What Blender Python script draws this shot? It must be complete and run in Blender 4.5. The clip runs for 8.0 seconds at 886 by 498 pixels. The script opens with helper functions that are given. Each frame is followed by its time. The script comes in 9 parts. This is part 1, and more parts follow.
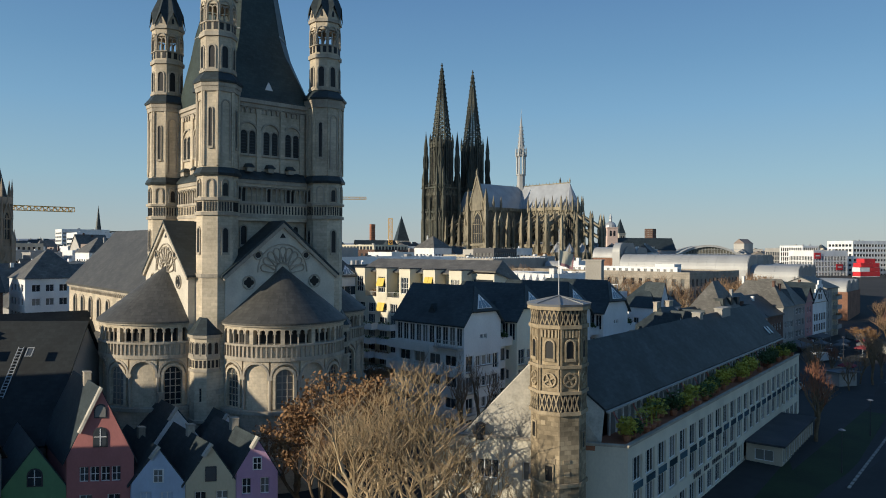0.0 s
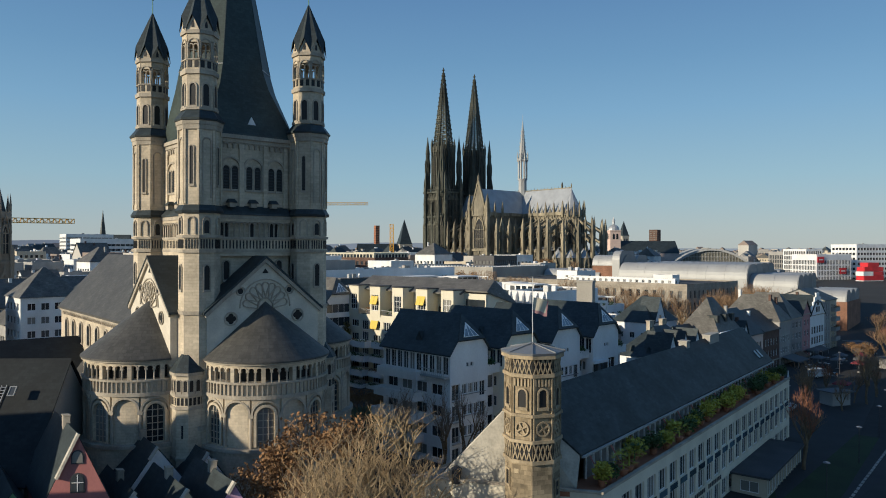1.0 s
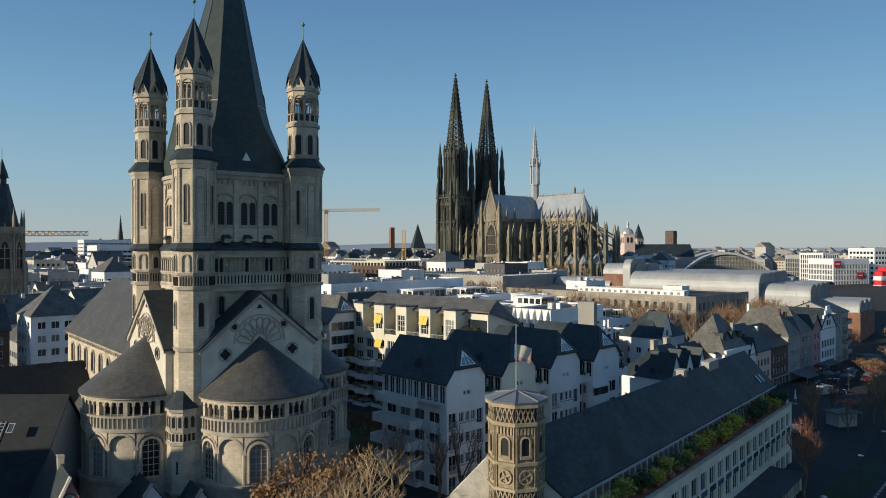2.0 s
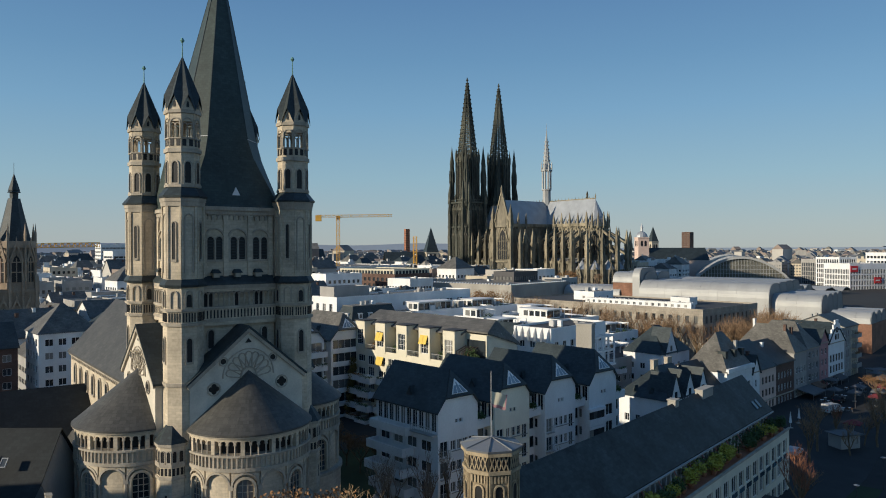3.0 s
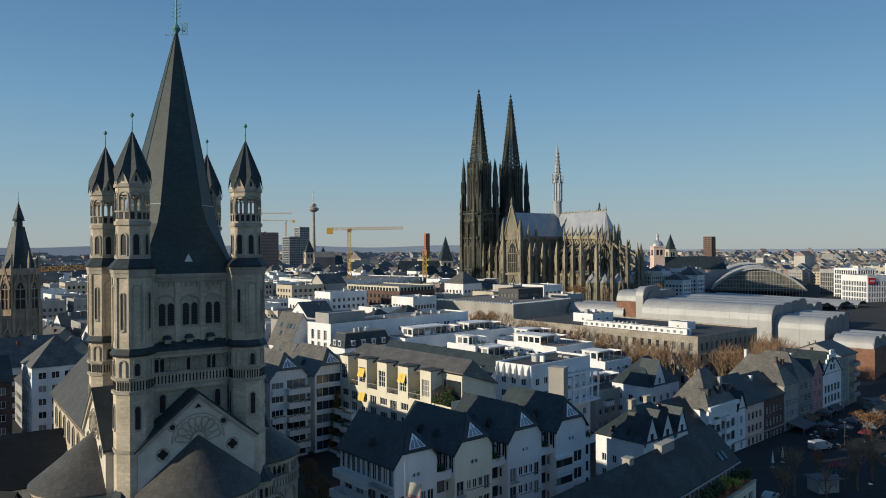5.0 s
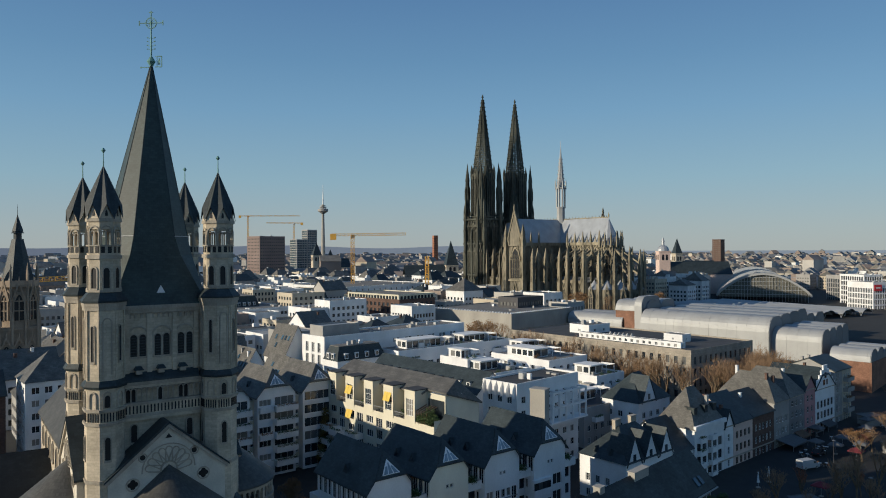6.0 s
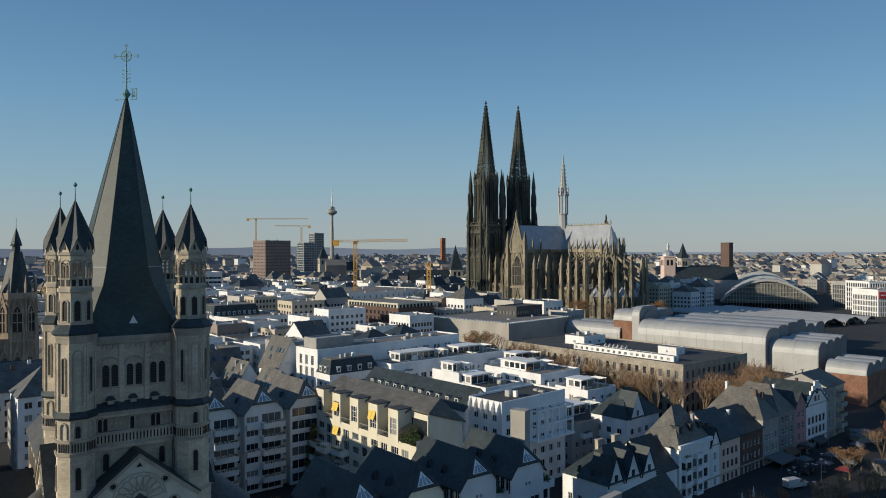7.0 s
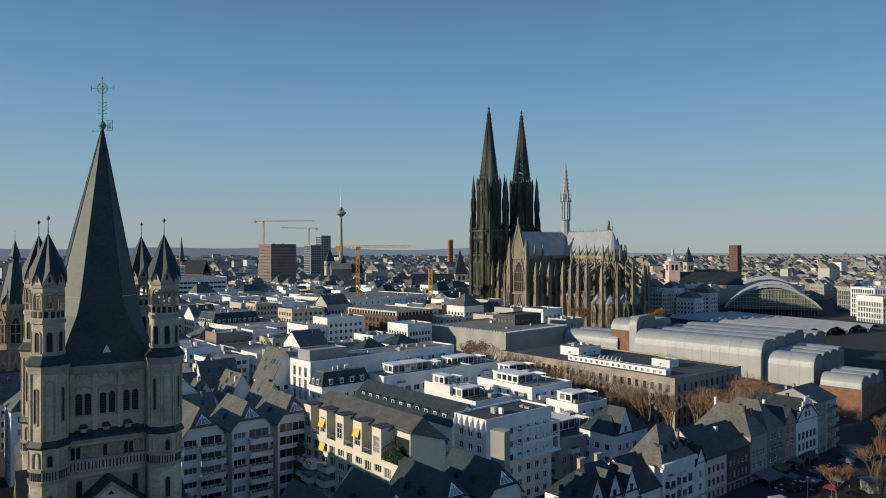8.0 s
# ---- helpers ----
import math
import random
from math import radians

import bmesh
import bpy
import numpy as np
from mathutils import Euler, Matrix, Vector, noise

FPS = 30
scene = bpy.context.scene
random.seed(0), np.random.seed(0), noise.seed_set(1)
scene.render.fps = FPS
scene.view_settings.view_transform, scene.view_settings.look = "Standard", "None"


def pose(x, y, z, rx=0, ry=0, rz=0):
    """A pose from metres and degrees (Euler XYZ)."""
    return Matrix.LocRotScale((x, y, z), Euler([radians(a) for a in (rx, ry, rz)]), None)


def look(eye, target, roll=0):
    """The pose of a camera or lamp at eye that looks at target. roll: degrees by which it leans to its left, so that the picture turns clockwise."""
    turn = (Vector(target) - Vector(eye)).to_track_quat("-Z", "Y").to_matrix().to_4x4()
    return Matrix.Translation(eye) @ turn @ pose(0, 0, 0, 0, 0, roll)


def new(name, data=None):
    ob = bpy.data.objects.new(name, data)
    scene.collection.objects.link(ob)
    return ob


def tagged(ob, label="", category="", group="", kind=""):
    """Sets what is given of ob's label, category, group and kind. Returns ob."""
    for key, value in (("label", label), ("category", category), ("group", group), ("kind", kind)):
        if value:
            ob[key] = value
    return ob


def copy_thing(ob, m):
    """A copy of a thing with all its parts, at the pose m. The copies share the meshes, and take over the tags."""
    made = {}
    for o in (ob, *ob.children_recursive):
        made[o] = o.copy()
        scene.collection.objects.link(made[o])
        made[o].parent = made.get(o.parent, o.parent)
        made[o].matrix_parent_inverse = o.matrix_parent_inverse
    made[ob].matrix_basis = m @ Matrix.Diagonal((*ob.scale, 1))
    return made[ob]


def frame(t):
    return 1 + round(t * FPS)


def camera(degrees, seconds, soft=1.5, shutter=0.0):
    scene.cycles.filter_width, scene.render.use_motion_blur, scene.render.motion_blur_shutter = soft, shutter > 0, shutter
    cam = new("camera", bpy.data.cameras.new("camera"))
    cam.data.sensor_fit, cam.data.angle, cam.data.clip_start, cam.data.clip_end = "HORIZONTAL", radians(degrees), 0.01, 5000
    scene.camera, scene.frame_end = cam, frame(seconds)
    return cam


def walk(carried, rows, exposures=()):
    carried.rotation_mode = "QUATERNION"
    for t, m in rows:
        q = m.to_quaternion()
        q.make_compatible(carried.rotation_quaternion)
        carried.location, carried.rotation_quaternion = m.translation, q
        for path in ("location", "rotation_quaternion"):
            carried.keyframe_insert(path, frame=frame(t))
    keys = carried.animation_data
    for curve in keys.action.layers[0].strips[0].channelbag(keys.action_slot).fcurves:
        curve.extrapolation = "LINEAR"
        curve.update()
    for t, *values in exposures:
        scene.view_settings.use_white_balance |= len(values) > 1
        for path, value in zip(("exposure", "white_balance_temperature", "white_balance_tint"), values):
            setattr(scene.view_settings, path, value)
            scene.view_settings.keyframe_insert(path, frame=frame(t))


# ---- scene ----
cam = camera(63.36, 8.0, soft=1.0)
# seconds, place in metres, heading, pitch and roll in degrees
ROWS = [
    (0.0, -0.00, -0.00, 27.55, -0.00, 0.06, -0.27),
    (0.5, 1.31, -0.04, 29.57, 0.24, 0.03, -0.18),
    (1.0, 2.67, -0.07, 31.59, 0.45, 0.00, -0.10),
    (1.5, 3.99, -0.20, 33.59, 1.04, -0.01, 0.01),
    (3.0, 8.95, -0.68, 39.68, 3.09, -0.06, 0.21),
    (3.5, 11.09, -0.69, 41.65, 3.62, -0.07, 0.23),
    (4.0, 13.36, -0.82, 43.60, 4.09, -0.05, 0.25),
    (4.5, 15.87, -0.97, 45.56, 4.58, -0.02, 0.30),
    (6.0, 23.77, -1.40, 51.42, 5.89, 0.02, 0.24),
    (6.5, 26.48, -1.55, 53.35, 6.31, 0.04, 0.21),
    (7.0, 29.18, -1.73, 55.32, 6.70, 0.07, 0.17),
    (7.5, 31.96, -1.93, 57.30, 7.11, 0.08, 0.13),
    (8.0, 34.72, -2.13, 59.31, 7.51, 0.07, 0.08),
]
walk(cam, [(t, pose(x, y, z, 90 + pitch, roll, yaw)) for t, x, y, z, yaw, pitch, roll in ROWS],
     [(0.0, 0.26, 6120, 6), (4.0, 0.13, 6080, 6), (8.0, 0.04, 6050, 6)])

# ---- world, sun ----
SUN_FROM = Vector((-0.891, -0.454, 0.0)).normalized()
SUN_HIGH = radians(16.8)
to_sun = Vector((SUN_FROM.x * math.cos(SUN_HIGH), SUN_FROM.y * math.cos(SUN_HIGH), math.sin(SUN_HIGH)))
world = bpy.data.worlds.new("sky")
scene.world = world
world.use_nodes = True
wn = world.node_tree
sky = wn.nodes.new("ShaderNodeTexSky")
sky.sky_type = 'NISHITA'
sky.sun_disc = False
sky.sun_elevation = SUN_HIGH
sky.sun_rotation = math.atan2(SUN_FROM.x, SUN_FROM.y)
sky.altitude = 60
sky.air_density, sky.dust_density, sky.ozone_density = 1.0, 0.25, 3.0
wn.nodes["Background"].inputs["Strength"].default_value = 1.0
# clear winter sky: the physical sky, evened out round the compass by a gradient from a pale misty horizon to deep blue
coord, sepz, ramp, scaled, blend = [wn.nodes.new("ShaderNode" + k) for k in ("TexCoord", "SeparateXYZ", "ValToRGB", "VectorMath", "Mix")]
wn.links.new(coord.outputs["Generated"], sepz.inputs[0])
wn.links.new(sepz.outputs["Z"], ramp.inputs["Fac"])
stops = [(0.0, (0.372, 0.395, 0.391)), (0.03, (0.350, 0.397, 0.412)), (0.095, (0.272, 0.395, 0.464)), (0.186, (0.186, 0.328, 0.469)), (0.252, (0.140, 0.268, 0.420)), (0.33, (0.106, 0.211, 0.372)), (0.6, (0.07, 0.15, 0.30)), (1.0, (0.05, 0.11, 0.25))]
ramp.color_ramp.elements[1].position = 1.0
for pos, col in stops[1:-1]:
    ramp.color_ramp.elements.new(pos)
for el, (pos, col) in zip(ramp.color_ramp.elements, stops):
    el.position, el.color = pos, (*col, 1)
scaled.operation = 'SCALE'
scaled.inputs["Scale"].default_value = 0.09
wn.links.new(sky.outputs[0], scaled.inputs[0])
blend.data_type = 'RGBA'
blend.inputs["Factor"].default_value = 0.85
wn.links.new(scaled.outputs[0], blend.inputs["A"])
wn.links.new(ramp.outputs["Color"], blend.inputs["B"])
wn.links.new(blend.outputs["Result"], wn.nodes["Background"].inputs["Color"])
sun = new("sun", bpy.data.lights.new("sun", 'SUN'))
sun.data.energy, sun.data.angle, sun.data.color = 4.4, radians(0.53), (1.0, 0.83, 0.62)
sun.matrix_world = look((0, 0, 300), Vector((0, 0, 300)) - to_sun)

# ---- materials ----
def mat(name, col, rough=0.8, metal=0.0, var=0.25, scale=0.6, fine=6.0, bump=0.15, per=0.0, streak=0.0, col2=None, spec=0.4):
    """Plain surface with coarse stains, fine grain and, with per, a tint for each object."""
    m = bpy.data.materials.new(name)
    m.use_nodes = True
    nt = m.node_tree
    n, l = nt.nodes, nt.links
    bsdf = n["Principled BSDF"]
    bsdf.inputs["Roughness"].default_value = rough
    bsdf.inputs["Metallic"].default_value = metal
    bsdf.inputs["Specular IOR Level"].default_value = spec
    geo = n.new("ShaderNodeNewGeometry")
    mp = n.new("ShaderNodeMapping")
    mp.inputs["Scale"].default_value = (1, 1, 1 - 0.8 * streak)
    l.new(geo.outputs["Position"], mp.inputs["Vector"])
    a = n.new("ShaderNodeTexNoise")
    a.inputs["Scale"].default_value, a.inputs["Detail"].default_value = scale, 5
    b = n.new("ShaderNodeTexNoise")
    b.inputs["Scale"].default_value, b.inputs["Detail"].default_value = fine, 3
    l.new(mp.outputs[0], a.inputs["Vector"])
    l.new(mp.outputs[0], b.inputs["Vector"])
    add = n.new("ShaderNodeMath")
    add.operation = 'MULTIPLY_ADD'
    add.inputs[1].default_value = 0.45
    l.new(b.outputs["Fac"], add.inputs[0])
    l.new(a.outputs["Fac"], add.inputs[2])
    rng = n.new("ShaderNodeMapRange")
    rng.inputs["From Min"].default_value, rng.inputs["From Max"].default_value = 0.45, 1.0
    l.new(add.outputs[0], rng.inputs["Value"])
    mix = n.new("ShaderNodeMix")
    mix.data_type = 'RGBA'
    lo = [c * (1 - var) for c in col]
    hi = [min(1, c * (1 + var * 0.7)) for c in (col2 or col)]
    mix.inputs["A"].default_value, mix.inputs["B"].default_value = (*lo, 1), (*hi, 1)
    l.new(rng.outputs[0], mix.inputs["Factor"])
    out = mix.outputs["Result"]
    if per:
        info = n.new("ShaderNodeObjectInfo")
        hsv = n.new("ShaderNodeHueSaturation")
        pr = n.new("ShaderNodeMapRange")
        pr.inputs["To Min"].default_value, pr.inputs["To Max"].default_value = 1 - per, 1 + per
        l.new(info.outputs["Random"], pr.inputs["Value"])
        l.new(pr.outputs[0], hsv.inputs["Value"])
        l.new(out, hsv.inputs["Color"])
        out = hsv.outputs["Color"]
    l.new(out, bsdf.inputs["Base Color"])
    if bump:
        bp = n.new("ShaderNodeBump")
        bp.inputs["Strength"].default_value, bp.inputs["Distance"].default_value = bump, 0.08
        l.new(add.outputs[0], bp.inputs["Height"])
        l.new(bp.outputs[0], bsdf.inputs["Normal"])
    return m


def coursed(name, col, mortar, bw, bh, var=0.3, rough=0.85, stain=0.35, squash=1.0):
    """Masonry in courses, laid out on the wall's own run and height."""
    m = mat(name, col, rough, var=stain, scale=0.35, fine=3.0)
    n, l = m.node_tree.nodes, m.node_tree.links
    bsdf = n["Principled BSDF"]
    geo = n.new("ShaderNodeNewGeometry")
    sp = n.new("ShaderNodeSeparateXYZ")
    sn = n.new("ShaderNodeSeparateXYZ")
    l.new(geo.outputs["Position"], sp.inputs[0])
    l.new(geo.outputs["True Normal"], sn.inputs[0])
    # run along the wall = cross(z, normal) . position
    p = n.new("ShaderNodeMath"); p.operation = 'MULTIPLY'
    l.new(sp.outputs["X"], p.inputs[0]); l.new(sn.outputs["Y"], p.inputs[1])
    q = n.new("ShaderNodeMath"); q.operation = 'MULTIPLY'
    l.new(sp.outputs["Y"], q.inputs[0]); l.new(sn.outputs["X"], q.inputs[1])
    u = n.new("ShaderNodeMath"); u.operation = 'SUBTRACT'
    l.new(q.outputs[0], u.inputs[0]); l.new(p.outputs[0], u.inputs[1])
    cx = n.new("ShaderNodeCombineXYZ")
    l.new(u.outputs[0], cx.inputs[0]); l.new(sp.outputs["Z"], cx.inputs[1])
    br = n.new("ShaderNodeTexBrick")
    br.inputs["Scale"].default_value = 1.0
    br.inputs["Brick Width"].default_value, br.inputs["Row Height"].default_value = bw, bh
    br.inputs["Mortar Size"].default_value = bh * 0.04
    br.inputs["Color1"].default_value = (1 - var, 1 - var, 1 - var, 1)
    br.inputs["Color2"].default_value = (1, 1, 1, 1)
    br.inputs["Mortar"].default_value = (mortar, mortar, mortar, 1)
    l.new(cx.outputs[0], br.inputs["Vector"])
    mul = n.new("ShaderNodeMix")
    mul.data_type, mul.blend_type = 'RGBA', 'MULTIPLY'
    mul.inputs["Factor"].default_value = 1.0
    src = bsdf.inputs["Base Color"].links[0].from_socket
    l.new(src, mul.inputs["A"]); l.new(br.outputs["Color"], mul.inputs["B"])
    l.new(mul.outputs["Result"], bsdf.inputs["Base Color"])
    return m


def glassy(name, col, rough=0.08, curtains=0.0):
    """Dark window glass; with curtains a share of the windows shows pale cloth behind the pane."""
    m = mat(name, col, rough, var=0.5, scale=0.3, fine=1.0, bump=0.02, per=0.5, spec=0.5)
    if curtains:
        n, l = m.node_tree.nodes, m.node_tree.links
        bsdf = n["Principled BSDF"]
        info, cut, mix = n.new("ShaderNodeObjectInfo"), n.new("ShaderNodeMapRange"), n.new("ShaderNodeMix")
        cut.inputs["From Min"].default_value, cut.inputs["From Max"].default_value = 1 - curtains, 1.0
        cut.inputs["To Max"].default_value = 0.8
        mix.data_type = 'RGBA'
        mix.inputs["B"].default_value = (0.30, 0.29, 0.26, 1)
        l.new(info.outputs["Random"], cut.inputs["Value"])
        l.new(cut.outputs[0], mix.inputs["Factor"])
        l.new(bsdf.inputs["Base Color"].links[0].from_socket, mix.inputs["A"])
        l.new(mix.outputs["Result"], bsdf.inputs["Base Color"])
    return m


STONE = coursed("pale_tuff", (0.58, 0.50, 0.375), 0.75, 0.9, 0.32, 0.16)
STONE_TRIM = mat("grey_stone_trim", (0.40, 0.355, 0.285), 0.85, var=0.35, streak=0.5)
PLASTER_GABLE = mat("gable_render", (0.62, 0.57, 0.47), 0.9, var=0.2)
SLATE = coursed("slate", (0.044, 0.058, 0.062), 0.62, 0.5, 0.3, 0.3, rough=0.5)
SLATE_GREEN = coursed("greenish_spire_slate", (0.043, 0.064, 0.058), 0.62, 0.5, 0.3, 0.3, rough=0.5)
# the same slate, paled and warmed to the tone sunlight gives it
SLATE_SUNLIT = coursed("slate_worn", (0.150, 0.143, 0.126), 0.62, 0.5, 0.3, 0.3, rough=0.55)
LEAD = mat("lead_roof", (0.36, 0.38, 0.40), 0.45, metal=0.25, var=0.2, scale=0.2)
GOTHIC = mat("sooty_sandstone", (0.075, 0.080, 0.070), 0.9, var=0.6, scale=0.09, fine=0.8, streak=0.75, col2=(0.215, 0.19, 0.14))
GOTHIC_TOWER = mat("sooty_tower_stone", (0.025, 0.038, 0.037), 0.9, var=0.7, scale=0.12, fine=1.1, streak=0.8, col2=(0.085, 0.088, 0.07))
# paler than the tower stone: sunlight on the edges painted into the shafts
GOTHIC_SHAFT = mat("worn_tower_shafts", (0.05, 0.06, 0.054), 0.9, var=0.7, scale=0.12, fine=1.1, streak=0.85, col2=(0.15, 0.143, 0.108))
GOTHIC_DARK = mat("black_sandstone", (0.024, 0.032, 0.032), 0.9, var=0.5, scale=0.09, fine=0.8, streak=0.75, col2=(0.075, 0.07, 0.06))
GOTHIC_PALE = mat("pale_sandstone", (0.14, 0.135, 0.105), 0.9, var=0.65, scale=0.14, fine=1.1, streak=0.8, col2=(0.27, 0.235, 0.165))
# near-black for openings, and painted shade behind galleries and tracery
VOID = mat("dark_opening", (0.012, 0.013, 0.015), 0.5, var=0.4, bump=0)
GLASS = glassy("window_glass", (0.035, 0.045, 0.055), 0.06, 0.45)
GLASS_BLUE = glassy("blue_glass", (0.05, 0.09, 0.12))
GLASS_PALE = mat("pale_roof_glass", (0.25, 0.32, 0.37), 0.12, var=0.25, bump=0, per=0.2)
GLASS_HALL = mat("dusty_hall_glass", (0.15, 0.145, 0.12), 0.25, var=0.35, scale=0.2, bump=0)
COPPER = mat("verdigris", (0.15, 0.31, 0.28), 0.6, var=0.3)
WHITE = mat("white_render", (0.77, 0.77, 0.76), 0.85, var=0.16, scale=0.25, streak=0.5)
WHITE_OLD = mat("aged_white_render", (0.74, 0.74, 0.72), 0.88, var=0.18, scale=0.3, streak=0.6)
CREAM_PAINT = mat("pale_cream_paint", (0.58, 0.50, 0.34), 0.85, var=0.15, scale=0.3, streak=0.5)
CREAM = mat("cream_render", (0.66, 0.62, 0.49), 0.85, var=0.12, scale=0.3, streak=0.5)
STONE_OFFICE = coursed("greyish_stone_facing", (0.36, 0.32, 0.26), 0.7, 1.4, 0.7, 0.15)
BEIGE = mat("beige_render", (0.50, 0.44, 0.34), 0.88, var=0.18, scale=0.3, streak=0.5)
GREYWALL = mat("grey_render", (0.34, 0.33, 0.31), 0.88, var=0.2, scale=0.3, streak=0.5)
PINK = mat("pink_render", (0.44, 0.24, 0.24), 0.85, var=0.15, streak=0.5)
RED_WALL = mat("red_render", (0.44, 0.175, 0.16), 0.85, var=0.15, streak=0.5)
GREEN_WALL = mat("green_render", (0.16, 0.30, 0.15), 0.85, var=0.15, streak=0.5)
BLUE_WALL = mat("pale_blue_render", (0.46, 0.54, 0.66), 0.85, var=0.12, streak=0.5)
LILAC = mat("lilac_render", (0.46, 0.29, 0.42), 0.85, var=0.12, streak=0.5)
FRAME_WHITE = mat("white_frame", (0.75, 0.75, 0.74), 0.5, var=0.05)
FRAME_DARK = mat("dark_frame", (0.05, 0.05, 0.055), 0.5, var=0.1)
ROOF_FLAT = mat("gravel_roof", (0.20, 0.19, 0.17), 0.95, var=0.35, scale=0.3, fine=8)
ROOF_PALE = mat("pale_roof_sheet", (0.34, 0.34, 0.33), 0.9, var=0.3, scale=0.2, fine=4)
ROOF_FLAT_DARK = mat("bitumen_roof", (0.06, 0.062, 0.066), 0.9, var=0.35, scale=0.3)
ZINC = mat("zinc_roof", (0.36, 0.365, 0.36), 0.55, metal=0.2, var=0.15, scale=0.15)
BRICK = coursed("brown_brick", (0.14, 0.085, 0.065), 0.7, 0.5, 0.16, 0.3)
BRICK_RED = coursed("red_brick", (0.32, 0.14, 0.085), 0.75, 0.5, 0.16, 0.25)
CONCRETE = mat("concrete", (0.36, 0.34, 0.30), 0.9, var=0.25, scale=0.15, streak=0.6)
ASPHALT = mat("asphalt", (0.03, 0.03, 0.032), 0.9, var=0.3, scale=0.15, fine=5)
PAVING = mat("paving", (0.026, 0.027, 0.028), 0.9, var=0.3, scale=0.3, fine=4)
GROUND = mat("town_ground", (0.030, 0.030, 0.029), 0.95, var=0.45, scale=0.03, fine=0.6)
GRASS = mat("winter_grass", (0.020, 0.036, 0.010), 0.95, var=0.4, scale=0.2, fine=5, bump=0.4)
BARK = mat("bark", (0.16, 0.115, 0.07), 0.95, var=0.35, scale=1.5)
BARK_PALE = mat("plane_bark", (0.40, 0.31, 0.19), 0.95, var=0.4, scale=1.2)
TWIG = mat("twigs", (0.26, 0.17, 0.10), 0.95, var=0.3, scale=0.8)
LEAF_BROWN = mat("withered_leaves", (0.23, 0.13, 0.058), 0.9, var=0.45, scale=0.7, per=0.1)
LEAF_GREEN = mat("evergreen_leaves", (0.058, 0.098, 0.03), 0.8, var=0.5, scale=1.0)
LEAF_YELLOW = mat("yellow_green_leaves", (0.42, 0.39, 0.06), 0.8, var=0.4, scale=1.0)
STEEL_YELLOW = mat("yellow_paint", (0.65, 0.36, 0.06), 0.5, var=0.12)
YELLOW_BLIND = mat("yellow_awning", (0.70, 0.50, 0.10), 0.8, var=0.08)
STEEL = mat("painted_steel", (0.45, 0.46, 0.46), 0.45, metal=0.4, var=0.12)
RED_PAINT = mat("red_paint", (0.55, 0.03, 0.04), 0.5, var=0.1)
TERRACOTTA = mat("terracotta", (0.36, 0.15, 0.08), 0.85, var=0.2)
TIMBER = mat("brown_timber", (0.15, 0.09, 0.055), 0.8, var=0.25)
PINK_WHITE = mat("pale_pink_render", (0.66, 0.50, 0.42), 0.85, var=0.12)
STONE_TOWNHALL = mat("brown_trachyte", (0.33, 0.26, 0.19), 0.9, var=0.4, scale=0.4, streak=0.5)
ZINC_DARK = mat("dark_zinc", (0.22, 0.23, 0.24), 0.5, metal=0.3, var=0.2, scale=0.1)
# distance haze is put into the hills as bluish colour and a faint glow
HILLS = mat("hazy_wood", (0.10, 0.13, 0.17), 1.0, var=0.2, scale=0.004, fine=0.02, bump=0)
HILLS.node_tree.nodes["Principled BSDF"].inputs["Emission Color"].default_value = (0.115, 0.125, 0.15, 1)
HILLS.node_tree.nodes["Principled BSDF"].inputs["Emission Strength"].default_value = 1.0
HIP_STONE = mat("lichened_slate", (0.48, 0.45, 0.38), 0.9, var=0.35, scale=0.8, fine=5, bump=0.5)
ASHLAR = coursed("brown_ashlar", (0.40, 0.32, 0.205), 0.6, 0.62, 0.38, 0.5, stain=0.5)
STAPLE_WALL = mat("pale_sandstone_facing", (0.66, 0.61, 0.49), 0.85, var=0.15, scale=0.3, streak=0.5)
STONE_TURRET = mat("carved_sandstone", (0.36, 0.29, 0.19), 0.9, var=0.45, scale=0.8, streak=0.3)
TWIG_PALE = mat("pale_twigs", (0.36, 0.265, 0.15), 0.95, var=0.3, scale=0.5)
TWIG_RED = mat("reddish_twigs", (0.26, 0.12, 0.07), 0.95, var=0.3, scale=0.5)
TWIG_GREY = mat("grey_twigs", (0.22, 0.17, 0.13), 0.95, var=0.3, scale=0.5)
CREAM_PALE = mat("pale_cream_render", (0.80, 0.76, 0.62), 0.88, var=0.12, scale=0.3, streak=0.6)
CREAM_GREY = mat("greyish_cream_render", (0.58, 0.54, 0.42), 0.88, var=0.15, scale=0.3, streak=0.6)
LEAF_YELLOW_DULL = mat("dull_yellow_leaves", (0.20, 0.15, 0.04), 0.85, var=0.45, scale=1.0)
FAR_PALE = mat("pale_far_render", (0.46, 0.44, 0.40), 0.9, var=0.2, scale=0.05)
# brown render and slate lightened, distance haze mixed into their colour
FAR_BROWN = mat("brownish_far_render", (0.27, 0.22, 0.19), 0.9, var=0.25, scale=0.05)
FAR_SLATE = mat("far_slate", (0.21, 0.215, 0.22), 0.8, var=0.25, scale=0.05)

SLATE_GREY = coursed("grey_church_slate", (0.090, 0.087, 0.077), 0.62, 0.5, 0.3, 0.3, rough=0.55)
# slate copy blackened to stand for the shade on the market roofs
SLATE_SHADED = coursed("damp_dark_slate", (0.013, 0.018, 0.019), 0.6, 0.5, 0.3, 0.4, rough=0.7, stain=0.6)
SLATE_MOSSY = coursed("mossy_slate", (0.040, 0.052, 0.054), 0.6, 0.5, 0.3, 0.4, rough=0.6, stain=0.65)
for sl in (SLATE, SLATE_SUNLIT, SLATE_MOSSY):
    sl.node_tree.nodes["Principled BSDF"].inputs["Specular IOR Level"].default_value = 0.3
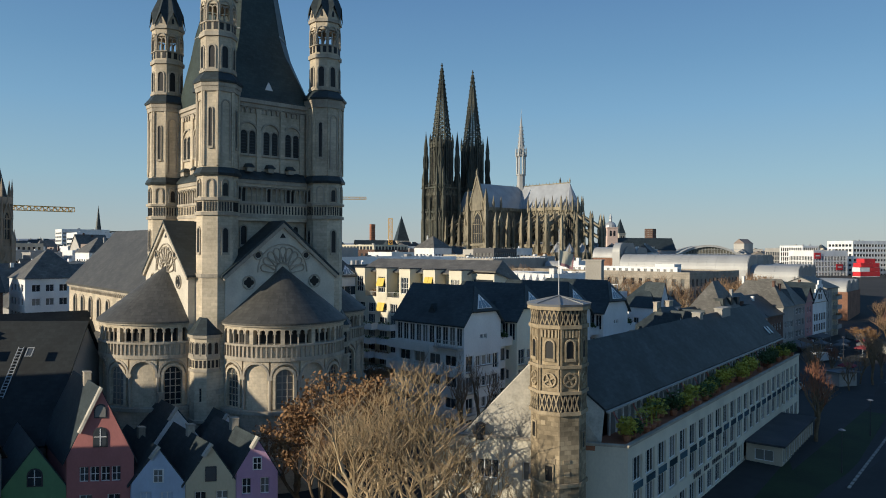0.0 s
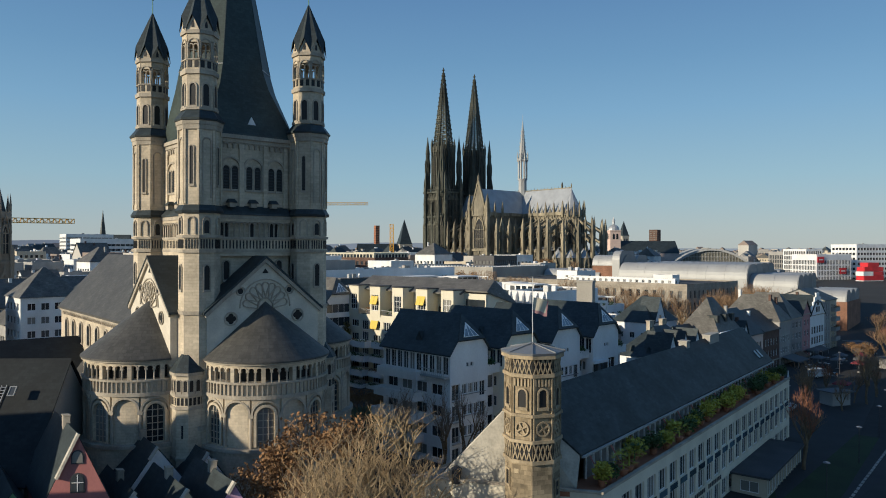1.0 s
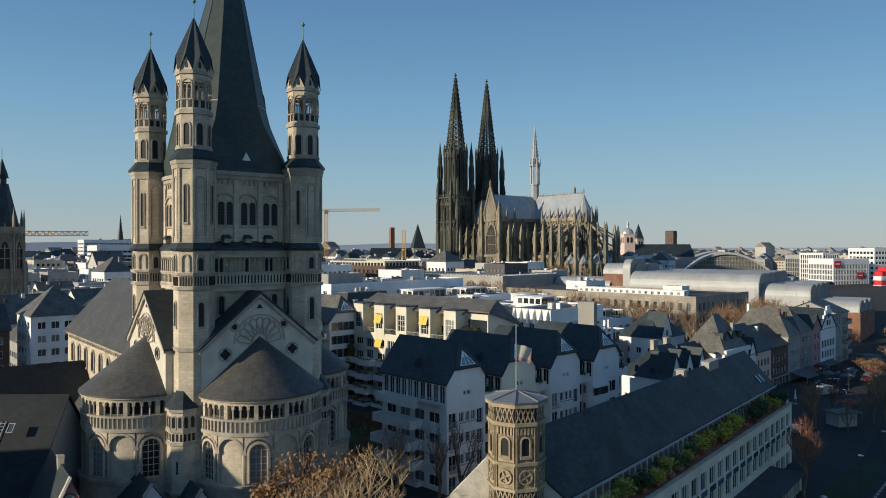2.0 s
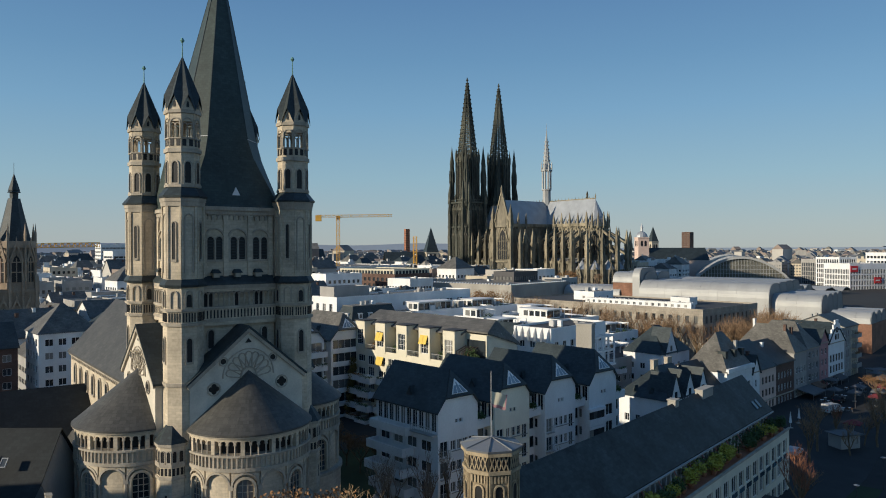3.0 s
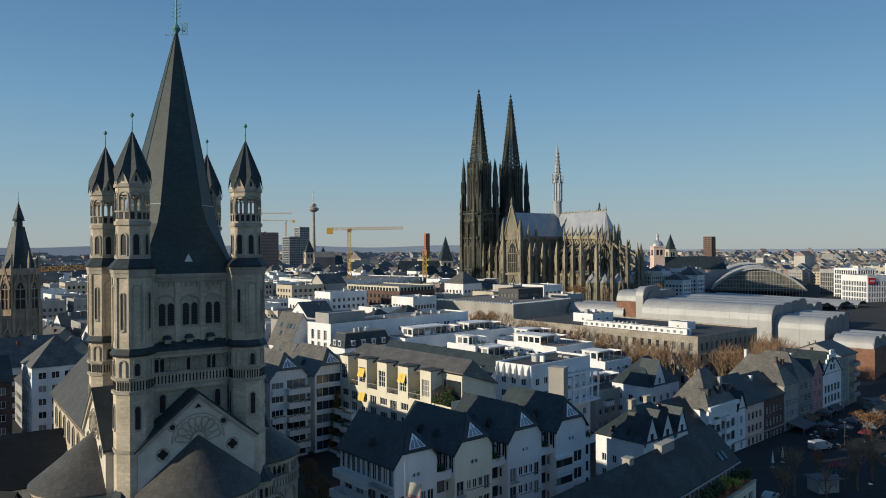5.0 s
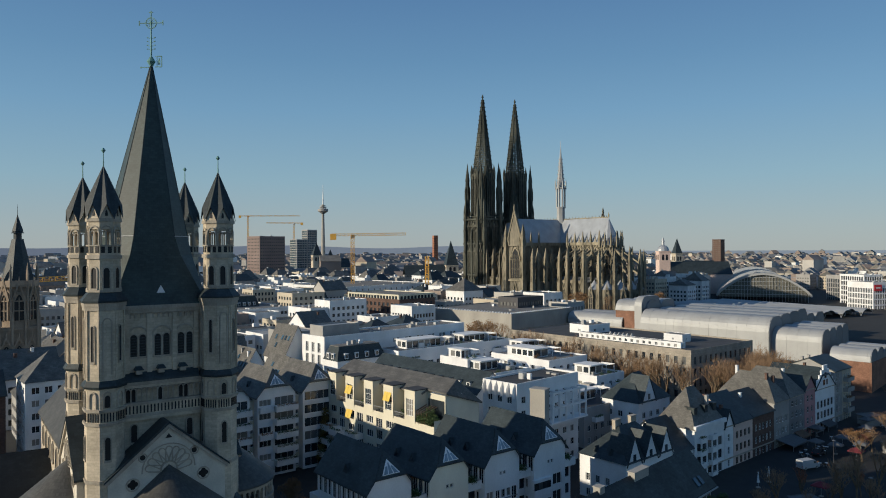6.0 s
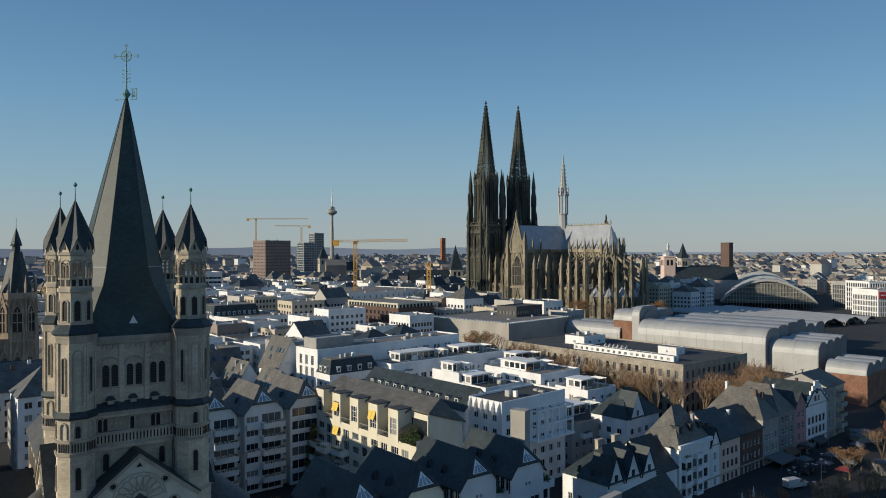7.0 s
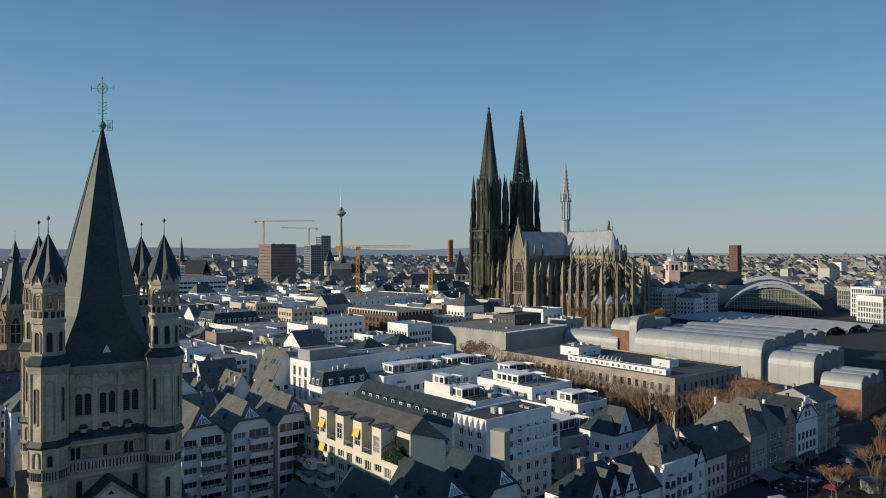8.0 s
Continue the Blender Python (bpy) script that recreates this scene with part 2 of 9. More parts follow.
CANVAS = mat("grey_canvas", (0.13, 0.135, 0.14), 0.85, var=0.12, scale=0.8)
CANVAS_RED = mat("red_canvas", (0.20, 0.035, 0.045), 0.85, var=0.12)
CAR_WHITE = mat("white_car_paint", (0.45, 0.46, 0.47), 0.3, var=0.04, bump=0)
RUBBER = mat("black_rubber", (0.015, 0.015, 0.016), 0.8, var=0.1)
NETTING = mat("green_netting", (0.10, 0.27, 0.19), 0.9, var=0.25, scale=0.4)
BROWN_CLAD = mat("brown_cladding", (0.22, 0.165, 0.145), 0.8, var=0.15, scale=0.1)
BRICK_ORANGE = coursed("orange_brick", (0.27, 0.14, 0.09), 0.75, 0.5, 0.16, 0.25)

# ---- building helpers ----
class Geo:
    """Gathers vertices and faces of one mesh."""

    def __init__(self, m=None):
        self.v, self.f, self.mi, self.slot = [], [], [], 0
        self.m = m or Matrix()
        self.cuts, self.depth = [], 0

    def one(self, name, fn, *args, **kw):
        """Makes all that fn adds to this mesh one named piece."""
        self.start(name)
        fn(*args, **kw)
        self.depth -= 1

    def start(self, name):
        if self.depth == 0:
            self.cuts.append((name, len(self.v), len(self.f)))
        self.depth += 1

    def stop(self):
        self.depth -= 1

    def face(self, pts):
        i = len(self.v)
        self.v += [self.m @ Vector(p) for p in pts]
        self.f.append(tuple(range(i, i + len(pts))))
        self.mi.append(self.slot)

    def solid(self, pts, faces):
        i = len(self.v)
        self.v += [self.m @ Vector(p) for p in pts]
        self.f += [tuple(i + k for k in q) for q in faces]
        self.mi += [self.slot] * len(faces)

    def box(self, x0, x1, y0, y1, z0, z1):
        self.solid([(x, y, z) for z in (z0, z1) for x, y in ((x0, y0), (x1, y0), (x1, y1), (x0, y1))],
                   [(3, 2, 1, 0), (4, 5, 6, 7), (0, 1, 5, 4), (1, 2, 6, 5), (2, 3, 7, 6), (3, 0, 4, 7)])

    def frustum(self, low, high, caps=True):
        n = len(low)
        fs = [(i, (i + 1) % n, n + (i + 1) % n, n + i) for i in range(n)]
        if caps:
            fs += [tuple(range(n - 1, -1, -1)), tuple(range(n, 2 * n))]
        self.solid(list(low) + list(high), fs)

    def prism(self, poly, z0, z1):
        self.frustum([(x, y, z0) for x, y in poly], [(x, y, z1) for x, y in poly])

    def cone(self, low, tip):
        n = len(low)
        self.solid(list(low) + [tip], [(i, (i + 1) % n, n) for i in range(n)] + [tuple(range(n - 1, -1, -1))])

    def ring(self, cx, cy, r, n=8, a0=22.5):
        return [(cx + r * math.cos(radians(a0 + 360 * i / n)), cy + r * math.sin(radians(a0 + 360 * i / n))) for i in range(n)]

    def drum(self, cx, cy, r0, z0, r1, z1, n=8, a0=22.5):
        self.frustum([(*p, z0) for p in self.ring(cx, cy, r0, n, a0)], [(*p, z1) for p in self.ring(cx, cy, r1, n, a0)])

    def spike(self, cx, cy, r, z0, z1, n=8, a0=22.5):
        self.cone([(*p, z0) for p in self.ring(cx, cy, r, n, a0)], (cx, cy, z1))

    def pinnacle(self, cx, cy, w, z0, z1, tip):
        self.box(cx - w, cx + w, cy - w, cy + w, z0, z1)
        self.cone([(cx - w * 1.15, cy - w * 1.15, z1), (cx + w * 1.15, cy - w * 1.15, z1), (cx + w * 1.15, cy + w * 1.15, z1), (cx - w * 1.15, cy + w * 1.15, z1)], (cx, cy, tip))

    def bar(self, a, b, w, h=None):
        """A square bar from a to b."""
        a, b = Vector(a), Vector(b)
        d = (b - a).normalized()
        s = d.cross(Vector((0, 0, 1)))
        s = s.normalized() if s.length > 1e-3 else Vector((1, 0, 0))
        u = s.cross(d)
        h = h or w
        c = [s * w / 2 * i + u * h / 2 * j for i, j in ((-1, -1), (1, -1), (1, 1), (-1, 1))]
        self.frustum([a + k for k in c], [b + k for k in c])

    def arch(self, x0, x1, y0, y1, z0, zs, n=6):
        """A round-headed block, wide in x, deep in y, springing at zs."""
        r, c = (x1 - x0) / 2, (x0 + x1) / 2
        pts = [(x0, z0), (x1, z0)] + [(c + r * math.cos(math.pi * i / n), zs + r * math.sin(math.pi * i / n)) for i in range(n + 1)]
        k = len(pts)
        self.solid([(x, y0, z) for x, z in pts] + [(x, y1, z) for x, z in pts],
                   [tuple(range(k)), tuple(range(2 * k - 1, k - 1, -1))] + [(i, k + i, k + (i + 1) % k, (i + 1) % k) for i in range(k)])

    def pointed(self, x0, x1, y0, y1, z0, zs, zt):
        """A pointed-arch block."""
        c = (x0 + x1) / 2
        q = [(x0, z0), (x1, z0), (x1, zs), (c + (x1 - c) * 0.62, zs + (zt - zs) * 0.6), (c, zt), (c - (x1 - c) * 0.62, zs + (zt - zs) * 0.6), (x0, zs)]
        k = len(q)
        self.solid([(x, y0, z) for x, z in q] + [(x, y1, z) for x, z in q],
                   [tuple(range(k)), tuple(range(2 * k - 1, k - 1, -1))] + [(i, k + i, k + (i + 1) % k, (i + 1) % k) for i in range(k)])

    def mesh(self, name, *mats):
        me = bpy.data.meshes.new(name)
        me.from_pydata([tuple(p) for p in self.v], [], self.f)
        for m in mats:
            me.materials.append(m)
        if len(mats) > 1:
            me.polygons.foreach_set("material_index", self.mi)
        bm = bmesh.new()
        bm.from_mesh(me)
        bmesh.ops.recalc_face_normals(bm, faces=bm.faces)
        bm.to_mesh(me)
        bm.free()
        me.update()
        return me


def thing(name, m, label, category, group="", kind=""):
    ob = new(name)
    ob.matrix_world = m
    return tagged(ob, label, category, group, kind)


def part(name, geo, material, parent, label=""):
    mats = material if isinstance(material, (list, tuple)) else (material,)
    me = geo if isinstance(geo, bpy.types.Mesh) else geo.mesh(name, *mats)
    ob = new(name, me)
    ob.parent = parent
    if label:
        ob["label"] = label
    return ob


def split(geo, material, name):
    """The pieces of a mesh that was marked with start and stop, each as (name, mesh) about its own middle."""
    cuts = geo.cuts if geo.cuts and geo.cuts[0][1] == 0 else [(name, 0, 0)] + geo.cuts
    ends = [c[1:] for c in cuts[1:]] + [(len(geo.v), len(geo.f))]
    out = []
    for (nm, v0, f0), (v1, f1) in zip(cuts, ends):
        if f1 > f0:
            g = Geo()
            g.v = geo.v[v0:v1]
            g.f = [tuple(i - v0 for i in q) for q in geo.f[f0:f1]]
            g.mi = geo.mi[f0:f1]
            out.append((nm, g.mesh(nm, material)))
    return out


def parts(geo, material, parent, name):
    return [part(nm, me, material, parent) for nm, me in split(geo, material, name)]


def placed(name, me, m, parent):
    ob = new(name, me)
    ob.parent = parent
    ob.matrix_local = m
    return ob


WINDOWS = {}


def window_mesh(w, h, frame_mat, glass_mat, bars=(1, 1), arched=False):
    """A window of its own: frame with bars before a pane; x along the wall, y inwards, from the lower left corner."""
    key = (round(w, 2), round(h, 2), frame_mat.name, glass_mat.name, bars, arched)
    if key not in WINDOWS:
        g = Geo()
        t, d = min(0.09, w * 0.09), 0.07
        g.slot = 1
        g.box(t * 0.5, w - t * 0.5, 0.03, 0.045, t * 0.5, h - t * 0.5)
        g.slot = 0
        g.box(0, t, 0, d, 0, h), g.box(w - t, w, 0, d, 0, h), g.box(t, w - t, 0, d, 0, t), g.box(t, w - t, 0, d, h - t, h)
        for i in range(1, bars[0]):
            x = w * i / bars[0]
            g.box(x - t * 0.45, x + t * 0.45, 0.004, d - 0.004, t, h - t)
        for j in range(1, bars[1]):
            z = h * j / bars[1]
            g.box(t, w - t, 0.008, d - 0.008, z - t * 0.4, z + t * 0.4)
        WINDOWS[key] = g.mesh("window", frame_mat, glass_mat)
    return WINDOWS[key]


FOOT = []


def wall_with_holes(g, m, W, H, rects, depth=0.22, z0=0.0, pane=0):
    """A wall face in the plane y=0 of m (outside at -y) with openings (x, z, w, h) that go depth into it."""
    keep, g.m = g.m, g.m @ m
    rects = [r for r in rects if r[0] > 0.02 and r[0] + r[2] < W - 0.02 and r[1] > z0 + 0.02 and r[1] + r[3] < H - 0.02]
    zs = sorted({z0, H} | {round(r[1], 3) for r in rects} | {round(r[1] + r[3], 3) for r in rects})
    for a, b in zip(zs, zs[1:]):
        mid = (a + b) / 2
        cut = sorted((r[0], r[0] + r[2]) for r in rects if r[1] < mid < r[1] + r[3])
        x = 0.0
        for c0, c1 in cut + [(W, W)]:
            if c0 > x + 1e-4:
                g.face([(x, 0, a), (c0, 0, a), (c0, 0, b), (x, 0, b)])
            x = max(x, c1)
    for x, z, w, h in rects:
        d = depth
        g.face([(x, 0, z), (x, d, z), (x, d, z + h), (x, 0, z + h)])
        g.face([(x + w, 0, z), (x + w, 0, z + h), (x + w, d, z + h), (x + w, d, z)])
        g.face([(x, 0, z), (x + w, 0, z), (x + w, d, z), (x, d, z)])
        g.face([(x, 0, z + h), (x, d, z + h), (x + w, d, z + h), (x + w, 0, z + h)])
        g.slot = pane
        g.face([(x, d, z), (x + w, d, z), (x + w, d, z + h), (x, d, z + h)])
        g.slot = 0
    g.m = keep
    return rects


def sides(W, D):
    """The four wall planes of a block: front, right, back, left, each with its run."""
    return {"f": (pose(0, 0, 0), W), "r": (pose(W, 0, 0, 0, 0, 90), D), "b": (pose(W, D, 0, 0, 0, 180), W), "l": (pose(0, D, 0, 0, 0, -90), D)}


def grid_windows(run, floors, first, pitch, w, h, n=None, margin=0.8, gap=None):
    """Even rows of openings along a wall."""
    n = n or max(1, int((run - 2 * margin + 0.8) / (w + (gap or 1.0))))
    step = (run - 2 * margin) / n
    return [(margin + step * (i + 0.5) - w / 2, first + pitch * k, w, h) for k in range(floors) for i in range(n)]


def block(name, m, W, D, H, label, category="house", wall=WHITE, roof_mat=ROOF_FLAT, roof="flat", rise=3.0, wins=None, frame_mat=FRAME_WHITE,
          glass=GLASS, bars=(2, 1), group="", parapet=0.5, over=0.35, hip=0.0, z0=-2.0, detail=True, clutter=0):
    """A building of one block: wall, roof and each window as parts. Roofs: flat, x (ridge along the front), y (ridge across it), hip."""
    th = thing(name, m, label, category, group)
    FOOT.append((m, W, D))
    g = Geo()
    put = []
    for side, (sm, run) in sides(W, D).items():
        rects = wall_with_holes(g, sm, run, H, (wins or {}).get(side, []), z0=z0, pane=0 if detail else 1)
        put += [(sm @ pose(x, 0.16, z), w, h) for x, z, w, h in rects]
    if roof == "flat":
        g.box(0.002, W - 0.002, 0.002, 0.25, H, H + parapet), g.box(0.002, W - 0.002, D - 0.25, D - 0.002, H, H + parapet)
        g.box(0.002, 0.25, 0.25, D - 0.25, H, H + parapet), g.box(W - 0.25, W - 0.002, 0.25, D - 0.25, H, H + parapet)
    if roof == "x":
        for x in (0.0, W - 0.3):
            g.solid([(x, 0, H), (x, D, H), (x, D / 2, H + rise), (x + 0.3, 0, H), (x + 0.3, D, H), (x + 0.3, D / 2, H + rise)], [(0, 1, 2), (3, 5, 4), (0, 2, 5, 3), (1, 4, 5, 2), (0, 3, 4, 1)])
    if roof == "y":
        for y in (0.0, D - 0.3):
            k = hip
            xs = [(0, H), (W, H), (W - W / 2 * (1 - k), H + rise * (1 - k)), (W / 2 * (1 - k), H + rise * (1 - k))] if k else [(0, H), (W, H), (W / 2, H + rise)]
            q = len(xs)
            g.solid([(x, y, z) for x, z in xs] + [(x, y + 0.3, z) for x, z in xs], [tuple(range(q)), tuple(range(2 * q - 1, q - 1, -1))] + [(i, q + i, q + (i + 1) % q, (i + 1) % q) for i in range(q)])
    part("wall", g, wall if detail else [wall, glass], th)
    r = Geo()
    o, t = over, 0.18
    if roof == "flat":
        r.box(0.25, W - 0.25, 0.25, D - 0.25, H - 0.2, H + 0.05)
    elif roof == "x":
        s = rise / (D / 2)
        for y0, y1 in ((-o, D / 2), (D + o, D / 2)):
            z = H - s * o
            r.frustum([(-o, y0, z), (W + o, y0, z), (W + o, y1, H + rise), (-o, y1, H + rise)], [(-o, y0, z + t), (W + o, y0, z + t), (W + o, y1, H + rise + t), (-o, y1, H + rise + t)])
    elif roof == "y":
        s = rise / (W / 2)
        k = hip
        for x0, x1 in ((-o, W / 2), (W + o, W / 2)):
            z, ht = H - s * o, H + rise
            xm = x0 + (x1 - x0) * (1 - k)
            zm = z + (ht - z) * (1 - k)
            b = D * 0.0
            hy = k * W / 2 * 0.9
            low = [(x0, -o, z), (xm, -o, zm), (x1, hy - o if k else -o, ht), (x1, D + o, ht), (x0, D + o, z)]
            if not k:
                low.pop(1)
            r.frustum(low, [(x, y, zz + t) for x, y, zz in low])
        if k:
            low = [(-o + (W / 2 + o) * (1 - k), -o, H - s * o + (rise + s * o) * (1 - k)), (W + o - (W / 2 + o) * (1 - k), -o, H - s * o + (rise + s * o) * (1 - k)), (W / 2, k * W / 2 * 0.9 - o, H + rise)]
            r.frustum(low, [(x, y - 0.1, zz + t) for x, y, zz in low])
    elif roof == "hip":
        e = min(W, D) / 2
        if W >= D:
            top = [(e, D / 2), (W - e, D / 2)]
            P = [(-o, -o, H), (W + o, -o, H), (W + o, D + o, H), (-o, D + o, H), (top[0][0], D / 2, H + rise), (top[1][0], D / 2, H + rise)]
            r.solid(P, [(0, 1, 5, 4), (1, 2, 5), (2, 3, 4, 5), (3, 0, 4), (3, 2, 1, 0)])
        else:
            P = [(-o, -o, H), (W + o, -o, H), (W + o, D + o, H), (-o, D + o, H), (W / 2, e, H + rise), (W / 2, D - e, H + rise)]
            r.solid(P, [(0, 1, 4), (1, 2, 5, 4), (2, 3, 5), (3, 0, 4, 5), (3, 2, 1, 0)])
    part("roof", r, roof_mat, th)
    for wm, w, h in put if detail else ():
        placed("window", window_mesh(w, h, frame_mat, glass, bars), wm, th)
    for i in range(clutter):
        c = Geo()
        x, y, s = random.uniform(1.5, max(1.6, W - 3)), random.uniform(1.5, max(1.6, D - 3)), random.uniform(0.5, 1.6)
        if roof == "flat":
            c.box(x, x + s * random.uniform(0.6, 1.8), y, y + s, H, H + random.uniform(0.4, 1.6))
            part("roof_hood", c, random.choice((GREYWALL, WHITE, ZINC, STEEL)), th)
        else:
            if roof == "x":
                y = D / 2 + random.uniform(-0.2, 0.2) * D
                z = H + rise * (1 - abs(y - D / 2) / (D / 2))
            else:
                x = W / 2 + random.uniform(-0.2, 0.2) * W
                z = H + rise * (1 - abs(x - W / 2) / (W / 2))
            c.box(x - 0.4, x + 0.4, y - 0.3, y + 0.3, z - 1.2, z + 1.0), c.box(x - 0.45, x + 0.45, y - 0.35, y + 0.35, z + 1.0, z + 1.15)
            part("chimney", c, random.choice((BRICK, WHITE_OLD, GREYWALL)), th)
    return th

# ---- the romanesque church with its crossing tower ----
def bend(g, R, cx, cy):
    """Wraps a flat run (x along, y inwards) round a drum that faces -y."""
    out = []
    for p in g.v:
        a, r = p.x / R, R - p.y
        out.append(Vector((cx + r * math.sin(a), cy - r * math.cos(a), p.z)))
    g.v = out


def arch_ring(g, x0, x1, z0, zs, y0, y1, t, n=6):
    """Jambs and voussoirs round an arched opening."""
    c, r = (x0 + x1) / 2, (x1 - x0) / 2
    g.start("arch")
    # one connected band: right foot, round the head, left foot
    line = ([((x1, z0), (x1 + t, z0))] if zs > z0 else []) + [((c + r * math.cos(w), zs + r * math.sin(w)), (c + (r + t) * math.cos(w), zs + (r + t) * math.sin(w))) for w in [math.pi * i / n for i in range(n + 1)]] + ([((x0, z0), (x0 - t, z0))] if zs > z0 else [])
    k = len(line)
    pts = [(x, y, z) for (xi, zi), (xo, zo) in line for x, z, y in ((xi, zi, y0), (xo, zo, y0), (xo, zo, y1), (xi, zi, y1))]
    g.solid(pts, [(4 * i + j, 4 * i + (j + 1) % 4, 4 * i + 4 + (j + 1) % 4, 4 * i + 4 + j) for i in range(k - 1) for j in range(4)] + [(3, 2, 1, 0), (4 * k - 4, 4 * k - 3, 4 * k - 2, 4 * k - 1)])
    g.stop()


def opening(gs, gv, x0, x1, z0, zs, y, t=0.22, d=0.18):
    """A dark arched opening with a raised surround in the plane y (outside is -y)."""
    gv.start("opening")
    gv.arch(x0, x1, y - 0.03, y + 0.1, z0, zs)
    gv.stop()
    gs.start("window_surround")
    arch_ring(gs, x0, x1, z0, zs, y - d, y + 0.05, t)
    gs.box(x0 - t, x1 + t, y - d - 0.05, y + 0.05, z0 - 0.25, z0)
    gs.stop()


def church_turret():
    """Meshes of one corner turret, centred on its axis."""
    wall, trim, dark, cap, ball = Geo(), Geo(), Geo(), Geo(), Geo()
    wall.drum(0, 0, 2.55, 0, 2.5, 46.0)
    for z, h, r in ((12.2, 0.5, 2.75), (24.6, 0.4, 2.7), (31.3, 0.35, 2.75), (32.9, 0.3, 2.78), (44.6, 0.5, 2.72), (45.1, 0.45, 2.85)):
        trim.one("string_course", trim.drum, 0, 0, r, z, r + 0.05, z + h)
    cap.drum(0, 0, 2.85, 35.6, 2.95, 35.85), cap.drum(0, 0, 2.95, 35.85, 2.5, 36.5)
    cap.drum(0, 0, 3.05, 45.55, 3.1, 45.75), cap.drum(0, 0, 3.1, 45.75, 2.2, 46.7)
    wall.drum(0, 0, 2.15, 46.0, 2.12, 51.2)
    for k in range(8):
        m = pose(0, 0, 0, 0, 0, 45 * k)
        for g in (wall, trim, dark):
            g.m = m
        y = -2.55 * math.cos(radians(22.5))
        # tall slit, blind arches, slot band
        if k % 2:
            opening(trim, dark, -0.22, 0.22, 38.7, 42.6, y, 0.12, 0.1)
        else:
            arch_ring(trim, -0.45, 0.45, 37.2, 43.2, y - 0.1, y + 0.1, 0.16)
        arch_ring(trim, -0.42, 0.42, 33.3, 34.7, y - 0.14, y + 0.1, 0.16)
        if k % 2 == 0:
            dark.one("opening", dark.arch, -0.3, 0.3, y - 0.04, y + 0.1, 33.4, 34.5)
            opening(trim, dark, -0.34, 0.34, 27.3, 29.6, y, 0.16, 0.12)
        dark.start("slot_row")
        for i in range(-2, 3):
            dark.one("slot", dark.box, i * 0.36 - 0.075, i * 0.36 + 0.075, y - 0.05, y + 0.1, 31.75, 32.75)
        dark.stop()
        for x in (-0.85, 0.85):
            wall.box(x - 0.12, x + 0.12, y - 0.12, y + 0.2, 36.6, 44.6)
        y = -2.13 * math.cos(radians(22.5))
        opening(trim, dark, -0.38, 0.38, 47.2, 49.2, y, 0.17, 0.13)
        for i in (-1, 1):
            dark.one("slot", dark.box, i * 0.42 - 0.24, i * 0.42 + 0.24, y - 0.05, y + 0.1, 51.3, 52.05)
        # open gallery: corner pier, middle shaft, arch heads
        wall.box(-0.85, -0.6, y, y + 0.35, 51.2, 54.3), wall.box(0.6, 0.85, y, y + 0.35, 51.2, 54.3)
        wall.box(-0.6, 0.6, y, y + 0.3, 51.2, 52.2)
        trim.one("column", trim.drum, 0, y + 0.14, 0.1, 52.2, 0.1, 53.6, 6)
        arch_ring(trim, -0.52, -0.06, 53.6, 53.6, y, y + 0.28, 0.1, 4), arch_ring(trim, 0.06, 0.52, 53.6, 53.6, y, y + 0.28, 0.1, 4)
        arch_ring(trim, -0.62, 0.62, 52.3, 53.75, y - 0.1, y + 0.12, 0.14)
        wall.box(-0.86, 0.86, y, y + 0.35, 54.05, 55.2)
        # gablet under the cap
        z = 55.35
        wall.solid([(-0.86, y - 0.12, z), (0.86, y - 0.12, z), (0, y - 0.12, z + 1.5), (0, y + 1.5, z + 1.5), (-0.86, y + 1.0, z), (0.86, y + 1.0, z)],
                   [(0, 1, 2), (0, 2, 3, 4), (1, 5, 3, 2), (0, 4, 5, 1)])
        dark.one("slot", dark.pointed, -0.17, 0.17, y - 0.16, y, z + 0.25, z + 0.6, z + 1.0)
    for g in (wall, trim, dark):
        g.m = Matrix()
    for z, h, r in ((46.75, 0.3, 2.3), (50.6, 0.45, 2.35), (52.1, 0.14, 2.25), (54.95, 0.4, 2.35)):
        trim.one("string_course", trim.drum, 0, 0, r, z, r, z + h)
    wall.drum(0, 0, 1.2, 51.2, 1.2, 51.4)
    cap.start("helm")
    low, high, tip = cap.ring(0, 0, 2.5), cap.ring(0, 0, 2.36, a0=0), (0, 0, 61.7)
    for k in range(8):
        a, b, c = (*high[k], 57.0), (*low[k], 55.2), (*high[(k + 1) % 8], 57.0)
        cap.face([tip, a, b]), cap.face([tip, b, c])
    cap.stop()
    ball.drum(0, 0, 0.09, 61.4, 0.05, 63.2, 8)
    ball.drum(0, 0, 0.1, 63.15, 0.3, 63.4, 8), ball.drum(0, 0, 0.3, 63.4, 0.1, 63.7, 8)
    rest = split(trim, STONE_TRIM, "string_course") + split(dark, VOID, "slot") + split(cap, SLATE, "ledge") + [("finial", ball.mesh("finial", COPPER))]
    return wall.mesh("shaft", STONE), rest


CHURCH = pose(-24.7, 89.1, -0.15, 0, 0, 40.6)
church = thing("romanesque_church", CHURCH, "pale tuff romanesque church with slate spire and four corner turrets", "church")
Y = 5.75
turret_meshes = church_turret()
for sx in (-1, 1):
    for sy in (-1, 1):
        top = new("corner_turret", turret_meshes[0])
        top.parent = church
        top.matrix_local = pose(6.76 * sx, 7.78 * sy, 0) @ Matrix.Diagonal((0.87, 0.87, 1, 1))
        for nm, me in turret_meshes[1]:
            placed(nm, me, Matrix(), top)


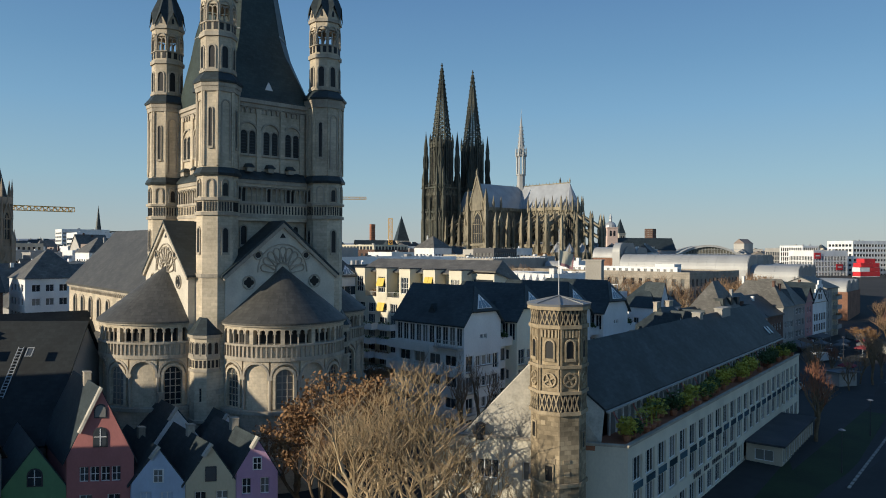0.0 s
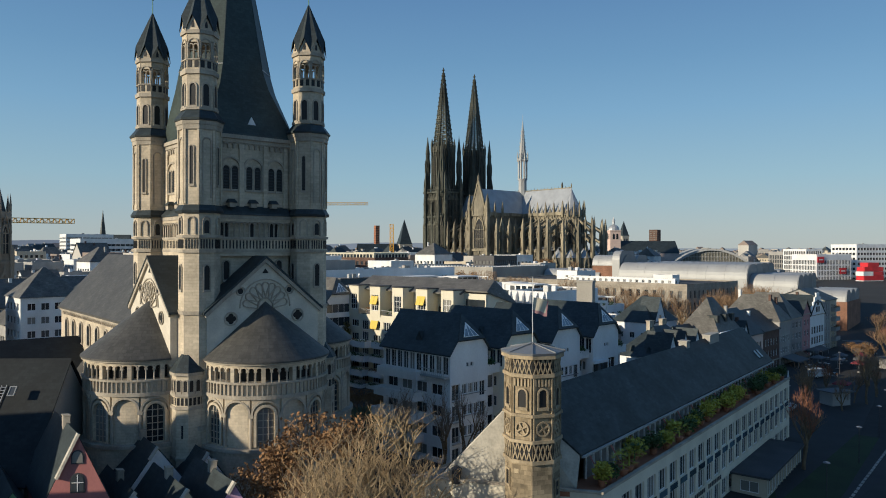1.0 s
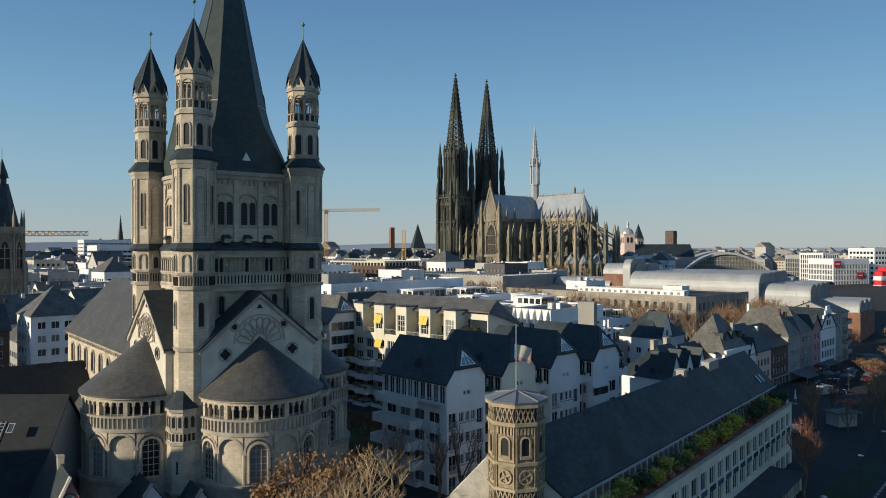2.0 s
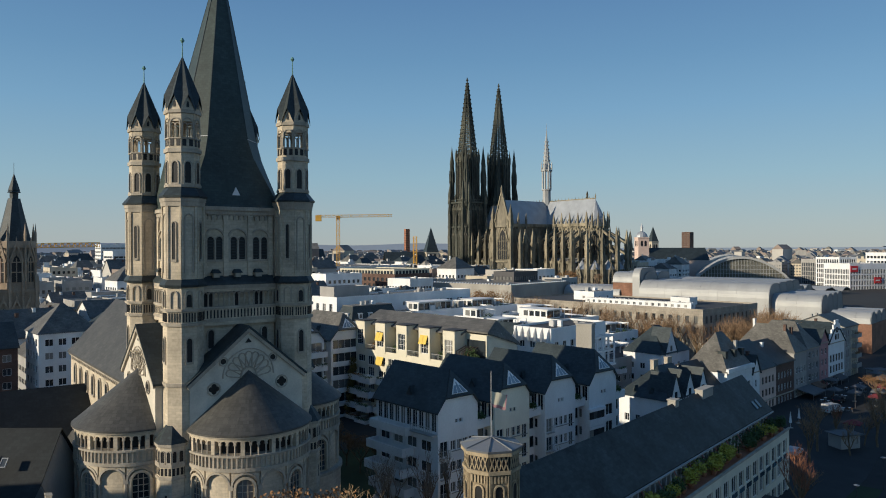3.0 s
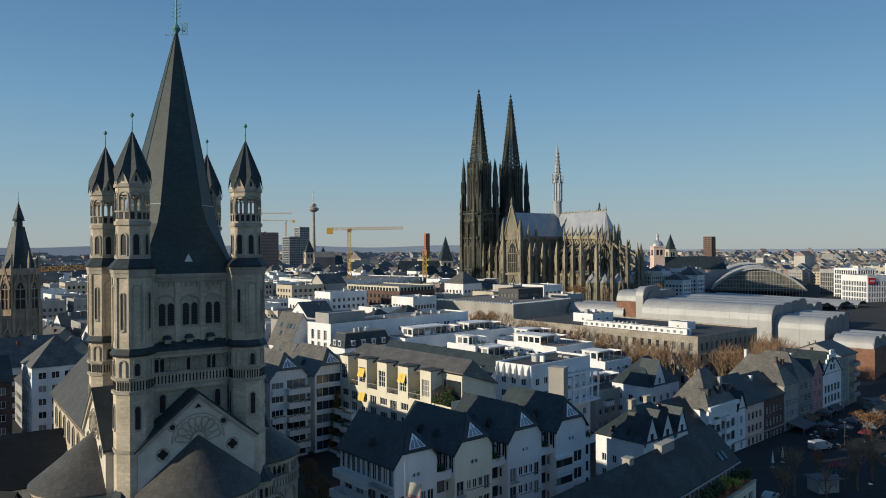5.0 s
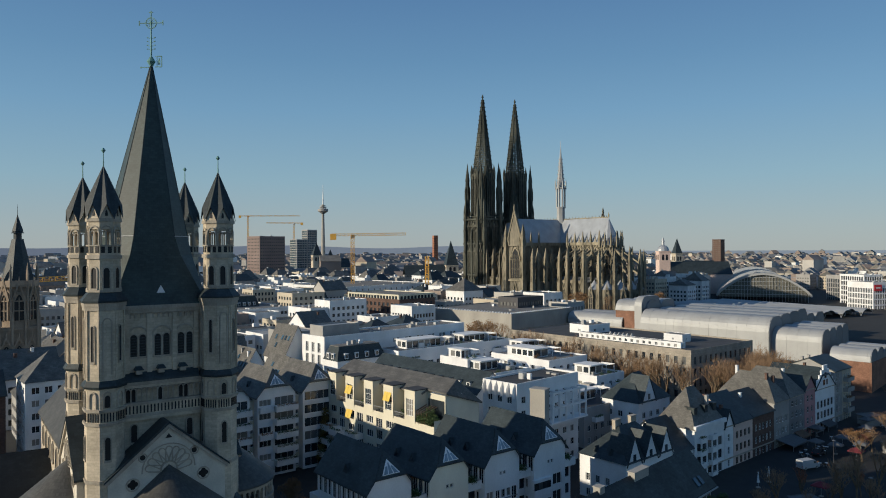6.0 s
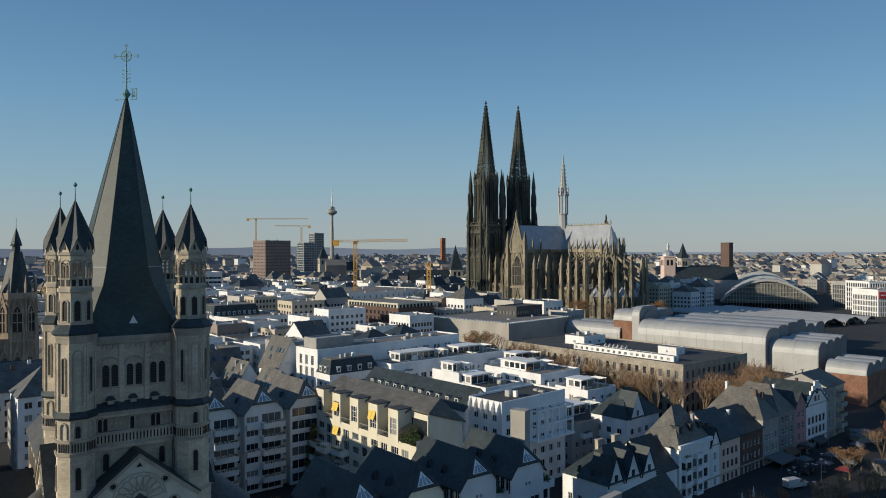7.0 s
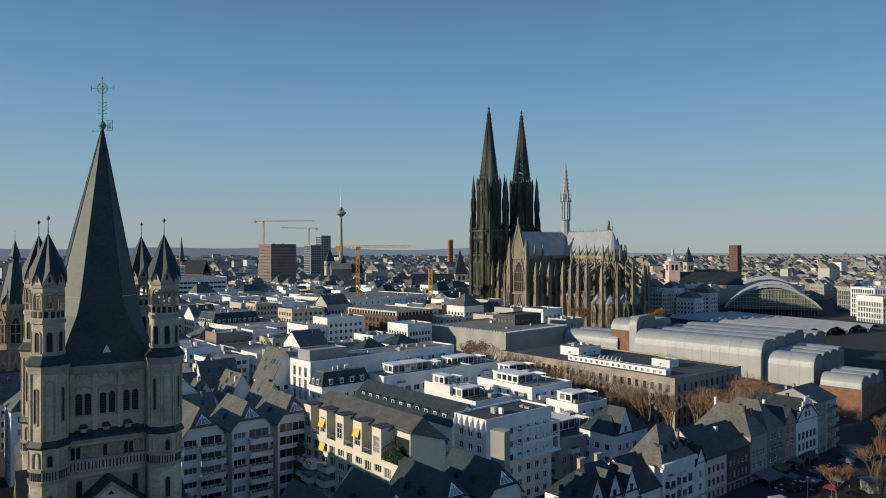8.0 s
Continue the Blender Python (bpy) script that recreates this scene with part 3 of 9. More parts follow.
def tower_side(k):
    """One side of the crossing tower, between two turrets."""
    w, t, d, s = Geo(), Geo(), Geo(), Geo()
    m = pose(0, 0, 0, 0, 0, 90 * k) @ Matrix.Diagonal((1.22 if k % 2 else 1, 1, 1, 1))
    Y = 5.75 if k % 2 else 6.8
    for g in (w, t, d, s):
        g.m = m
    w.box(-4.6, 4.6, -Y, -Y + 1.0, 2, 44.7)
    for x in (-4.1, -1.5, 1.5, 4.1):
        w.box(x - 0.28, x + 0.28, -Y - 0.22, -Y, 36.6, 43.8)
    for i in range(13):
        arch_ring(t, -4.25 + i * 0.66, -3.85 + i * 0.66, 43.3, 43.65, -Y - 0.2, -Y, 0.13, 4)
    t.start("cornice")
    t.box(-4.6, 4.6, -Y - 0.26, -Y, 43.95, 44.4), t.box(-4.6, 4.6, -Y - 0.45, -Y, 44.4, 44.85)
    t.stop()
    for x in (-2.8, 0, 2.8):
        arch_ring(t, x - 1.05, x + 1.05, 38.4, 41.1, -Y - 0.2, -Y + 0.05, 0.2, 8)
        for q in (-0.52, 0.52):
            opening(t, d, x + q - 0.38, x + q + 0.38, 38.6, 40.9, -Y, 0.12, 0.12)
            for z in range(7):
                s.one("louvre", s.box, x + q - 0.38, x + q + 0.38, -Y - 0.1, -Y - 0.04, 38.75 + z * 0.34, 38.86 + z * 0.34)
        t.one("column", t.drum, x, -Y - 0.12, 0.1, 38.6, 0.1, 40.9, 6)
    s.one("ledge", s.frustum, [(-4.4, -Y - 0.75, 35.6), (4.4, -Y - 0.75, 35.6), (4.4, -Y, 35.6), (-4.4, -Y, 35.6)], [(-4.4, -Y - 0.7, 35.85), (4.4, -Y - 0.7, 35.85), (4.4, -Y, 36.7), (-4.4, -Y, 36.7)])
    for x in (-2.8, -0.2, 2.4):
        t.one("pedestal", t.box, x - 0.35, x + 0.35, -Y - 0.7, -Y, 36.5, 37.0)
        s.one("pedestal_cap", s.frustum, [(x - 0.55, -Y - 0.85, 37.0), (x + 0.55, -Y - 0.85, 37.0), (x + 0.55, -Y, 37.0), (x - 0.55, -Y, 37.0)], [(x - 0.3, -Y - 0.5, 37.45), (x + 0.3, -Y - 0.5, 37.45), (x + 0.3, -Y, 37.45), (x - 0.3, -Y, 37.45)])
    # dwarf gallery and slot band
    w.box(-4.6, 4.6, -Y - 0.55, -Y, 30.9, 31.6)
    for z0, z1 in ((31.3, 31.65), (32.8, 33.1), (35.15, 35.6)):
        t.one("string_course", t.box, -4.6, 4.6, -Y - 0.62, -Y, z0, z1)
    w.box(-4.6, 4.6, -Y - 0.5, -Y - 0.1, 31.6, 32.8)
    d.start("slot_row")
    for i in range(22):
        d.one("slot", d.box, -4.35 + i * 0.41, -4.35 + i * 0.41 + 0.16, -Y - 0.54, -Y - 0.4, 31.75, 32.7)
    d.stop()
    # near-black sheets put in for the dark of the gallery openings
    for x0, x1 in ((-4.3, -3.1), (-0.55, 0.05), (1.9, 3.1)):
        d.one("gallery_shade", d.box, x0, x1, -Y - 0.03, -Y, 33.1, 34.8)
    for i in range(15):
        x = -4.35 + i * 0.62
        t.one("column", t.drum, x, -Y - 0.4, 0.09, 33.1, 0.09, 34.5, 6)
        arch_ring(t, x + 0.07, x + 0.55, 34.5, 34.5, -Y - 0.55, -Y - 0.2, 0.1, 4)
    w.box(-4.6, 4.6, -Y - 0.5, -Y - 0.1, 34.85, 35.2)
    for x in (-3.3, 3.3):
        opening(t, d, x - 0.35, x + 0.35, 28.2, 30.0, -Y, 0.14)
    return w, t, d, s


for k in range(4):
    w, t, d, s = tower_side(k)
    part("tower_wall", w, STONE, church)
    parts(t, STONE_TRIM, church, "string_course")
    parts(d, VOID, church, "opening")
    parts(s, SLATE, church, "ledge")

# spire: a square skirt that draws in to an eight-sided needle
sp = Geo()
TIP = Vector((0.3, -0.45, 0))
levels = [(44.8, 6.1, 0.93), (45.15, 5.9, 0.93), (46.6, 5.65, 0.86), (48.8, 5.35, 0.74), (51.0, 5.05, 0.60), (53.4, 4.75, 0.52), (76.0, 0.12, 0.5)]


def eight(r, q):
    b = 1 + 0.16 * min(1, max(0, (r - 3.5) / 2.4))
    return [(x, y * b) for x, y in eight_sided(r, q)]


def eight_sided(r, q):
    return [(r, -r * q), (r, r * q), (r * q, r), (-r * q, r), (-r, r * q), (-r, -r * q), (-r * q, -r), (r * q, -r)]


lean = [0, 0, 0.2, 0.35, 0.45, 0.5, 0]
rings = [[(x - 0.79 * e + TIP.x * (e == 0) * (z > 60), y + 0.62 * e + TIP.y * (e == 0) * (z > 60), z) for x, y in eight(r, q)] for (z, r, q), e in zip(levels, lean)]
sp.solid([p for ring in rings for p in ring], [(8 * j + i, 8 * j + (i + 1) % 8, 8 * j + 8 + (i + 1) % 8, 8 * j + 8 + i) for j in range(len(rings) - 1) for i in range(8)] + [tuple(range(7, -1, -1)), tuple(range(8 * len(rings) - 8, 8 * len(rings)))])
spire = part("spire", sp, SLATE_GREEN, church, "tall slate spire")
for i in range(8):
    g = Geo()
    a, b = eight(4.76, 0.52)[i], eight(0.13, 0.5)[i]
    g.bar((a[0] - 0.395, a[1] + 0.31, 53.4), (b[0] + TIP.x, b[1] + TIP.y, 76.0), 0.06)
    part("lead_roll", g, SLATE, spire)
    g = Geo()
    c = eight(4.78, 0.52)[(i + 1) % 8]
    if i != 6:
        g.bar((a[0] - 0.395, a[1] + 0.31, 53.4), (c[0] - 0.395, c[1] + 0.31, 53.4), 0.08, 0.09)
        part("flashing", g, LEAD, spire, "pale lead flashing")
for k in range(4):
    g = Geo(pose(0, 0, 0, 0, 0, 90 * k))
    g.solid([(-0.55, -6.45, 46.2), (0.55, -6.45, 46.2), (0, -6.4, 47.25), (0, -4.4, 47.25), (-0.55, -4.7, 46.2), (0.55, -4.7, 46.2)], [(0, 1, 2), (0, 2, 3, 4), (1, 5, 3, 2), (0, 4, 5, 1)])
    part("dormer", g, FRAME_WHITE if k == 0 else SLATE, spire)
g = Geo()
g.m = Matrix.Translation(TIP)
g.drum(0, 0, 0.12, 75.2, 0.08, 82.0, 8)
g.drum(0, 0, 0.2, 75.9, 0.55, 76.5, 10), g.drum(0, 0, 0.55, 76.5, 0.2, 77.1, 10)
def upright(x0, x1, z0, z1, t=0.05):
    g.box(x0, x1, -t, t, z0, z1)


g.m = Matrix.Translation(TIP) @ pose(0, 0, 0, 0, 0, -38)
# vane: a lantern frame on one side, an arrow on the other
upright(0.55, 1.45, 77.15, 77.25), upright(0.55, 1.45, 75.75, 75.85), upright(1.37, 1.45, 75.85, 77.15), upright(0.75, 0.82, 75.85, 77.15), upright(0.95, 1.2, 76.1, 76.75), upright(1.02, 1.13, 76.75, 76.95)
upright(-1.35, 0, 75.72, 75.80), upright(-1.5, -1.3, 75.66, 75.86)
for z in (78.0, 78.5, 79.0, 79.5):
    for sx in (-1, 1):
        g.bar((0, 0, z), (sx * 0.5, 0, z + 0.18), 0.06)
        upright(sx * 0.5 - 0.08, sx * 0.5 + 0.08, z + 0.13, z + 0.25)
for i in range(12):
    a, b = math.pi * i / 6, math.pi * (i + 1) / 6
    g.bar((0.72 * math.cos(a), 0, 81.6 + 0.72 * math.sin(a)), (0.72 * math.cos(b), 0, 81.6 + 0.72 * math.sin(b)), 0.1)
    if i % 3:
        g.bar((0, 0, 81.6), (0.7 * math.cos(a), 0, 81.6 + 0.7 * math.sin(a)), 0.05)
upright(-1.6, 1.6, 81.55, 81.65), upright(-0.06, 0.06, 80, 83.2), upright(-0.25, 0.25, 82.95, 83.05)
for sx in (-1.6, 1.6):
    upright(sx - 0.06, sx + 0.06, 81.3, 81.9)
part("weathercock_cross", g, COPPER, church, "verdigris copper cross and vane")


def conch(k):
    """One arm: gable, steep roof and the round apse before it."""
    m = pose(0, 0, 0, 0, 0, 90 * k)
    G = 10.0 if k == 0 else 9.6
    R = 6.9
    Y = 6.8 if k == 0 else 5.75
    # gable and its roof
    w, t, d, s = Geo(m), Geo(m), Geo(m), Geo(m)
    w.solid([(x, y, z) for y in (-G, -Y + 0.1) for x, z in ((-6.8, 2), (6.8, 2), (6.8, 24.8), (0, 30.5), (-6.8, 24.8))],
            [(0, 1, 2, 3, 4), (9, 8, 7, 6, 5), (0, 5, 6, 1), (1, 6, 7, 2), (2, 7, 8, 3), (3, 8, 9, 4), (4, 9, 5, 0)])
    for q in (-1, 1):
        low = [(0, -G - 0.35, 30.7), (q * 7.3, -G - 0.35, 24.58), (q * 7.3, -Y, 24.58), (0, -Y, 30.7)]
        s.frustum(low, [(x, y, z + 0.25) for x, y, z in low])
        t.frustum([(0, -G - 0.28, 30.15), (q * 7.0, -G - 0.28, 24.3), (q * 7.0, -G, 24.3), (0, -G, 30.15)], [(0, -G - 0.28, 30.65), (q * 7.15, -G - 0.28, 24.66), (q * 7.15, -G, 24.66), (0, -G, 30.65)])
        for x, z, r in ((4.1, 24.0, 0.55), (3.0, 27.0, 0.33)):
            d.start("round_window"), t.start("round_window_surround")
            for i in range(4 if r > 0.4 else 1):
                o = r * 0.55 if r > 0.4 else 0
                cx, cz = q * x + o * math.cos(i * math.pi / 2), z + o * math.sin(i * math.pi / 2)
                rr = r * 0.55 if r > 0.4 else r
                pts = [(cx + rr * math.cos(a * math.pi / 5), cz + rr * math.sin(a * math.pi / 5)) for a in range(10)]
                d.frustum([(a, -G - 0.03, b) for a, b in pts], [(a, -G + 0.1, b) for a, b in pts])
            for i in range(12):
                a, b = i * math.pi / 6, (i + 1) * math.pi / 6
                rr = r * 1.15 + 0.1
                t.bar((q * x + rr * math.cos(a), -G - 0.06, z + rr * math.sin(a)), (q * x + rr * math.cos(b), -G - 0.06, z + rr * math.sin(b)), 0.14)
            d.stop(), t.stop()
    d.one("slot", d.solid, [(-0.4, -G - 0.03, 28.95), (0.4, -G - 0.03, 28.95), (0, -G - 0.03, 29.5), (-0.4, -G + 0.1, 28.95), (0.4, -G + 0.1, 28.95), (0, -G + 0.1, 29.5)], [(0, 1, 2), (0, 3, 4, 1), (1, 4, 5, 2), (2, 5, 3, 0)])
    # fan of nine petals
    for i in range(9):
        a = math.pi * (i + 0.5) / 9
        mm = m @ Matrix.Translation((0, -G, 25.2)) @ Matrix.Rotation(a - math.pi / 2, 4, 'Y').inverted()
        t.m = mm
        t.start("petal")
        arch_ring(t, -0.33, 0.33, 1.0, 2.35, -0.16, 0.05, 0.12, 5)
        t.box(-0.33, 0.33, -0.16, 0.05, 0.85, 1.0)
        t.stop()
    t.m = m
    arch_ring(t, -0.85, 0.85, 25.0, 25.2, -G - 0.2, -G, 0.12, 8), arch_ring(t, -3.0, 3.0, 25.1, 25.2, -G - 0.12, -G, 0.13, 14)
    part("gable", w, PLASTER_GABLE, church)
    parts(t, STONE_TRIM, church, "coping")
    parts(d, VOID, church, "round_window")
    part("arm_roof", s, SLATE, church, "steep dark slate roof")
    # apse drum
    w, t, d, s, gl = Geo(), Geo(), Geo(), Geo(), Geo()
    L = math.pi * R
    n = 42
    for g, nm in ((t, "string_course"), (d, "gallery_shade")):
        g.start(nm)
    for i in range(n):
        u0, u1 = -L / 2 + L * i / n, -L / 2 + L * (i + 1) / n
        w.box(u0, u1, -0.2, 0.8, 2, 10.4)
        w.box(u0, u1, 0.35, 1.0, 10.4, 16.2)
        t.box(u0, u1, -0.42, 0.4, 10.4, 10.8)
        t.box(u0, u1, -0.12, 0.6, 15.95, 16.35)
        w.box(u0, u1, 0.1, 0.9, 16.35, 17.5)
        t.box(u0, u1, -0.15, 1.2, 17.5, 17.72)
        # back of the gallery painted near-black for the shade inside
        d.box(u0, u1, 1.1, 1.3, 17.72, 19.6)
        t.box(u0, u1, -0.2, 1.2, 19.55, 19.95)
        w.box(u0, u1, 0.05, 0.4, 19.2, 19.55)
        # slot band: upright ribs
        t.box(u0 + 0.1, u0 + 0.26, -0.08, 0.15, 16.35, 17.5)
    t.stop(), d.stop()
    m2 = 26
    for i in range(m2):
        u = -L / 2 + L * (i + 0.5) / m2
        st = L / m2
        t.start("gallery_column")
        t.drum(u - st / 2, 0.18, 0.1, 17.72, 0.09, 18.75, 6)
        t.box(u - st / 2 - 0.16, u - st / 2 + 0.16, 0.02, 0.36, 18.75, 18.92)
        t.stop()
        arch_ring(w, u - st / 2 + 0.1, u + st / 2 - 0.1, 18.85, 18.92, 0.03, 0.4, 0.14, 5)
        if i % 4 == 1:
            w.box(u - st / 2 - 0.22, u - st / 2 + 0.22, 0.02, 0.9, 17.72, 19.3)
    bays = 7
    for i in range(bays):
        st = L / bays
        u = -L / 2 + st * (i + 0.5)
        t.start("half_column")
        t.drum(u - st / 2, 0.22, 0.2, 10.8, 0.2, 14.0, 8), t.box(u - st / 2 - 0.28, u - st / 2 + 0.28, -0.02, 0.4, 14.0, 14.35)
        t.stop()
        if i in (0, 2, 4, 6):
            # window
            gl.one("apse_window", gl.arch, u - 0.85, u + 0.85, 0.3, 0.4, 11.0, 14.2)
            t.start("glazing_bar")
            arch_ring(w, u - 0.95, u + 0.95, 11.0, 14.2, 0.0, 0.5, 0.28, 8)
            for q in (-0.28, 0.28):
                t.box(u + q - 0.05, u + q + 0.05, 0.24, 0.34, 11.0, 14.9)
            for z in range(5):
                t.box(u - 0.85, u + 0.85, 0.25, 0.35, 11.5 + z * 0.72, 11.58 + z * 0.72)
            t.stop()
        arch_ring(t, u - st / 2 + 0.22, u + st / 2 - 0.22, 14.3, 14.35, -0.02, 0.45, 0.22, 9)
        # spandrels beside the arch
        for q in range(12):
            a0, a1 = math.pi * q / 12, math.pi * (q + 1) / 12
            rr = st / 2 - 0.1
            x0, x1 = u + rr * math.cos(a1), u + rr * math.cos(a0)
            zz = 14.35 + rr * min(math.sin(a0), math.sin(a1))
            if zz < 16.1:
                w.box(x0, x1, 0.05, 0.5, max(zz, 14.4) + 0.1, 16.2)
    for g in (w, t, d, gl):
        bend(g, R, 0, -G)
        g.v = [m @ p for p in g.v]
    c = [(R * 1.045 * math.sin(a), -G - R * 1.045 * math.cos(a), 19.9) for a in [math.pi * (i / 32 - 0.5) for i in range(33)]]
    s.m = m
    apex = (0, -G, 25.75)
    for a, b in zip(c, c[1:]):
        s.face([a, b, apex])
        s.face([(a[0], a[1], 19.72), (b[0], b[1], 19.72), b, a])
    s.face([(c[0][0], -G, 19.72), (c[-1][0], -G, 19.72), c[-1], apex, c[0]])
    part("apse_wall", w, STONE, church)
    parts(t, STONE_TRIM, church, "arch")
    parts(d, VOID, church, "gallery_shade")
    parts(gl, GLASS, church, "apse_window")
    part("apse_roof", s, SLATE_GREY, church, "half-conical slate roof")


for k in (0, -1, 1):
    conch(k)

# slim eight-sided stair turrets in the corners between the apses
for sx in (-1, 1):
    w, t, d, s = Geo(), Geo(), Geo(), Geo()
    at = pose(sx * 8.1, -8.3, 0)
    w.m = t.m = s.m = at
    w.drum(0, 0, 1.75, 2, 1.75, 18.4)
    for z, h, r in ((9.2, 0.3, 1.9), (14.6, 0.3, 1.9), (16.0, 0.3, 1.92), (18.2, 0.35, 1.98)):
        t.one("string_course", t.drum, 0, 0, r, z, r, z + h)
    ap = 1.75 * math.cos(radians(22.5))
    for k in range(8):
        t.m = d.m = at @ pose(0, 0, 0, 0, 0, 45 * k)
        for x in (-0.36, 0.36):
            opening(t, d, x - 0.2, x + 0.2, 16.5, 17.5, -ap, 0.1, 0.08)
        if k % 2:
            d.one("slit", d.box, -0.1, 0.1, -ap - 0.03, -ap + 0.1, 11.5, 12.9)
        for x in (-0.45, 0, 0.45):
            d.one("panel", d.box, x - 0.14, x + 0.14, -ap - 0.02, -ap + 0.1, 15.05, 15.85)
    s.spike(0, 0, 2.05, 18.55, 21.4)
    part("stair_turret", w, STONE, church), parts(t, STONE_TRIM, church, "string_course"), parts(d, VOID, church, "opening"), part("turret_roof", s, SLATE, church)
# nave to the west
w, t, d, s = Geo(), Geo(), Geo(), Geo()
w.box(-7.6, 7.6, 6.5, 52, 2, 21.8), w.box(-12.0, 12.0, 16, 50, 2, 10.5)
s.frustum([(-12.4, 15.8, 10.4), (-7.5, 15.8, 14.6), (-7.5, 50.2, 14.6), (-12.4, 50.2, 10.4)], [(-12.4, 15.8, 10.7), (-7.5, 15.8, 15.0), (-7.5, 50.2, 15.0), (-12.4, 50.2, 10.7)])
for q in (-1, 1):
    low = [(0, 5.5, 30.4), (q * 8.1, 5.5, 21.5), (q * 8.1, 52.4, 21.5), (0, 52.4, 30.4)]
    s.frustum(low, [(x, y, z + 0.3) for x, y, z in low])
w.solid([(-7.6, 51.6, 21.8), (7.6, 51.6, 21.8), (0, 51.6, 30.3), (-7.6, 52, 21.8), (7.6, 52, 21.8), (0, 52, 30.3)], [(0, 1, 2), (3, 5, 4), (0, 2, 5, 3), (1, 4, 5, 2)])
t.box(-7.9, 7.9, 5.6, 52.2, 21.2, 21.75)
t.m = pose(-7.6, 0, 0, 0, 0, -90)
d.m = t.m
for i in range(9):
    y = -11 - i * 4.6
    opening(t, d, y - 0.7, y + 0.7, 16.8, 19.2, 0.0, 0.25, 0.2)
for i in range(46):
    arch_ring(t, -7.3 - i * 0.95, -6.7 - i * 0.95, 20.6, 20.8, -0.25, 0.05, 0.14, 4)
part("nave_wall", w, STONE, church), parts(t, STONE_TRIM, church, "cornice"), parts(d, VOID, church, "opening"), part("nave_roof", s, SLATE_GREY, church)

# ---- the gothic cathedral ----
CATH = pose(10.5, 547.3, 10.3, 0, 0, -49)
cathedral = thing("gothic_cathedral", CATH, "soot-darkened gothic cathedral with twin openwork spires", "cathedral")


def stepped_pier(g, x, y, w, z1, tip, steps=3):
    """A buttress pier that draws in at set-offs and ends in a pinnacle."""
    g.start("buttress")
    for i in range(steps):
        k = w * (1 - 0.13 * i)
        g.box(x - k, x + k, y - k, y + k, z1 * i / steps, z1 * (i + 1) / steps)
        if i:
            g.cone([(x - k * 0.5 - a * k * 0.7, y - k * 1.12, z1 * i / steps) for a in (0, 1)] + [(x + k * 0.2, y - k * 1.12, z1 * i / steps)], (x, y - k, z1 * i / steps + w * 3))
    k = w * 0.62
    g.pinnacle(x, y, k, z1, z1 + (tip - z1) * 0.42, tip)
    for a, b in ((-1, -1), (1, -1), (1, 1), (-1, 1)):
        g.pinnacle(x + a * w * 0.7, y + b * w * 0.7, w * 0.2, z1 - w, z1 + w * 0.8, z1 + w * 2.6)
    g.stop()


def lancet(gs, gv, x0, x1, z0, zs, zt, y, n=2):
    """A pointed window with mullions, a surround and a steep gablet over it; the plane is y, outside at -y."""
    gv.one("window_opening", gv.pointed, x0, x1, y - 0.15, y + 0.2, z0, zs, zt)
    gs.start("traceried_window")
    t = 0.35
    c = (x0 + x1) / 2
    gs.box(x0 - t, x0, y - 0.6, y + 0.2, z0, zs), gs.box(x1, x1 + t, y - 0.6, y + 0.2, z0, zs)
    for s in (-1, 1):
        e = c + s * (x1 - c)
        mid = (c + s * (x1 - c) * 0.62, zs + (zt - zs) * 0.6)
        gs.bar((e + s * t / 2, y - 0.2, zs), (mid[0] + s * t / 2, y - 0.2, mid[1]), t, 0.8)
        gs.bar((mid[0] + s * t / 2, y - 0.2, mid[1]), (c, y - 0.2, zt + t * 0.6), t, 0.8)
        gs.bar((e + s * t * 1.6, y - 0.5, zs), (c, y - 0.5, zt + (zt - zs) * 0.9 + 1.0), 0.3, 0.5)
    gs.pinnacle(c, y - 0.5, 0.18, zt + (zt - zs) * 0.9, zt + (zt - zs) * 0.9 + 1.5, zt + (zt - zs) * 0.9 + 3)
    for i in range(1, n):
        x = x0 + (x1 - x0) * i / n
        gs.box(x - 0.14, x + 0.14, y - 0.35, y, z0, zs + (zt - zs) * 0.45)
    gs.box(x0, x1, y - 0.3, y, zs - 0.2, zs + 0.15), gs.box(x0, x1, y - 0.3, y, (z0 + zs) / 2 - 0.15, (z0 + zs) / 2 + 0.15)
    gs.stop()


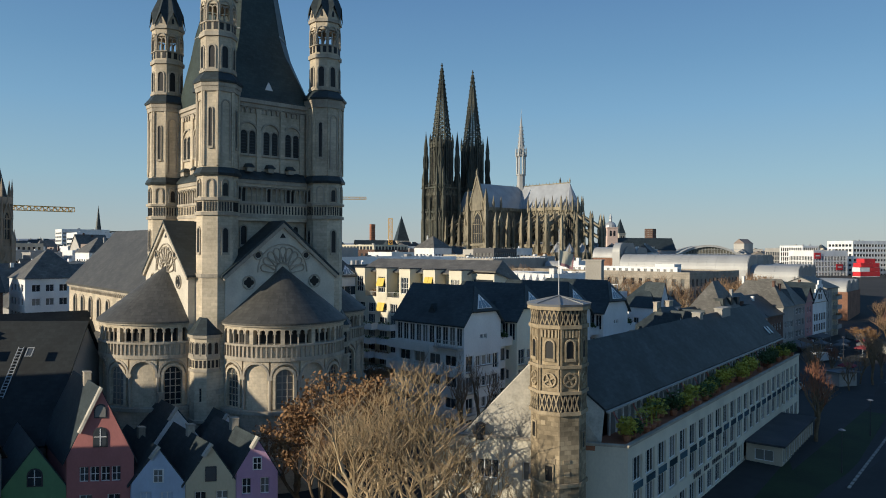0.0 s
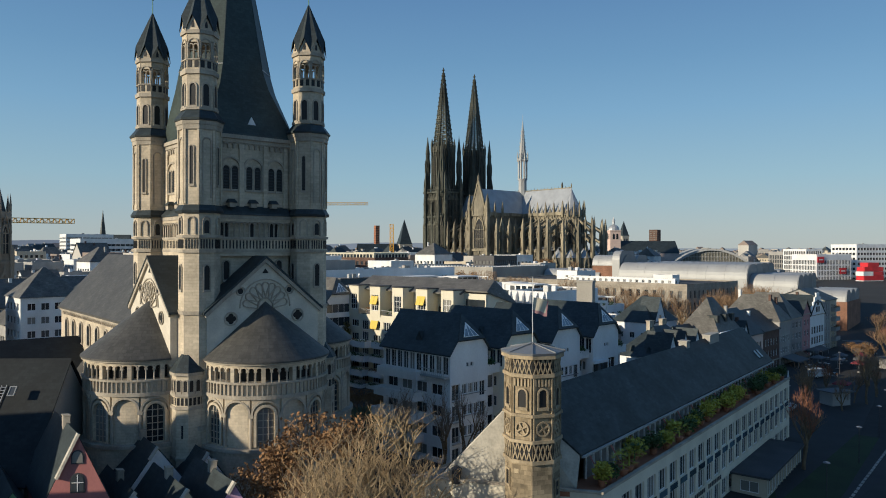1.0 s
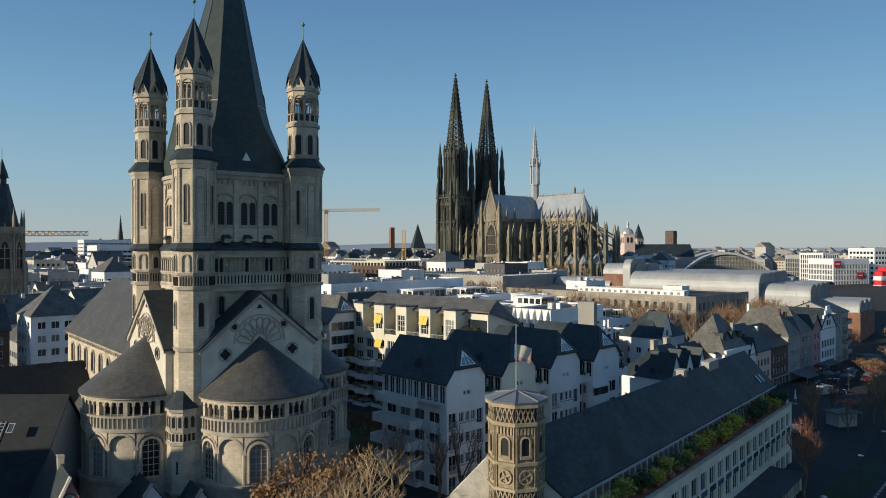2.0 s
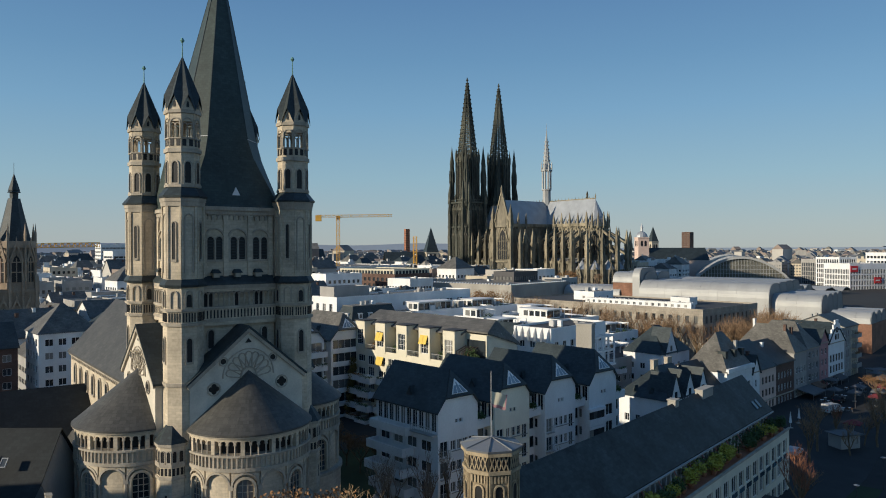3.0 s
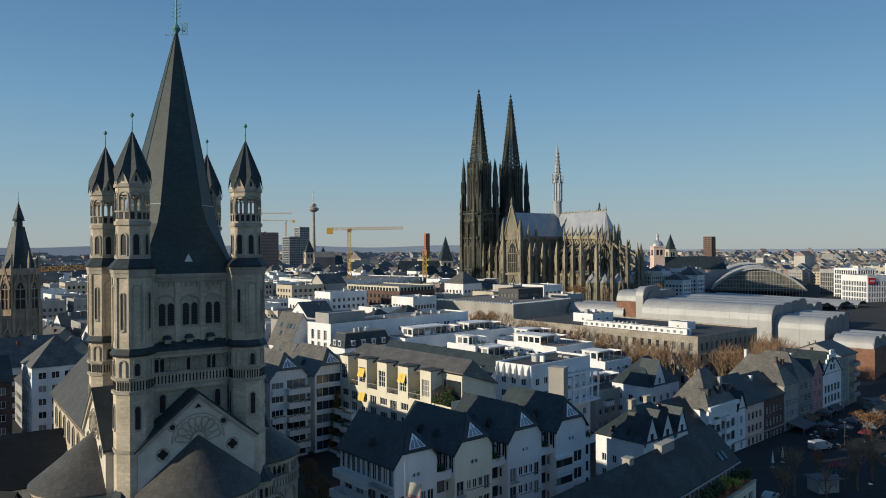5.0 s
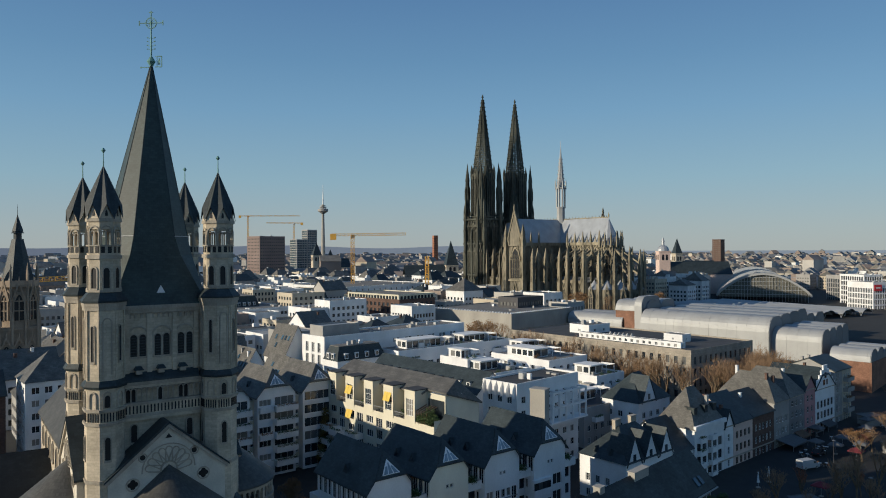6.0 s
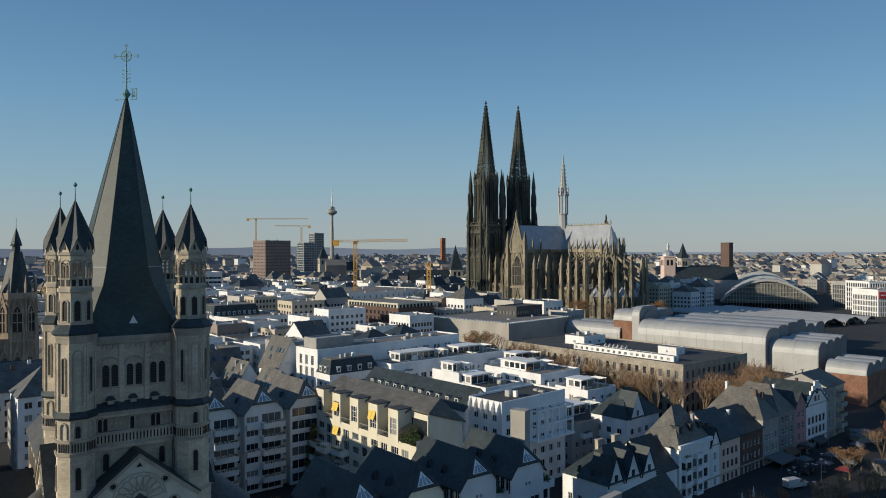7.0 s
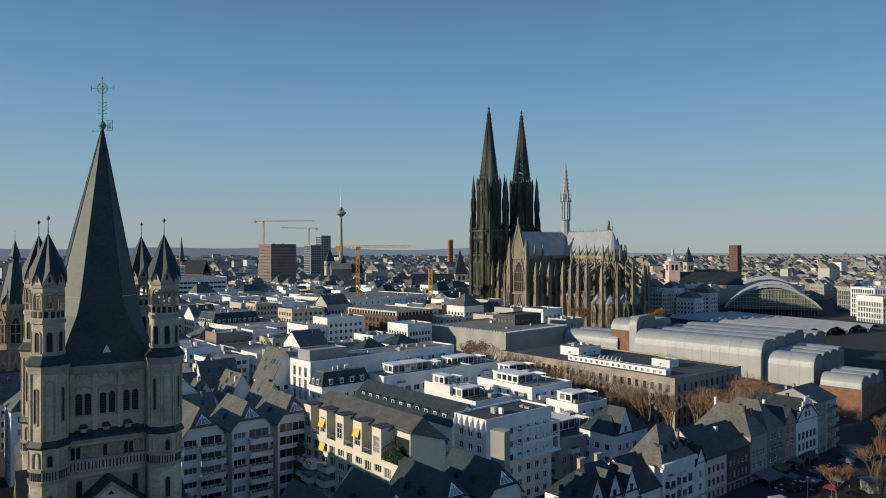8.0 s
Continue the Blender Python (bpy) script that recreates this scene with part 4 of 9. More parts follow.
def cathedral_tower(sign):
    base = Matrix.Translation((0, 15.8 * sign, 0))
    w, t, v = Geo(base), Geo(base), Geo(base)
    w.box(-10.2, 10.2, -10.2, 10.2, 0, 46)
    w.box(-9.4, 9.4, -9.4, 9.4, 46, 64)
    w.drum(0, 0, 8.8, 64, 8.4, 97)
    for a in (-1, 1):
        for b in (-1, 1):
            for (x, y) in ((10.6 * a, 7.4 * b), (7.4 * a, 10.6 * b)):
                t.start("tower_buttress")
                for z0, z1, k in ((0, 20, 1.75), (20, 38, 1.55), (38, 55, 1.3), (55, 66, 1.05)):
                    t.box(x - k, x + k, y - k, y + k, z0, z1)
                    t.pinnacle(x + 0.8 * a, y + 0.8 * b, 0.45, z1 - 3, z1 + 2.5, z1 + 8)
                t.pinnacle(x, y, 0.8, 66, 72, 80)
                t.stop()
            # corner pinnacle towers beside the octagon
            x, y = 8.3 * a, 8.3 * b
            t.start("corner_pinnacle")
            t.drum(x, y, 2.1, 60, 1.9, 82), t.drum(x, y, 1.7, 82, 1.5, 92), t.spike(x, y, 1.75, 92, 106)
            for i in range(8):
                q = radians(45 * i + 22.5)
                t.pinnacle(x + 1.9 * math.cos(q), y + 1.9 * math.sin(q), 0.25, 78, 84, 88)
            t.stop()
    for k in range(4):
        for g in (w, t, v):
            g.m = base @ pose(0, 0, 0, 0, 0, 90 * k)
        for x in (-3.2, 3.2):
            lancet(t, v, x - 1.9, x + 1.9, 5, 14, 18.5, -10.2, 2)
            lancet(t, v, x - 1.9, x + 1.9, 25, 37, 42, -10.2, 2)
        t.start("tower_buttress")
        t.box(-1.0, 1.0, -11.2, -10.2, 0, 46), t.pinnacle(0, -10.8, 0.8, 40, 50, 58)
        t.stop()
        lancet(t, v, -4.6, -0.6, 49, 58, 62.5, -9.4, 2), lancet(t, v, 0.6, 4.6, 49, 58, 62.5, -9.4, 2)
        for z in (21.5, 44.5, 62.5):
            t.start("parapet")
            t.box(-10.4, 10.4, -10.9, -10.0, z, z + 1.2)
            for i in range(14):
                t.box(-9.8 + i * 1.5, -9.5 + i * 1.5, -10.9, -10.6, z + 1.2, z + 2.6)
            t.box(-10, 10, -10.9, -10.6, z + 2.5, z + 2.8)
            t.stop()
        for i in range(9):
            x = -8 + 2 * i
            t.one("wall_shaft", t.box, x - 0.16, x + 0.16, -10.65, -10.2, 1, 44)
    for k in range(8):
        for g in (w, t, v):
            g.m = base @ pose(0, 0, 0, 0, 0, 45 * k)
        lancet(t, v, -2.0, 2.0, 67, 86, 92, -8.0, 2)
        t.start("octagon_buttress")
        t.box(-3.4, -2.7, -9.0, -7.6, 64, 95), t.pinnacle(-3.3, -8.3, 0.6, 94, 98, 104)
        t.box(-3.3, 3.3, -8.5, -7.8, 95.5, 97)
        t.stop()
        # spire: rib, rings and pierced panels
        r0, r1 = 7.6, 0.5
        z0, z1 = 97.0, 153.0
        c = math.cos(radians(22.5))

        def rim(z, side):
            r = r0 + (r1 - r0) * (z - z0) / (z1 - z0)
            return Vector((side * r * math.sin(radians(22.5)), -r * c, z))
        t.start("spire_panel")
        t.bar(rim(z0, -1), rim(z1, -1), 0.7, 0.7)
        nz = 17
        for i in range(nz):
            za, zb = z0 + (z1 - z0) * i / nz, z0 + (z1 - z0) * (i + 1) / nz
            t.bar(rim(za, -1), rim(za, 1), 0.5, 0.75)
            p = rim((za + zb) / 2, -1)
            out = Vector((p.x, p.y, 0)).normalized()
            t.box(p.x + out.x * 0.5 - 0.35, p.x + out.x * 0.5 + 0.35, p.y + out.y * 0.5 - 0.35, p.y + out.y * 0.5 + 0.35, za + 0.5, za + 1.3)
            if i < 14:
                a, b, cc, dd = rim(za, -1), rim(za, 1), rim(zb, 1), rim(zb, -1)
                t.bar((a + b) / 2, (cc + dd) / 2, 0.42, 0.5)
                t.bar(a, (cc + dd) / 2, 0.4, 0.4), t.bar(b, (cc + dd) / 2, 0.4, 0.4)
                if i % 2 == 0:
                    t.bar((a + dd) / 2, (b + cc) / 2, 0.3, 0.6)
        t.stop()
    for g in (w, t, v):
        g.m = base
    t.start("finial")
    t.drum(0, 0, 0.55, 150, 0.4, 156.8)
    for z, r in ((152.4, 1.5), (155.0, 1.1)):
        t.drum(0, 0, 0.5, z - 0.7, r, z), t.drum(0, 0, r, z, 0.5, z + 0.7)
    t.stop()
    # close-set shafts and gablets that cover the tower's faces
    b = Geo()
    for k in range(4):
        b.m = base @ pose(0, 0, 0, 0, 0, 90 * k)
        for z0, z1, y, r in ((1, 20, -10.75, 9.4), (23.5, 43, -10.7, 9.4), (46.5, 61.5, -10.1, 8.6)):
            for i in range(13):
                x = -r + 2 * r * i / 12
                b.box(x - 0.17, x + 0.17, y, y + 0.55, z0, z1 - 4)
                b.cone([(x - 0.6, y - 0.15, z1 - 4), (x + 0.6, y - 0.15, z1 - 4), (x + 0.6, y + 0.5, z1 - 4), (x - 0.6, y + 0.5, z1 - 4)], (x, y + 0.1, z1 + (1.5 if i % 2 else -0.5)))
        for sx in (-1, 1):
            for z0, z1, q, e in ((1, 19, 12.35, 1.75), (20, 37, 12.15, 1.55), (38, 54, 11.9, 1.3), (55, 65, 11.65, 1.05)):
                for i in (-1, 0, 1):
                    x = sx * 7.4 + i * e * 0.62
                    b.box(x - 0.15, x + 0.15, -q - 0.2, -q + 0.2, z0, z1)
                    b.cone([(x - 0.42, -q - 0.35, z1), (x + 0.42, -q - 0.35, z1), (x + 0.42, -q + 0.3, z1), (x - 0.42, -q + 0.3, z1)], (x, -q, z1 + 3.6))
    for k in range(8):
        b.m = base @ pose(0, 0, 0, 0, 0, 45 * k)
        for x in (-2.7, -1.0, 1.0, 2.7):
            b.box(x - 0.14, x + 0.14, -8.75, -8.1, 65, 93)
            b.cone([(x - 0.5, -8.9, 93), (x + 0.5, -8.9, 93), (x + 0.5, -8.1, 93), (x - 0.5, -8.1, 93)], (x, -8.5, 101))
    ob = part("tower", w, GOTHIC_DARK, cathedral)
    part("blind_tracery", b, GOTHIC_SHAFT, ob)["kind"] = "stuff"
    parts(t, GOTHIC_TOWER, ob, "buttress"), parts(v, VOID, ob, "window_opening")


cathedral_tower(-1), cathedral_tower(1)
w, t, v, s = Geo(), Geo(), Geo(), Geo()
# nave, choir and transept vessels with their aisles
w.box(9, 109, -7.6, 7.6, 0, 43.5), w.box(9, 109, -21, 21, 0, 19.5)
w.box(58.4, 73.6, -41, 41, 0, 43.5), w.box(52, 80, -38, 38, 0, 19.5)
for q in (-1, 1):
    low = [(9, q * 8.2, 43.3), (109, q * 8.2, 43.3), (109, 0, 60.5), (9, 0, 60.5)]
    s.frustum(low, [(x, y, z + 0.4) for x, y, z in low])
    low = [(66 + q * 8.2, -41, 43.3), (66 + q * 8.2, 41, 43.3), (66, 41, 60.5), (66, -41, 60.5)]
    s.frustum(low, [(x, y, z + 0.4) for x, y, z in low])
    low = [(9, q * 21, 19.5), (109, q * 21, 19.5), (109, q * 7.6, 22.5), (9, q * 7.6, 22.5)]
    s.frustum(low, [(x, y, z + 0.3) for x, y, z in low])
ring = [(109 + 8.2 * math.sin(a), 8.2 * math.cos(a)) for a in [math.pi * i / 6 for i in range(7)]]
for a, b in zip(ring, ring[1:]):
    s.solid([(*a, 43.3), (*b, 43.3), (109, 0, 60.9)], [(0, 1, 2)])
w.prism([(109 + 7.6 * math.sin(a), 7.6 * math.cos(a)) for a in [math.pi * i / 6 for i in range(7)]], 0, 43.5)
w.prism([(109 + 17.5 * math.sin(a), 17.5 * math.cos(a)) for a in [math.pi * i / 12 for i in range(13)]], 0, 19)
for i in range(7):
    a = math.pi * (i + 0.5) / 7
    cx, cy = 109 + 18 * math.sin(a), 18 * math.cos(a)
    w.drum(cx, cy, 4.4, 0, 4.4, 16), s.spike(cx, cy, 4.5, 16, 22)
t.start("ridge_cresting")
t.box(9, 109, -0.15, 0.15, 60.9, 61.5)
for i in range(33):
    t.pinnacle(11 + i * 3, 0, 0.12, 61.3, 61.9, 62.8)
t.stop()
t.one("pinnacle", t.pinnacle, 109, 0, 0.3, 61, 62.5, 64.5)
# parapets and clerestory of the long vessels
for q in (-1, 1):
    m = pose(0, 0, 0) if q < 0 else pose(0, 0, 0, 0, 0, 180)
    xs = [16.5 + 7.4 * i for i in range(5)] + [84.0 + 7.0 * i for i in range(4)]
    for x in xs:
        for g in (t, v):
            g.m = m
        X = x * (1 if q < 0 else -1)
        lancet(t, v, X - 2.5, X + 2.5, 25, 37, 42, -7.6, 4)
        lancet(t, v, X - 2.4, X + 2.4, 5, 12, 16.5, -21, 3)
    for g in (t, v):
        g.m = Matrix()
    for x0, x1 in ((9, 58), (74, 109)):
        t.one("parapet", t.box, x0, x1, q * 8.3 - 0.25, q * 8.3 + 0.25, 43.2, 45.2)
        t.one("parapet", t.box, x0, x1, q * 21.2 - 0.3, q * 21.2 + 0.3, 19.2, 21)
    for x in [12.8 + 7.4 * i for i in range(6)] + [80.5 + 7.0 * i for i in range(5)]:
        stepped_pier(t, x, q * 22.4, 1.45, 30, 42)
        stepped_pier(t, x, q * 15.0, 1.0, 33, 44)
        t.one("pinnacle", t.pinnacle, x, q * 8.4, 0.55, 42, 47, 53)
        for z0, z1 in ((26, 33), (33, 40.5)):
            t.start("flying_buttress")
            t.bar((x, q * 22, z0), (x, q * 15, (z0 + z1) / 2 + 0.4), 0.9, 1.2), t.bar((x, q * 15, (z0 + z1) / 2), (x, q * 7.8, z1), 0.9, 1.2)
            t.stop()
    # transept sides
    for sx in (-1, 1):
        for y in (28.0, 35.0):
            stepped_pier(t, 66 + sx * 14.5, q * y, 1.4, 30, 42)
            t.one("flying_buttress", t.bar, (66 + sx * 14.5, q * y, 28), (66 + sx * 8, q * y, 38), 0.9, 1.4)
            t.one("pinnacle", t.pinnacle, 66 + sx * 8.3, q * y, 0.55, 42, 47, 53)
        t.one("parapet", t.box, 66 + sx * 8.3 - 0.25, 66 + sx * 8.3 + 0.25, q * 9, q * 41, 43.2, 45.2)
# transept fronts
for k in (0, 1):
    m = Matrix.Translation((66, 0, 0)) @ pose(0, 0, 0, 0, 0, 180 * k)
    for g in (w, t, v):
        g.m = m
    w.solid([(x, y, z) for y in (-42, -40.6) for x, z in ((-7.6, 43), (7.6, 43), (0, 66))], [(0, 1, 2), (5, 4, 3), (0, 3, 4, 1), (1, 4, 5, 2), (2, 5, 3, 0)])
    lancet(t, v, -4.6, 4.6, 22, 34, 42, -41.1, 5)
    lancet(t, v, -3.4, 3.4, 1, 9, 14, -41.1, 2), lancet(t, v, -12, -8.6, 1, 7, 11, -38.1, 2), lancet(t, v, 8.6, 12, 1, 7, 11, -38.1, 2)
    for a in (-1, 1):
        for i in range(7):
            z = 44 + i * 3.1
            x = a * (7.6 - i * 1.08)
            t.one("crocket", t.box, x - 0.5, x + 0.5, -42.6, -41.6, z, z + 1.0)
        t.one("gable_coping", t.bar, (a * 8, -42, 43), (0, -42, 66.5), 0.8, 1.0)
        stepped_pier(t, a * 8.4, -42, 1.7, 44, 58, 4), stepped_pier(t, a * 14.2, -39, 1.4, 30, 42)
        t.one("pinnacle", t.pinnacle, a * 5, -42.2, 0.3, 44, 52, 55)
        for i in range(5):
            t.one("wall_shaft", t.box, a * (1.2 + 1.3 * i) - 0.16, a * (1.2 + 1.3 * i) + 0.16, -41.6, -41, 43, 60 - i * 3.6)
    t.one("pinnacle", t.pinnacle, 0, -42, 0.5, 66, 68, 71)
    for z in (20, 43):
        t.one("parapet", t.box, -8, 8, -41.9, -41, z, z + 1.1)
for g in (w, t, v):
    g.m = Matrix()
# radial buttresses of the apse
for i in range(8):
    a = math.pi * i / 7
    dx, dy = math.sin(a), math.cos(a)
    stepped_pier(t, 109 + 21.5 * dx, 21.5 * dy, 1.3, 29, 41), stepped_pier(t, 109 + 14.5 * dx, 14.5 * dy, 0.9, 33, 43)
    t.one("pinnacle", t.pinnacle, 109 + 8.4 * dx, 8.4 * dy, 0.5, 42, 47, 53)
    for z0, z1 in ((25, 32), (32, 40)):
        t.one("flying_buttress", t.bar, (109 + 21 * dx, 21 * dy, z0), (109 + 7.8 * dx, 7.8 * dy, z1), 0.9, 1.2)
    b = math.pi * (i + 0.5) / 7
    if i < 7:
        mm = Matrix.Translation((109, 0, 0)) @ Matrix.Rotation(math.pi - b, 4, 'Z')
        for g in (t, v):
            g.m = mm
        lancet(t, v, -1.2, 1.2, 25, 37, 41.5, -7.4, 2)
        lancet(t, v, -1.2, 1.2, 4, 11, 14.5, -22.2, 2)
        for g in (t, v):
            g.m = Matrix()
part("vessel_wall", w, GOTHIC, cathedral), parts(t, GOTHIC_PALE, cathedral, "pinnacle")
parts(v, VOID, cathedral, "window_opening"), part("lead_roof", s, LEAD, cathedral, "bright lead-grey roof")
# ridge turret over the crossing
f = Geo()
f.drum(66, 0, 3.0, 58, 2.9, 69), f.drum(66, 0, 3.5, 69, 3.5, 69.8), f.drum(66, 0, 3.7, 82.3, 3.7, 83.2)
for p in f.ring(66, 0, 2.9):
    f.bar((*p, 69), (*p, 83), 0.85), f.pinnacle(p[0] + (p[0] - 66) * 0.3, p[1] * 1.3, 0.28, 82, 86, 89)
f.spike(66, 0, 2.8, 83, 112), f.drum(66, 0, 0.12, 111, 0.08, 115, 6)
for i in range(8):
    z = 84 + i * 2.6
    for p in f.ring(66, 0, 2.8 * (112 - z) / 29 + 0.2):
        f.box(p[0] - 0.25, p[0] + 0.25, p[1] - 0.25, p[1] + 0.25, z, z + 0.7)
part("ridge_turret", f, ZINC, cathedral, "slender pale metal ridge turret")

# ---- scaffold at the transept front ----
sc = thing("scaffold", pose(27.0, 496, 10.0, 0, 0, 0), "tall steel scaffold with green netting at the cathedral", "scaffold")
for i in range(4):
    for j in (0, 2.2):
        g = Geo()
        g.box(i * 4.0 - 0.12, i * 4.0 + 0.12, j - 0.12, j + 0.12, 0, 34)
        part("standard", g, STEEL, sc)
for k in range(12):
    g = Geo()
    g.box(-0.2, 12.2, -0.1, 2.3, 2.6 + k * 2.7, 2.85 + k * 2.7)
    part("deck", g, TIMBER, sc)
    g = Geo()
    g.bar((0, -0.15, 3.6 + k * 2.7), (12, -0.15, 3.6 + k * 2.7), 0.16)
    part("guard_rail", g, STEEL, sc)
for z0, z1 in ((4, 11), (13.5, 18)):
    g = Geo()
    g.box(-0.2, 7.5, -0.35, -0.3, z0, z1)
    part("netting", g, NETTING, sc, "green debris netting")

# ---- ground ----
def height(x, y):
    """Ground level: low at the quay, rising to the cathedral's hill, level beyond."""
    k = min(1, max(0, (y - 200) / 170))
    k = k * k * (3 - 2 * k)
    far = min(1, max(0, (y - 700) / 300))
    q = min(1, max(0, (x * 0.72 - y * 0.70 + 60) / 40))
    return (2.2 - 1.2 * q) * (1 - k) + 10.5 * k * (1 - far) + 4 * k * far


def axis(lo, hi, fine0, fine1, step):
    a = [lo, lo / 2, lo / 4]
    a = [v for v in a if v < fine0 - 50]
    n = int((fine1 - fine0) / step)
    return a + [fine0 + step * i for i in range(n + 1)] + [v for v in (hi / 4, hi / 2, hi) if v > fine1 + 50]


gx, gy = axis(-4400, 4400, -400, 500, 20), axis(-1500, 4700, -200, 1100, 20)
g = Geo()
g.v = [Vector((x, y, height(x, y))) for y in gy for x in gx]
nx = len(gx)
g.f = [(j * nx + i, j * nx + i + 1, (j + 1) * nx + i + 1, (j + 1) * nx + i) for j in range(len(gy) - 1) for i in range(nx - 1)]
g.mi = [0] * len(g.f)
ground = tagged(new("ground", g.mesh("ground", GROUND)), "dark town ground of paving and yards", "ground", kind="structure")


def patch(name, poly, material, lift, label, category, n=1):
    """A thin slab that follows the ground."""
    g = Geo()
    g.frustum([(x, y, height(x, y) + lift - 0.25) for x, y in poly], [(x, y, height(x, y) + lift) for x, y in poly])
    return tagged(new(name, g.mesh(name, material)), label, category, kind="structure")
# ---- the stepped white housing row ----
def balcony(th, m, w, d, h=1.0, material=WHITE_OLD, plants=0.0):
    """A slab with a solid parapet, standing out by d from the wall plane of m."""
    g = Geo()
    g.box(0, w, -d, 0.05, -0.2, 0), g.box(0, w, -d, -d + 0.14, 0, h), g.box(0, 0.14, -d + 0.14, 0.05, 0, h), g.box(w - 0.14, w, -d + 0.14, 0.05, 0, h)
    ob = part("balcony", g, material, th)
    ob.matrix_local = m
    if random.random() < plants:
        g = Geo()
        for i in range(int(w)):
            foliage(g, 0.6 + i, -d + 0.25, h - 0.25, 0.55, 0.75, 60, 0.22)
        part("planting", g, random.choice((LEAF_GREEN, LEAF_GREEN, LEAF_BROWN)), ob)
    return ob


def half_hip_window(th, W, H, rise, k, o=0.35):
    """The white-framed three-cornered window in a half-hip."""
    s = rise / (W / 2)
    z0 = H - s * o + (rise + s * o) * (1 - k)
    a = Vector((-o + (W / 2 + o) * (1 - k), -o, z0))
    b = Vector((W + o - (W / 2 + o) * (1 - k), -o, z0))
    c = Vector((W / 2, k * W / 2 * 0.9 - o, H + rise))
    mid_p = (a + b + c) / 3
    n = (b - a).cross(c - a).normalized()
    n = n if n.y < 0 else -n
    tri = [mid_p + (p - mid_p) * 0.56 - Vector((0, 0, 0.12)) for p in (a, b, c)]
    g = Geo()
    g.frustum([p + n * 0.05 for p in tri], [p + n * 0.32 for p in tri])
    f = part("gable_window", g, FRAME_WHITE, th)
    inner = [mid_p + (p - mid_p) * 0.50 - Vector((0, 0, 0.12)) for p in (a, b, c)]
    for q in range(3):
        g = Geo()
        p0, p1 = inner[0].lerp(inner[1], q / 3 + 0.04), inner[0].lerp(inner[1], (q + 1) / 3 - 0.04)
        top = inner[2]
        t0, t1 = p0.lerp(top, 0.55 if q != 1 else 0.8), p1.lerp(top, 0.55 if q != 1 else 0.8)
        g.frustum([p + n * 0.28 for p in (p0, p1, t1, t0)], [p + n * 0.36 for p in (p0, p1, t1, t0)])
        part("pane", g, GLASS_PALE, f)


def side_dormer(th, x, y, z, slope, d=-1):
    """A small pointed dormer on the slope that falls towards -x."""
    g = Geo()
    g.solid([(x, y - 0.9, z), (x, y + 0.9, z), (x, y, z + 1.5), (x + 1.5 / slope + 0.6, y, z + 1.5)], [(0, 1, 2), (0, 2, 3), (1, 3, 2), (0, 3, 1)])
    ob = part("dormer", g, SLATE, th)
    g = Geo()
    g.solid([(x - 0.06, y - 0.55, z + 0.15), (x - 0.06, y + 0.55, z + 0.15), (x - 0.06, y, z + 1.05), (x + 0.05, y - 0.55, z + 0.15), (x + 0.05, y + 0.55, z + 0.15), (x + 0.05, y, z + 1.05)], [(0, 1, 2), (3, 5, 4), (0, 3, 4, 1), (1, 4, 5, 2), (2, 5, 3, 0)])
    part("pane", g, GLASS, ob)


def foliage(g, x, y, z, r, h, n, size):
    """A loose clump of single leaves."""
    for i in range(n):
        a, b, k = random.uniform(0, 2 * math.pi), random.uniform(-1, 1), random.random() ** 0.5
        p = Vector((x + r * k * math.cos(a) * math.sqrt(1 - b * b * 0.8), y + r * k * math.sin(a) * math.sqrt(1 - b * b * 0.8), z + h * (0.5 + 0.5 * b * k)))
        d = Vector((random.uniform(-1, 1), random.uniform(-1, 1), random.uniform(-0.6, 0.8))).normalized()
        s = d.cross(Vector((random.uniform(-1, 1), random.uniform(-1, 1), 1))).normalized()
        w, l = size * random.uniform(0.25, 0.45), size * random.uniform(0.7, 1.3)
        g.face([p, p + d * l * 0.5 + s * w, p + d * l, p + d * l * 0.5 - s * w])


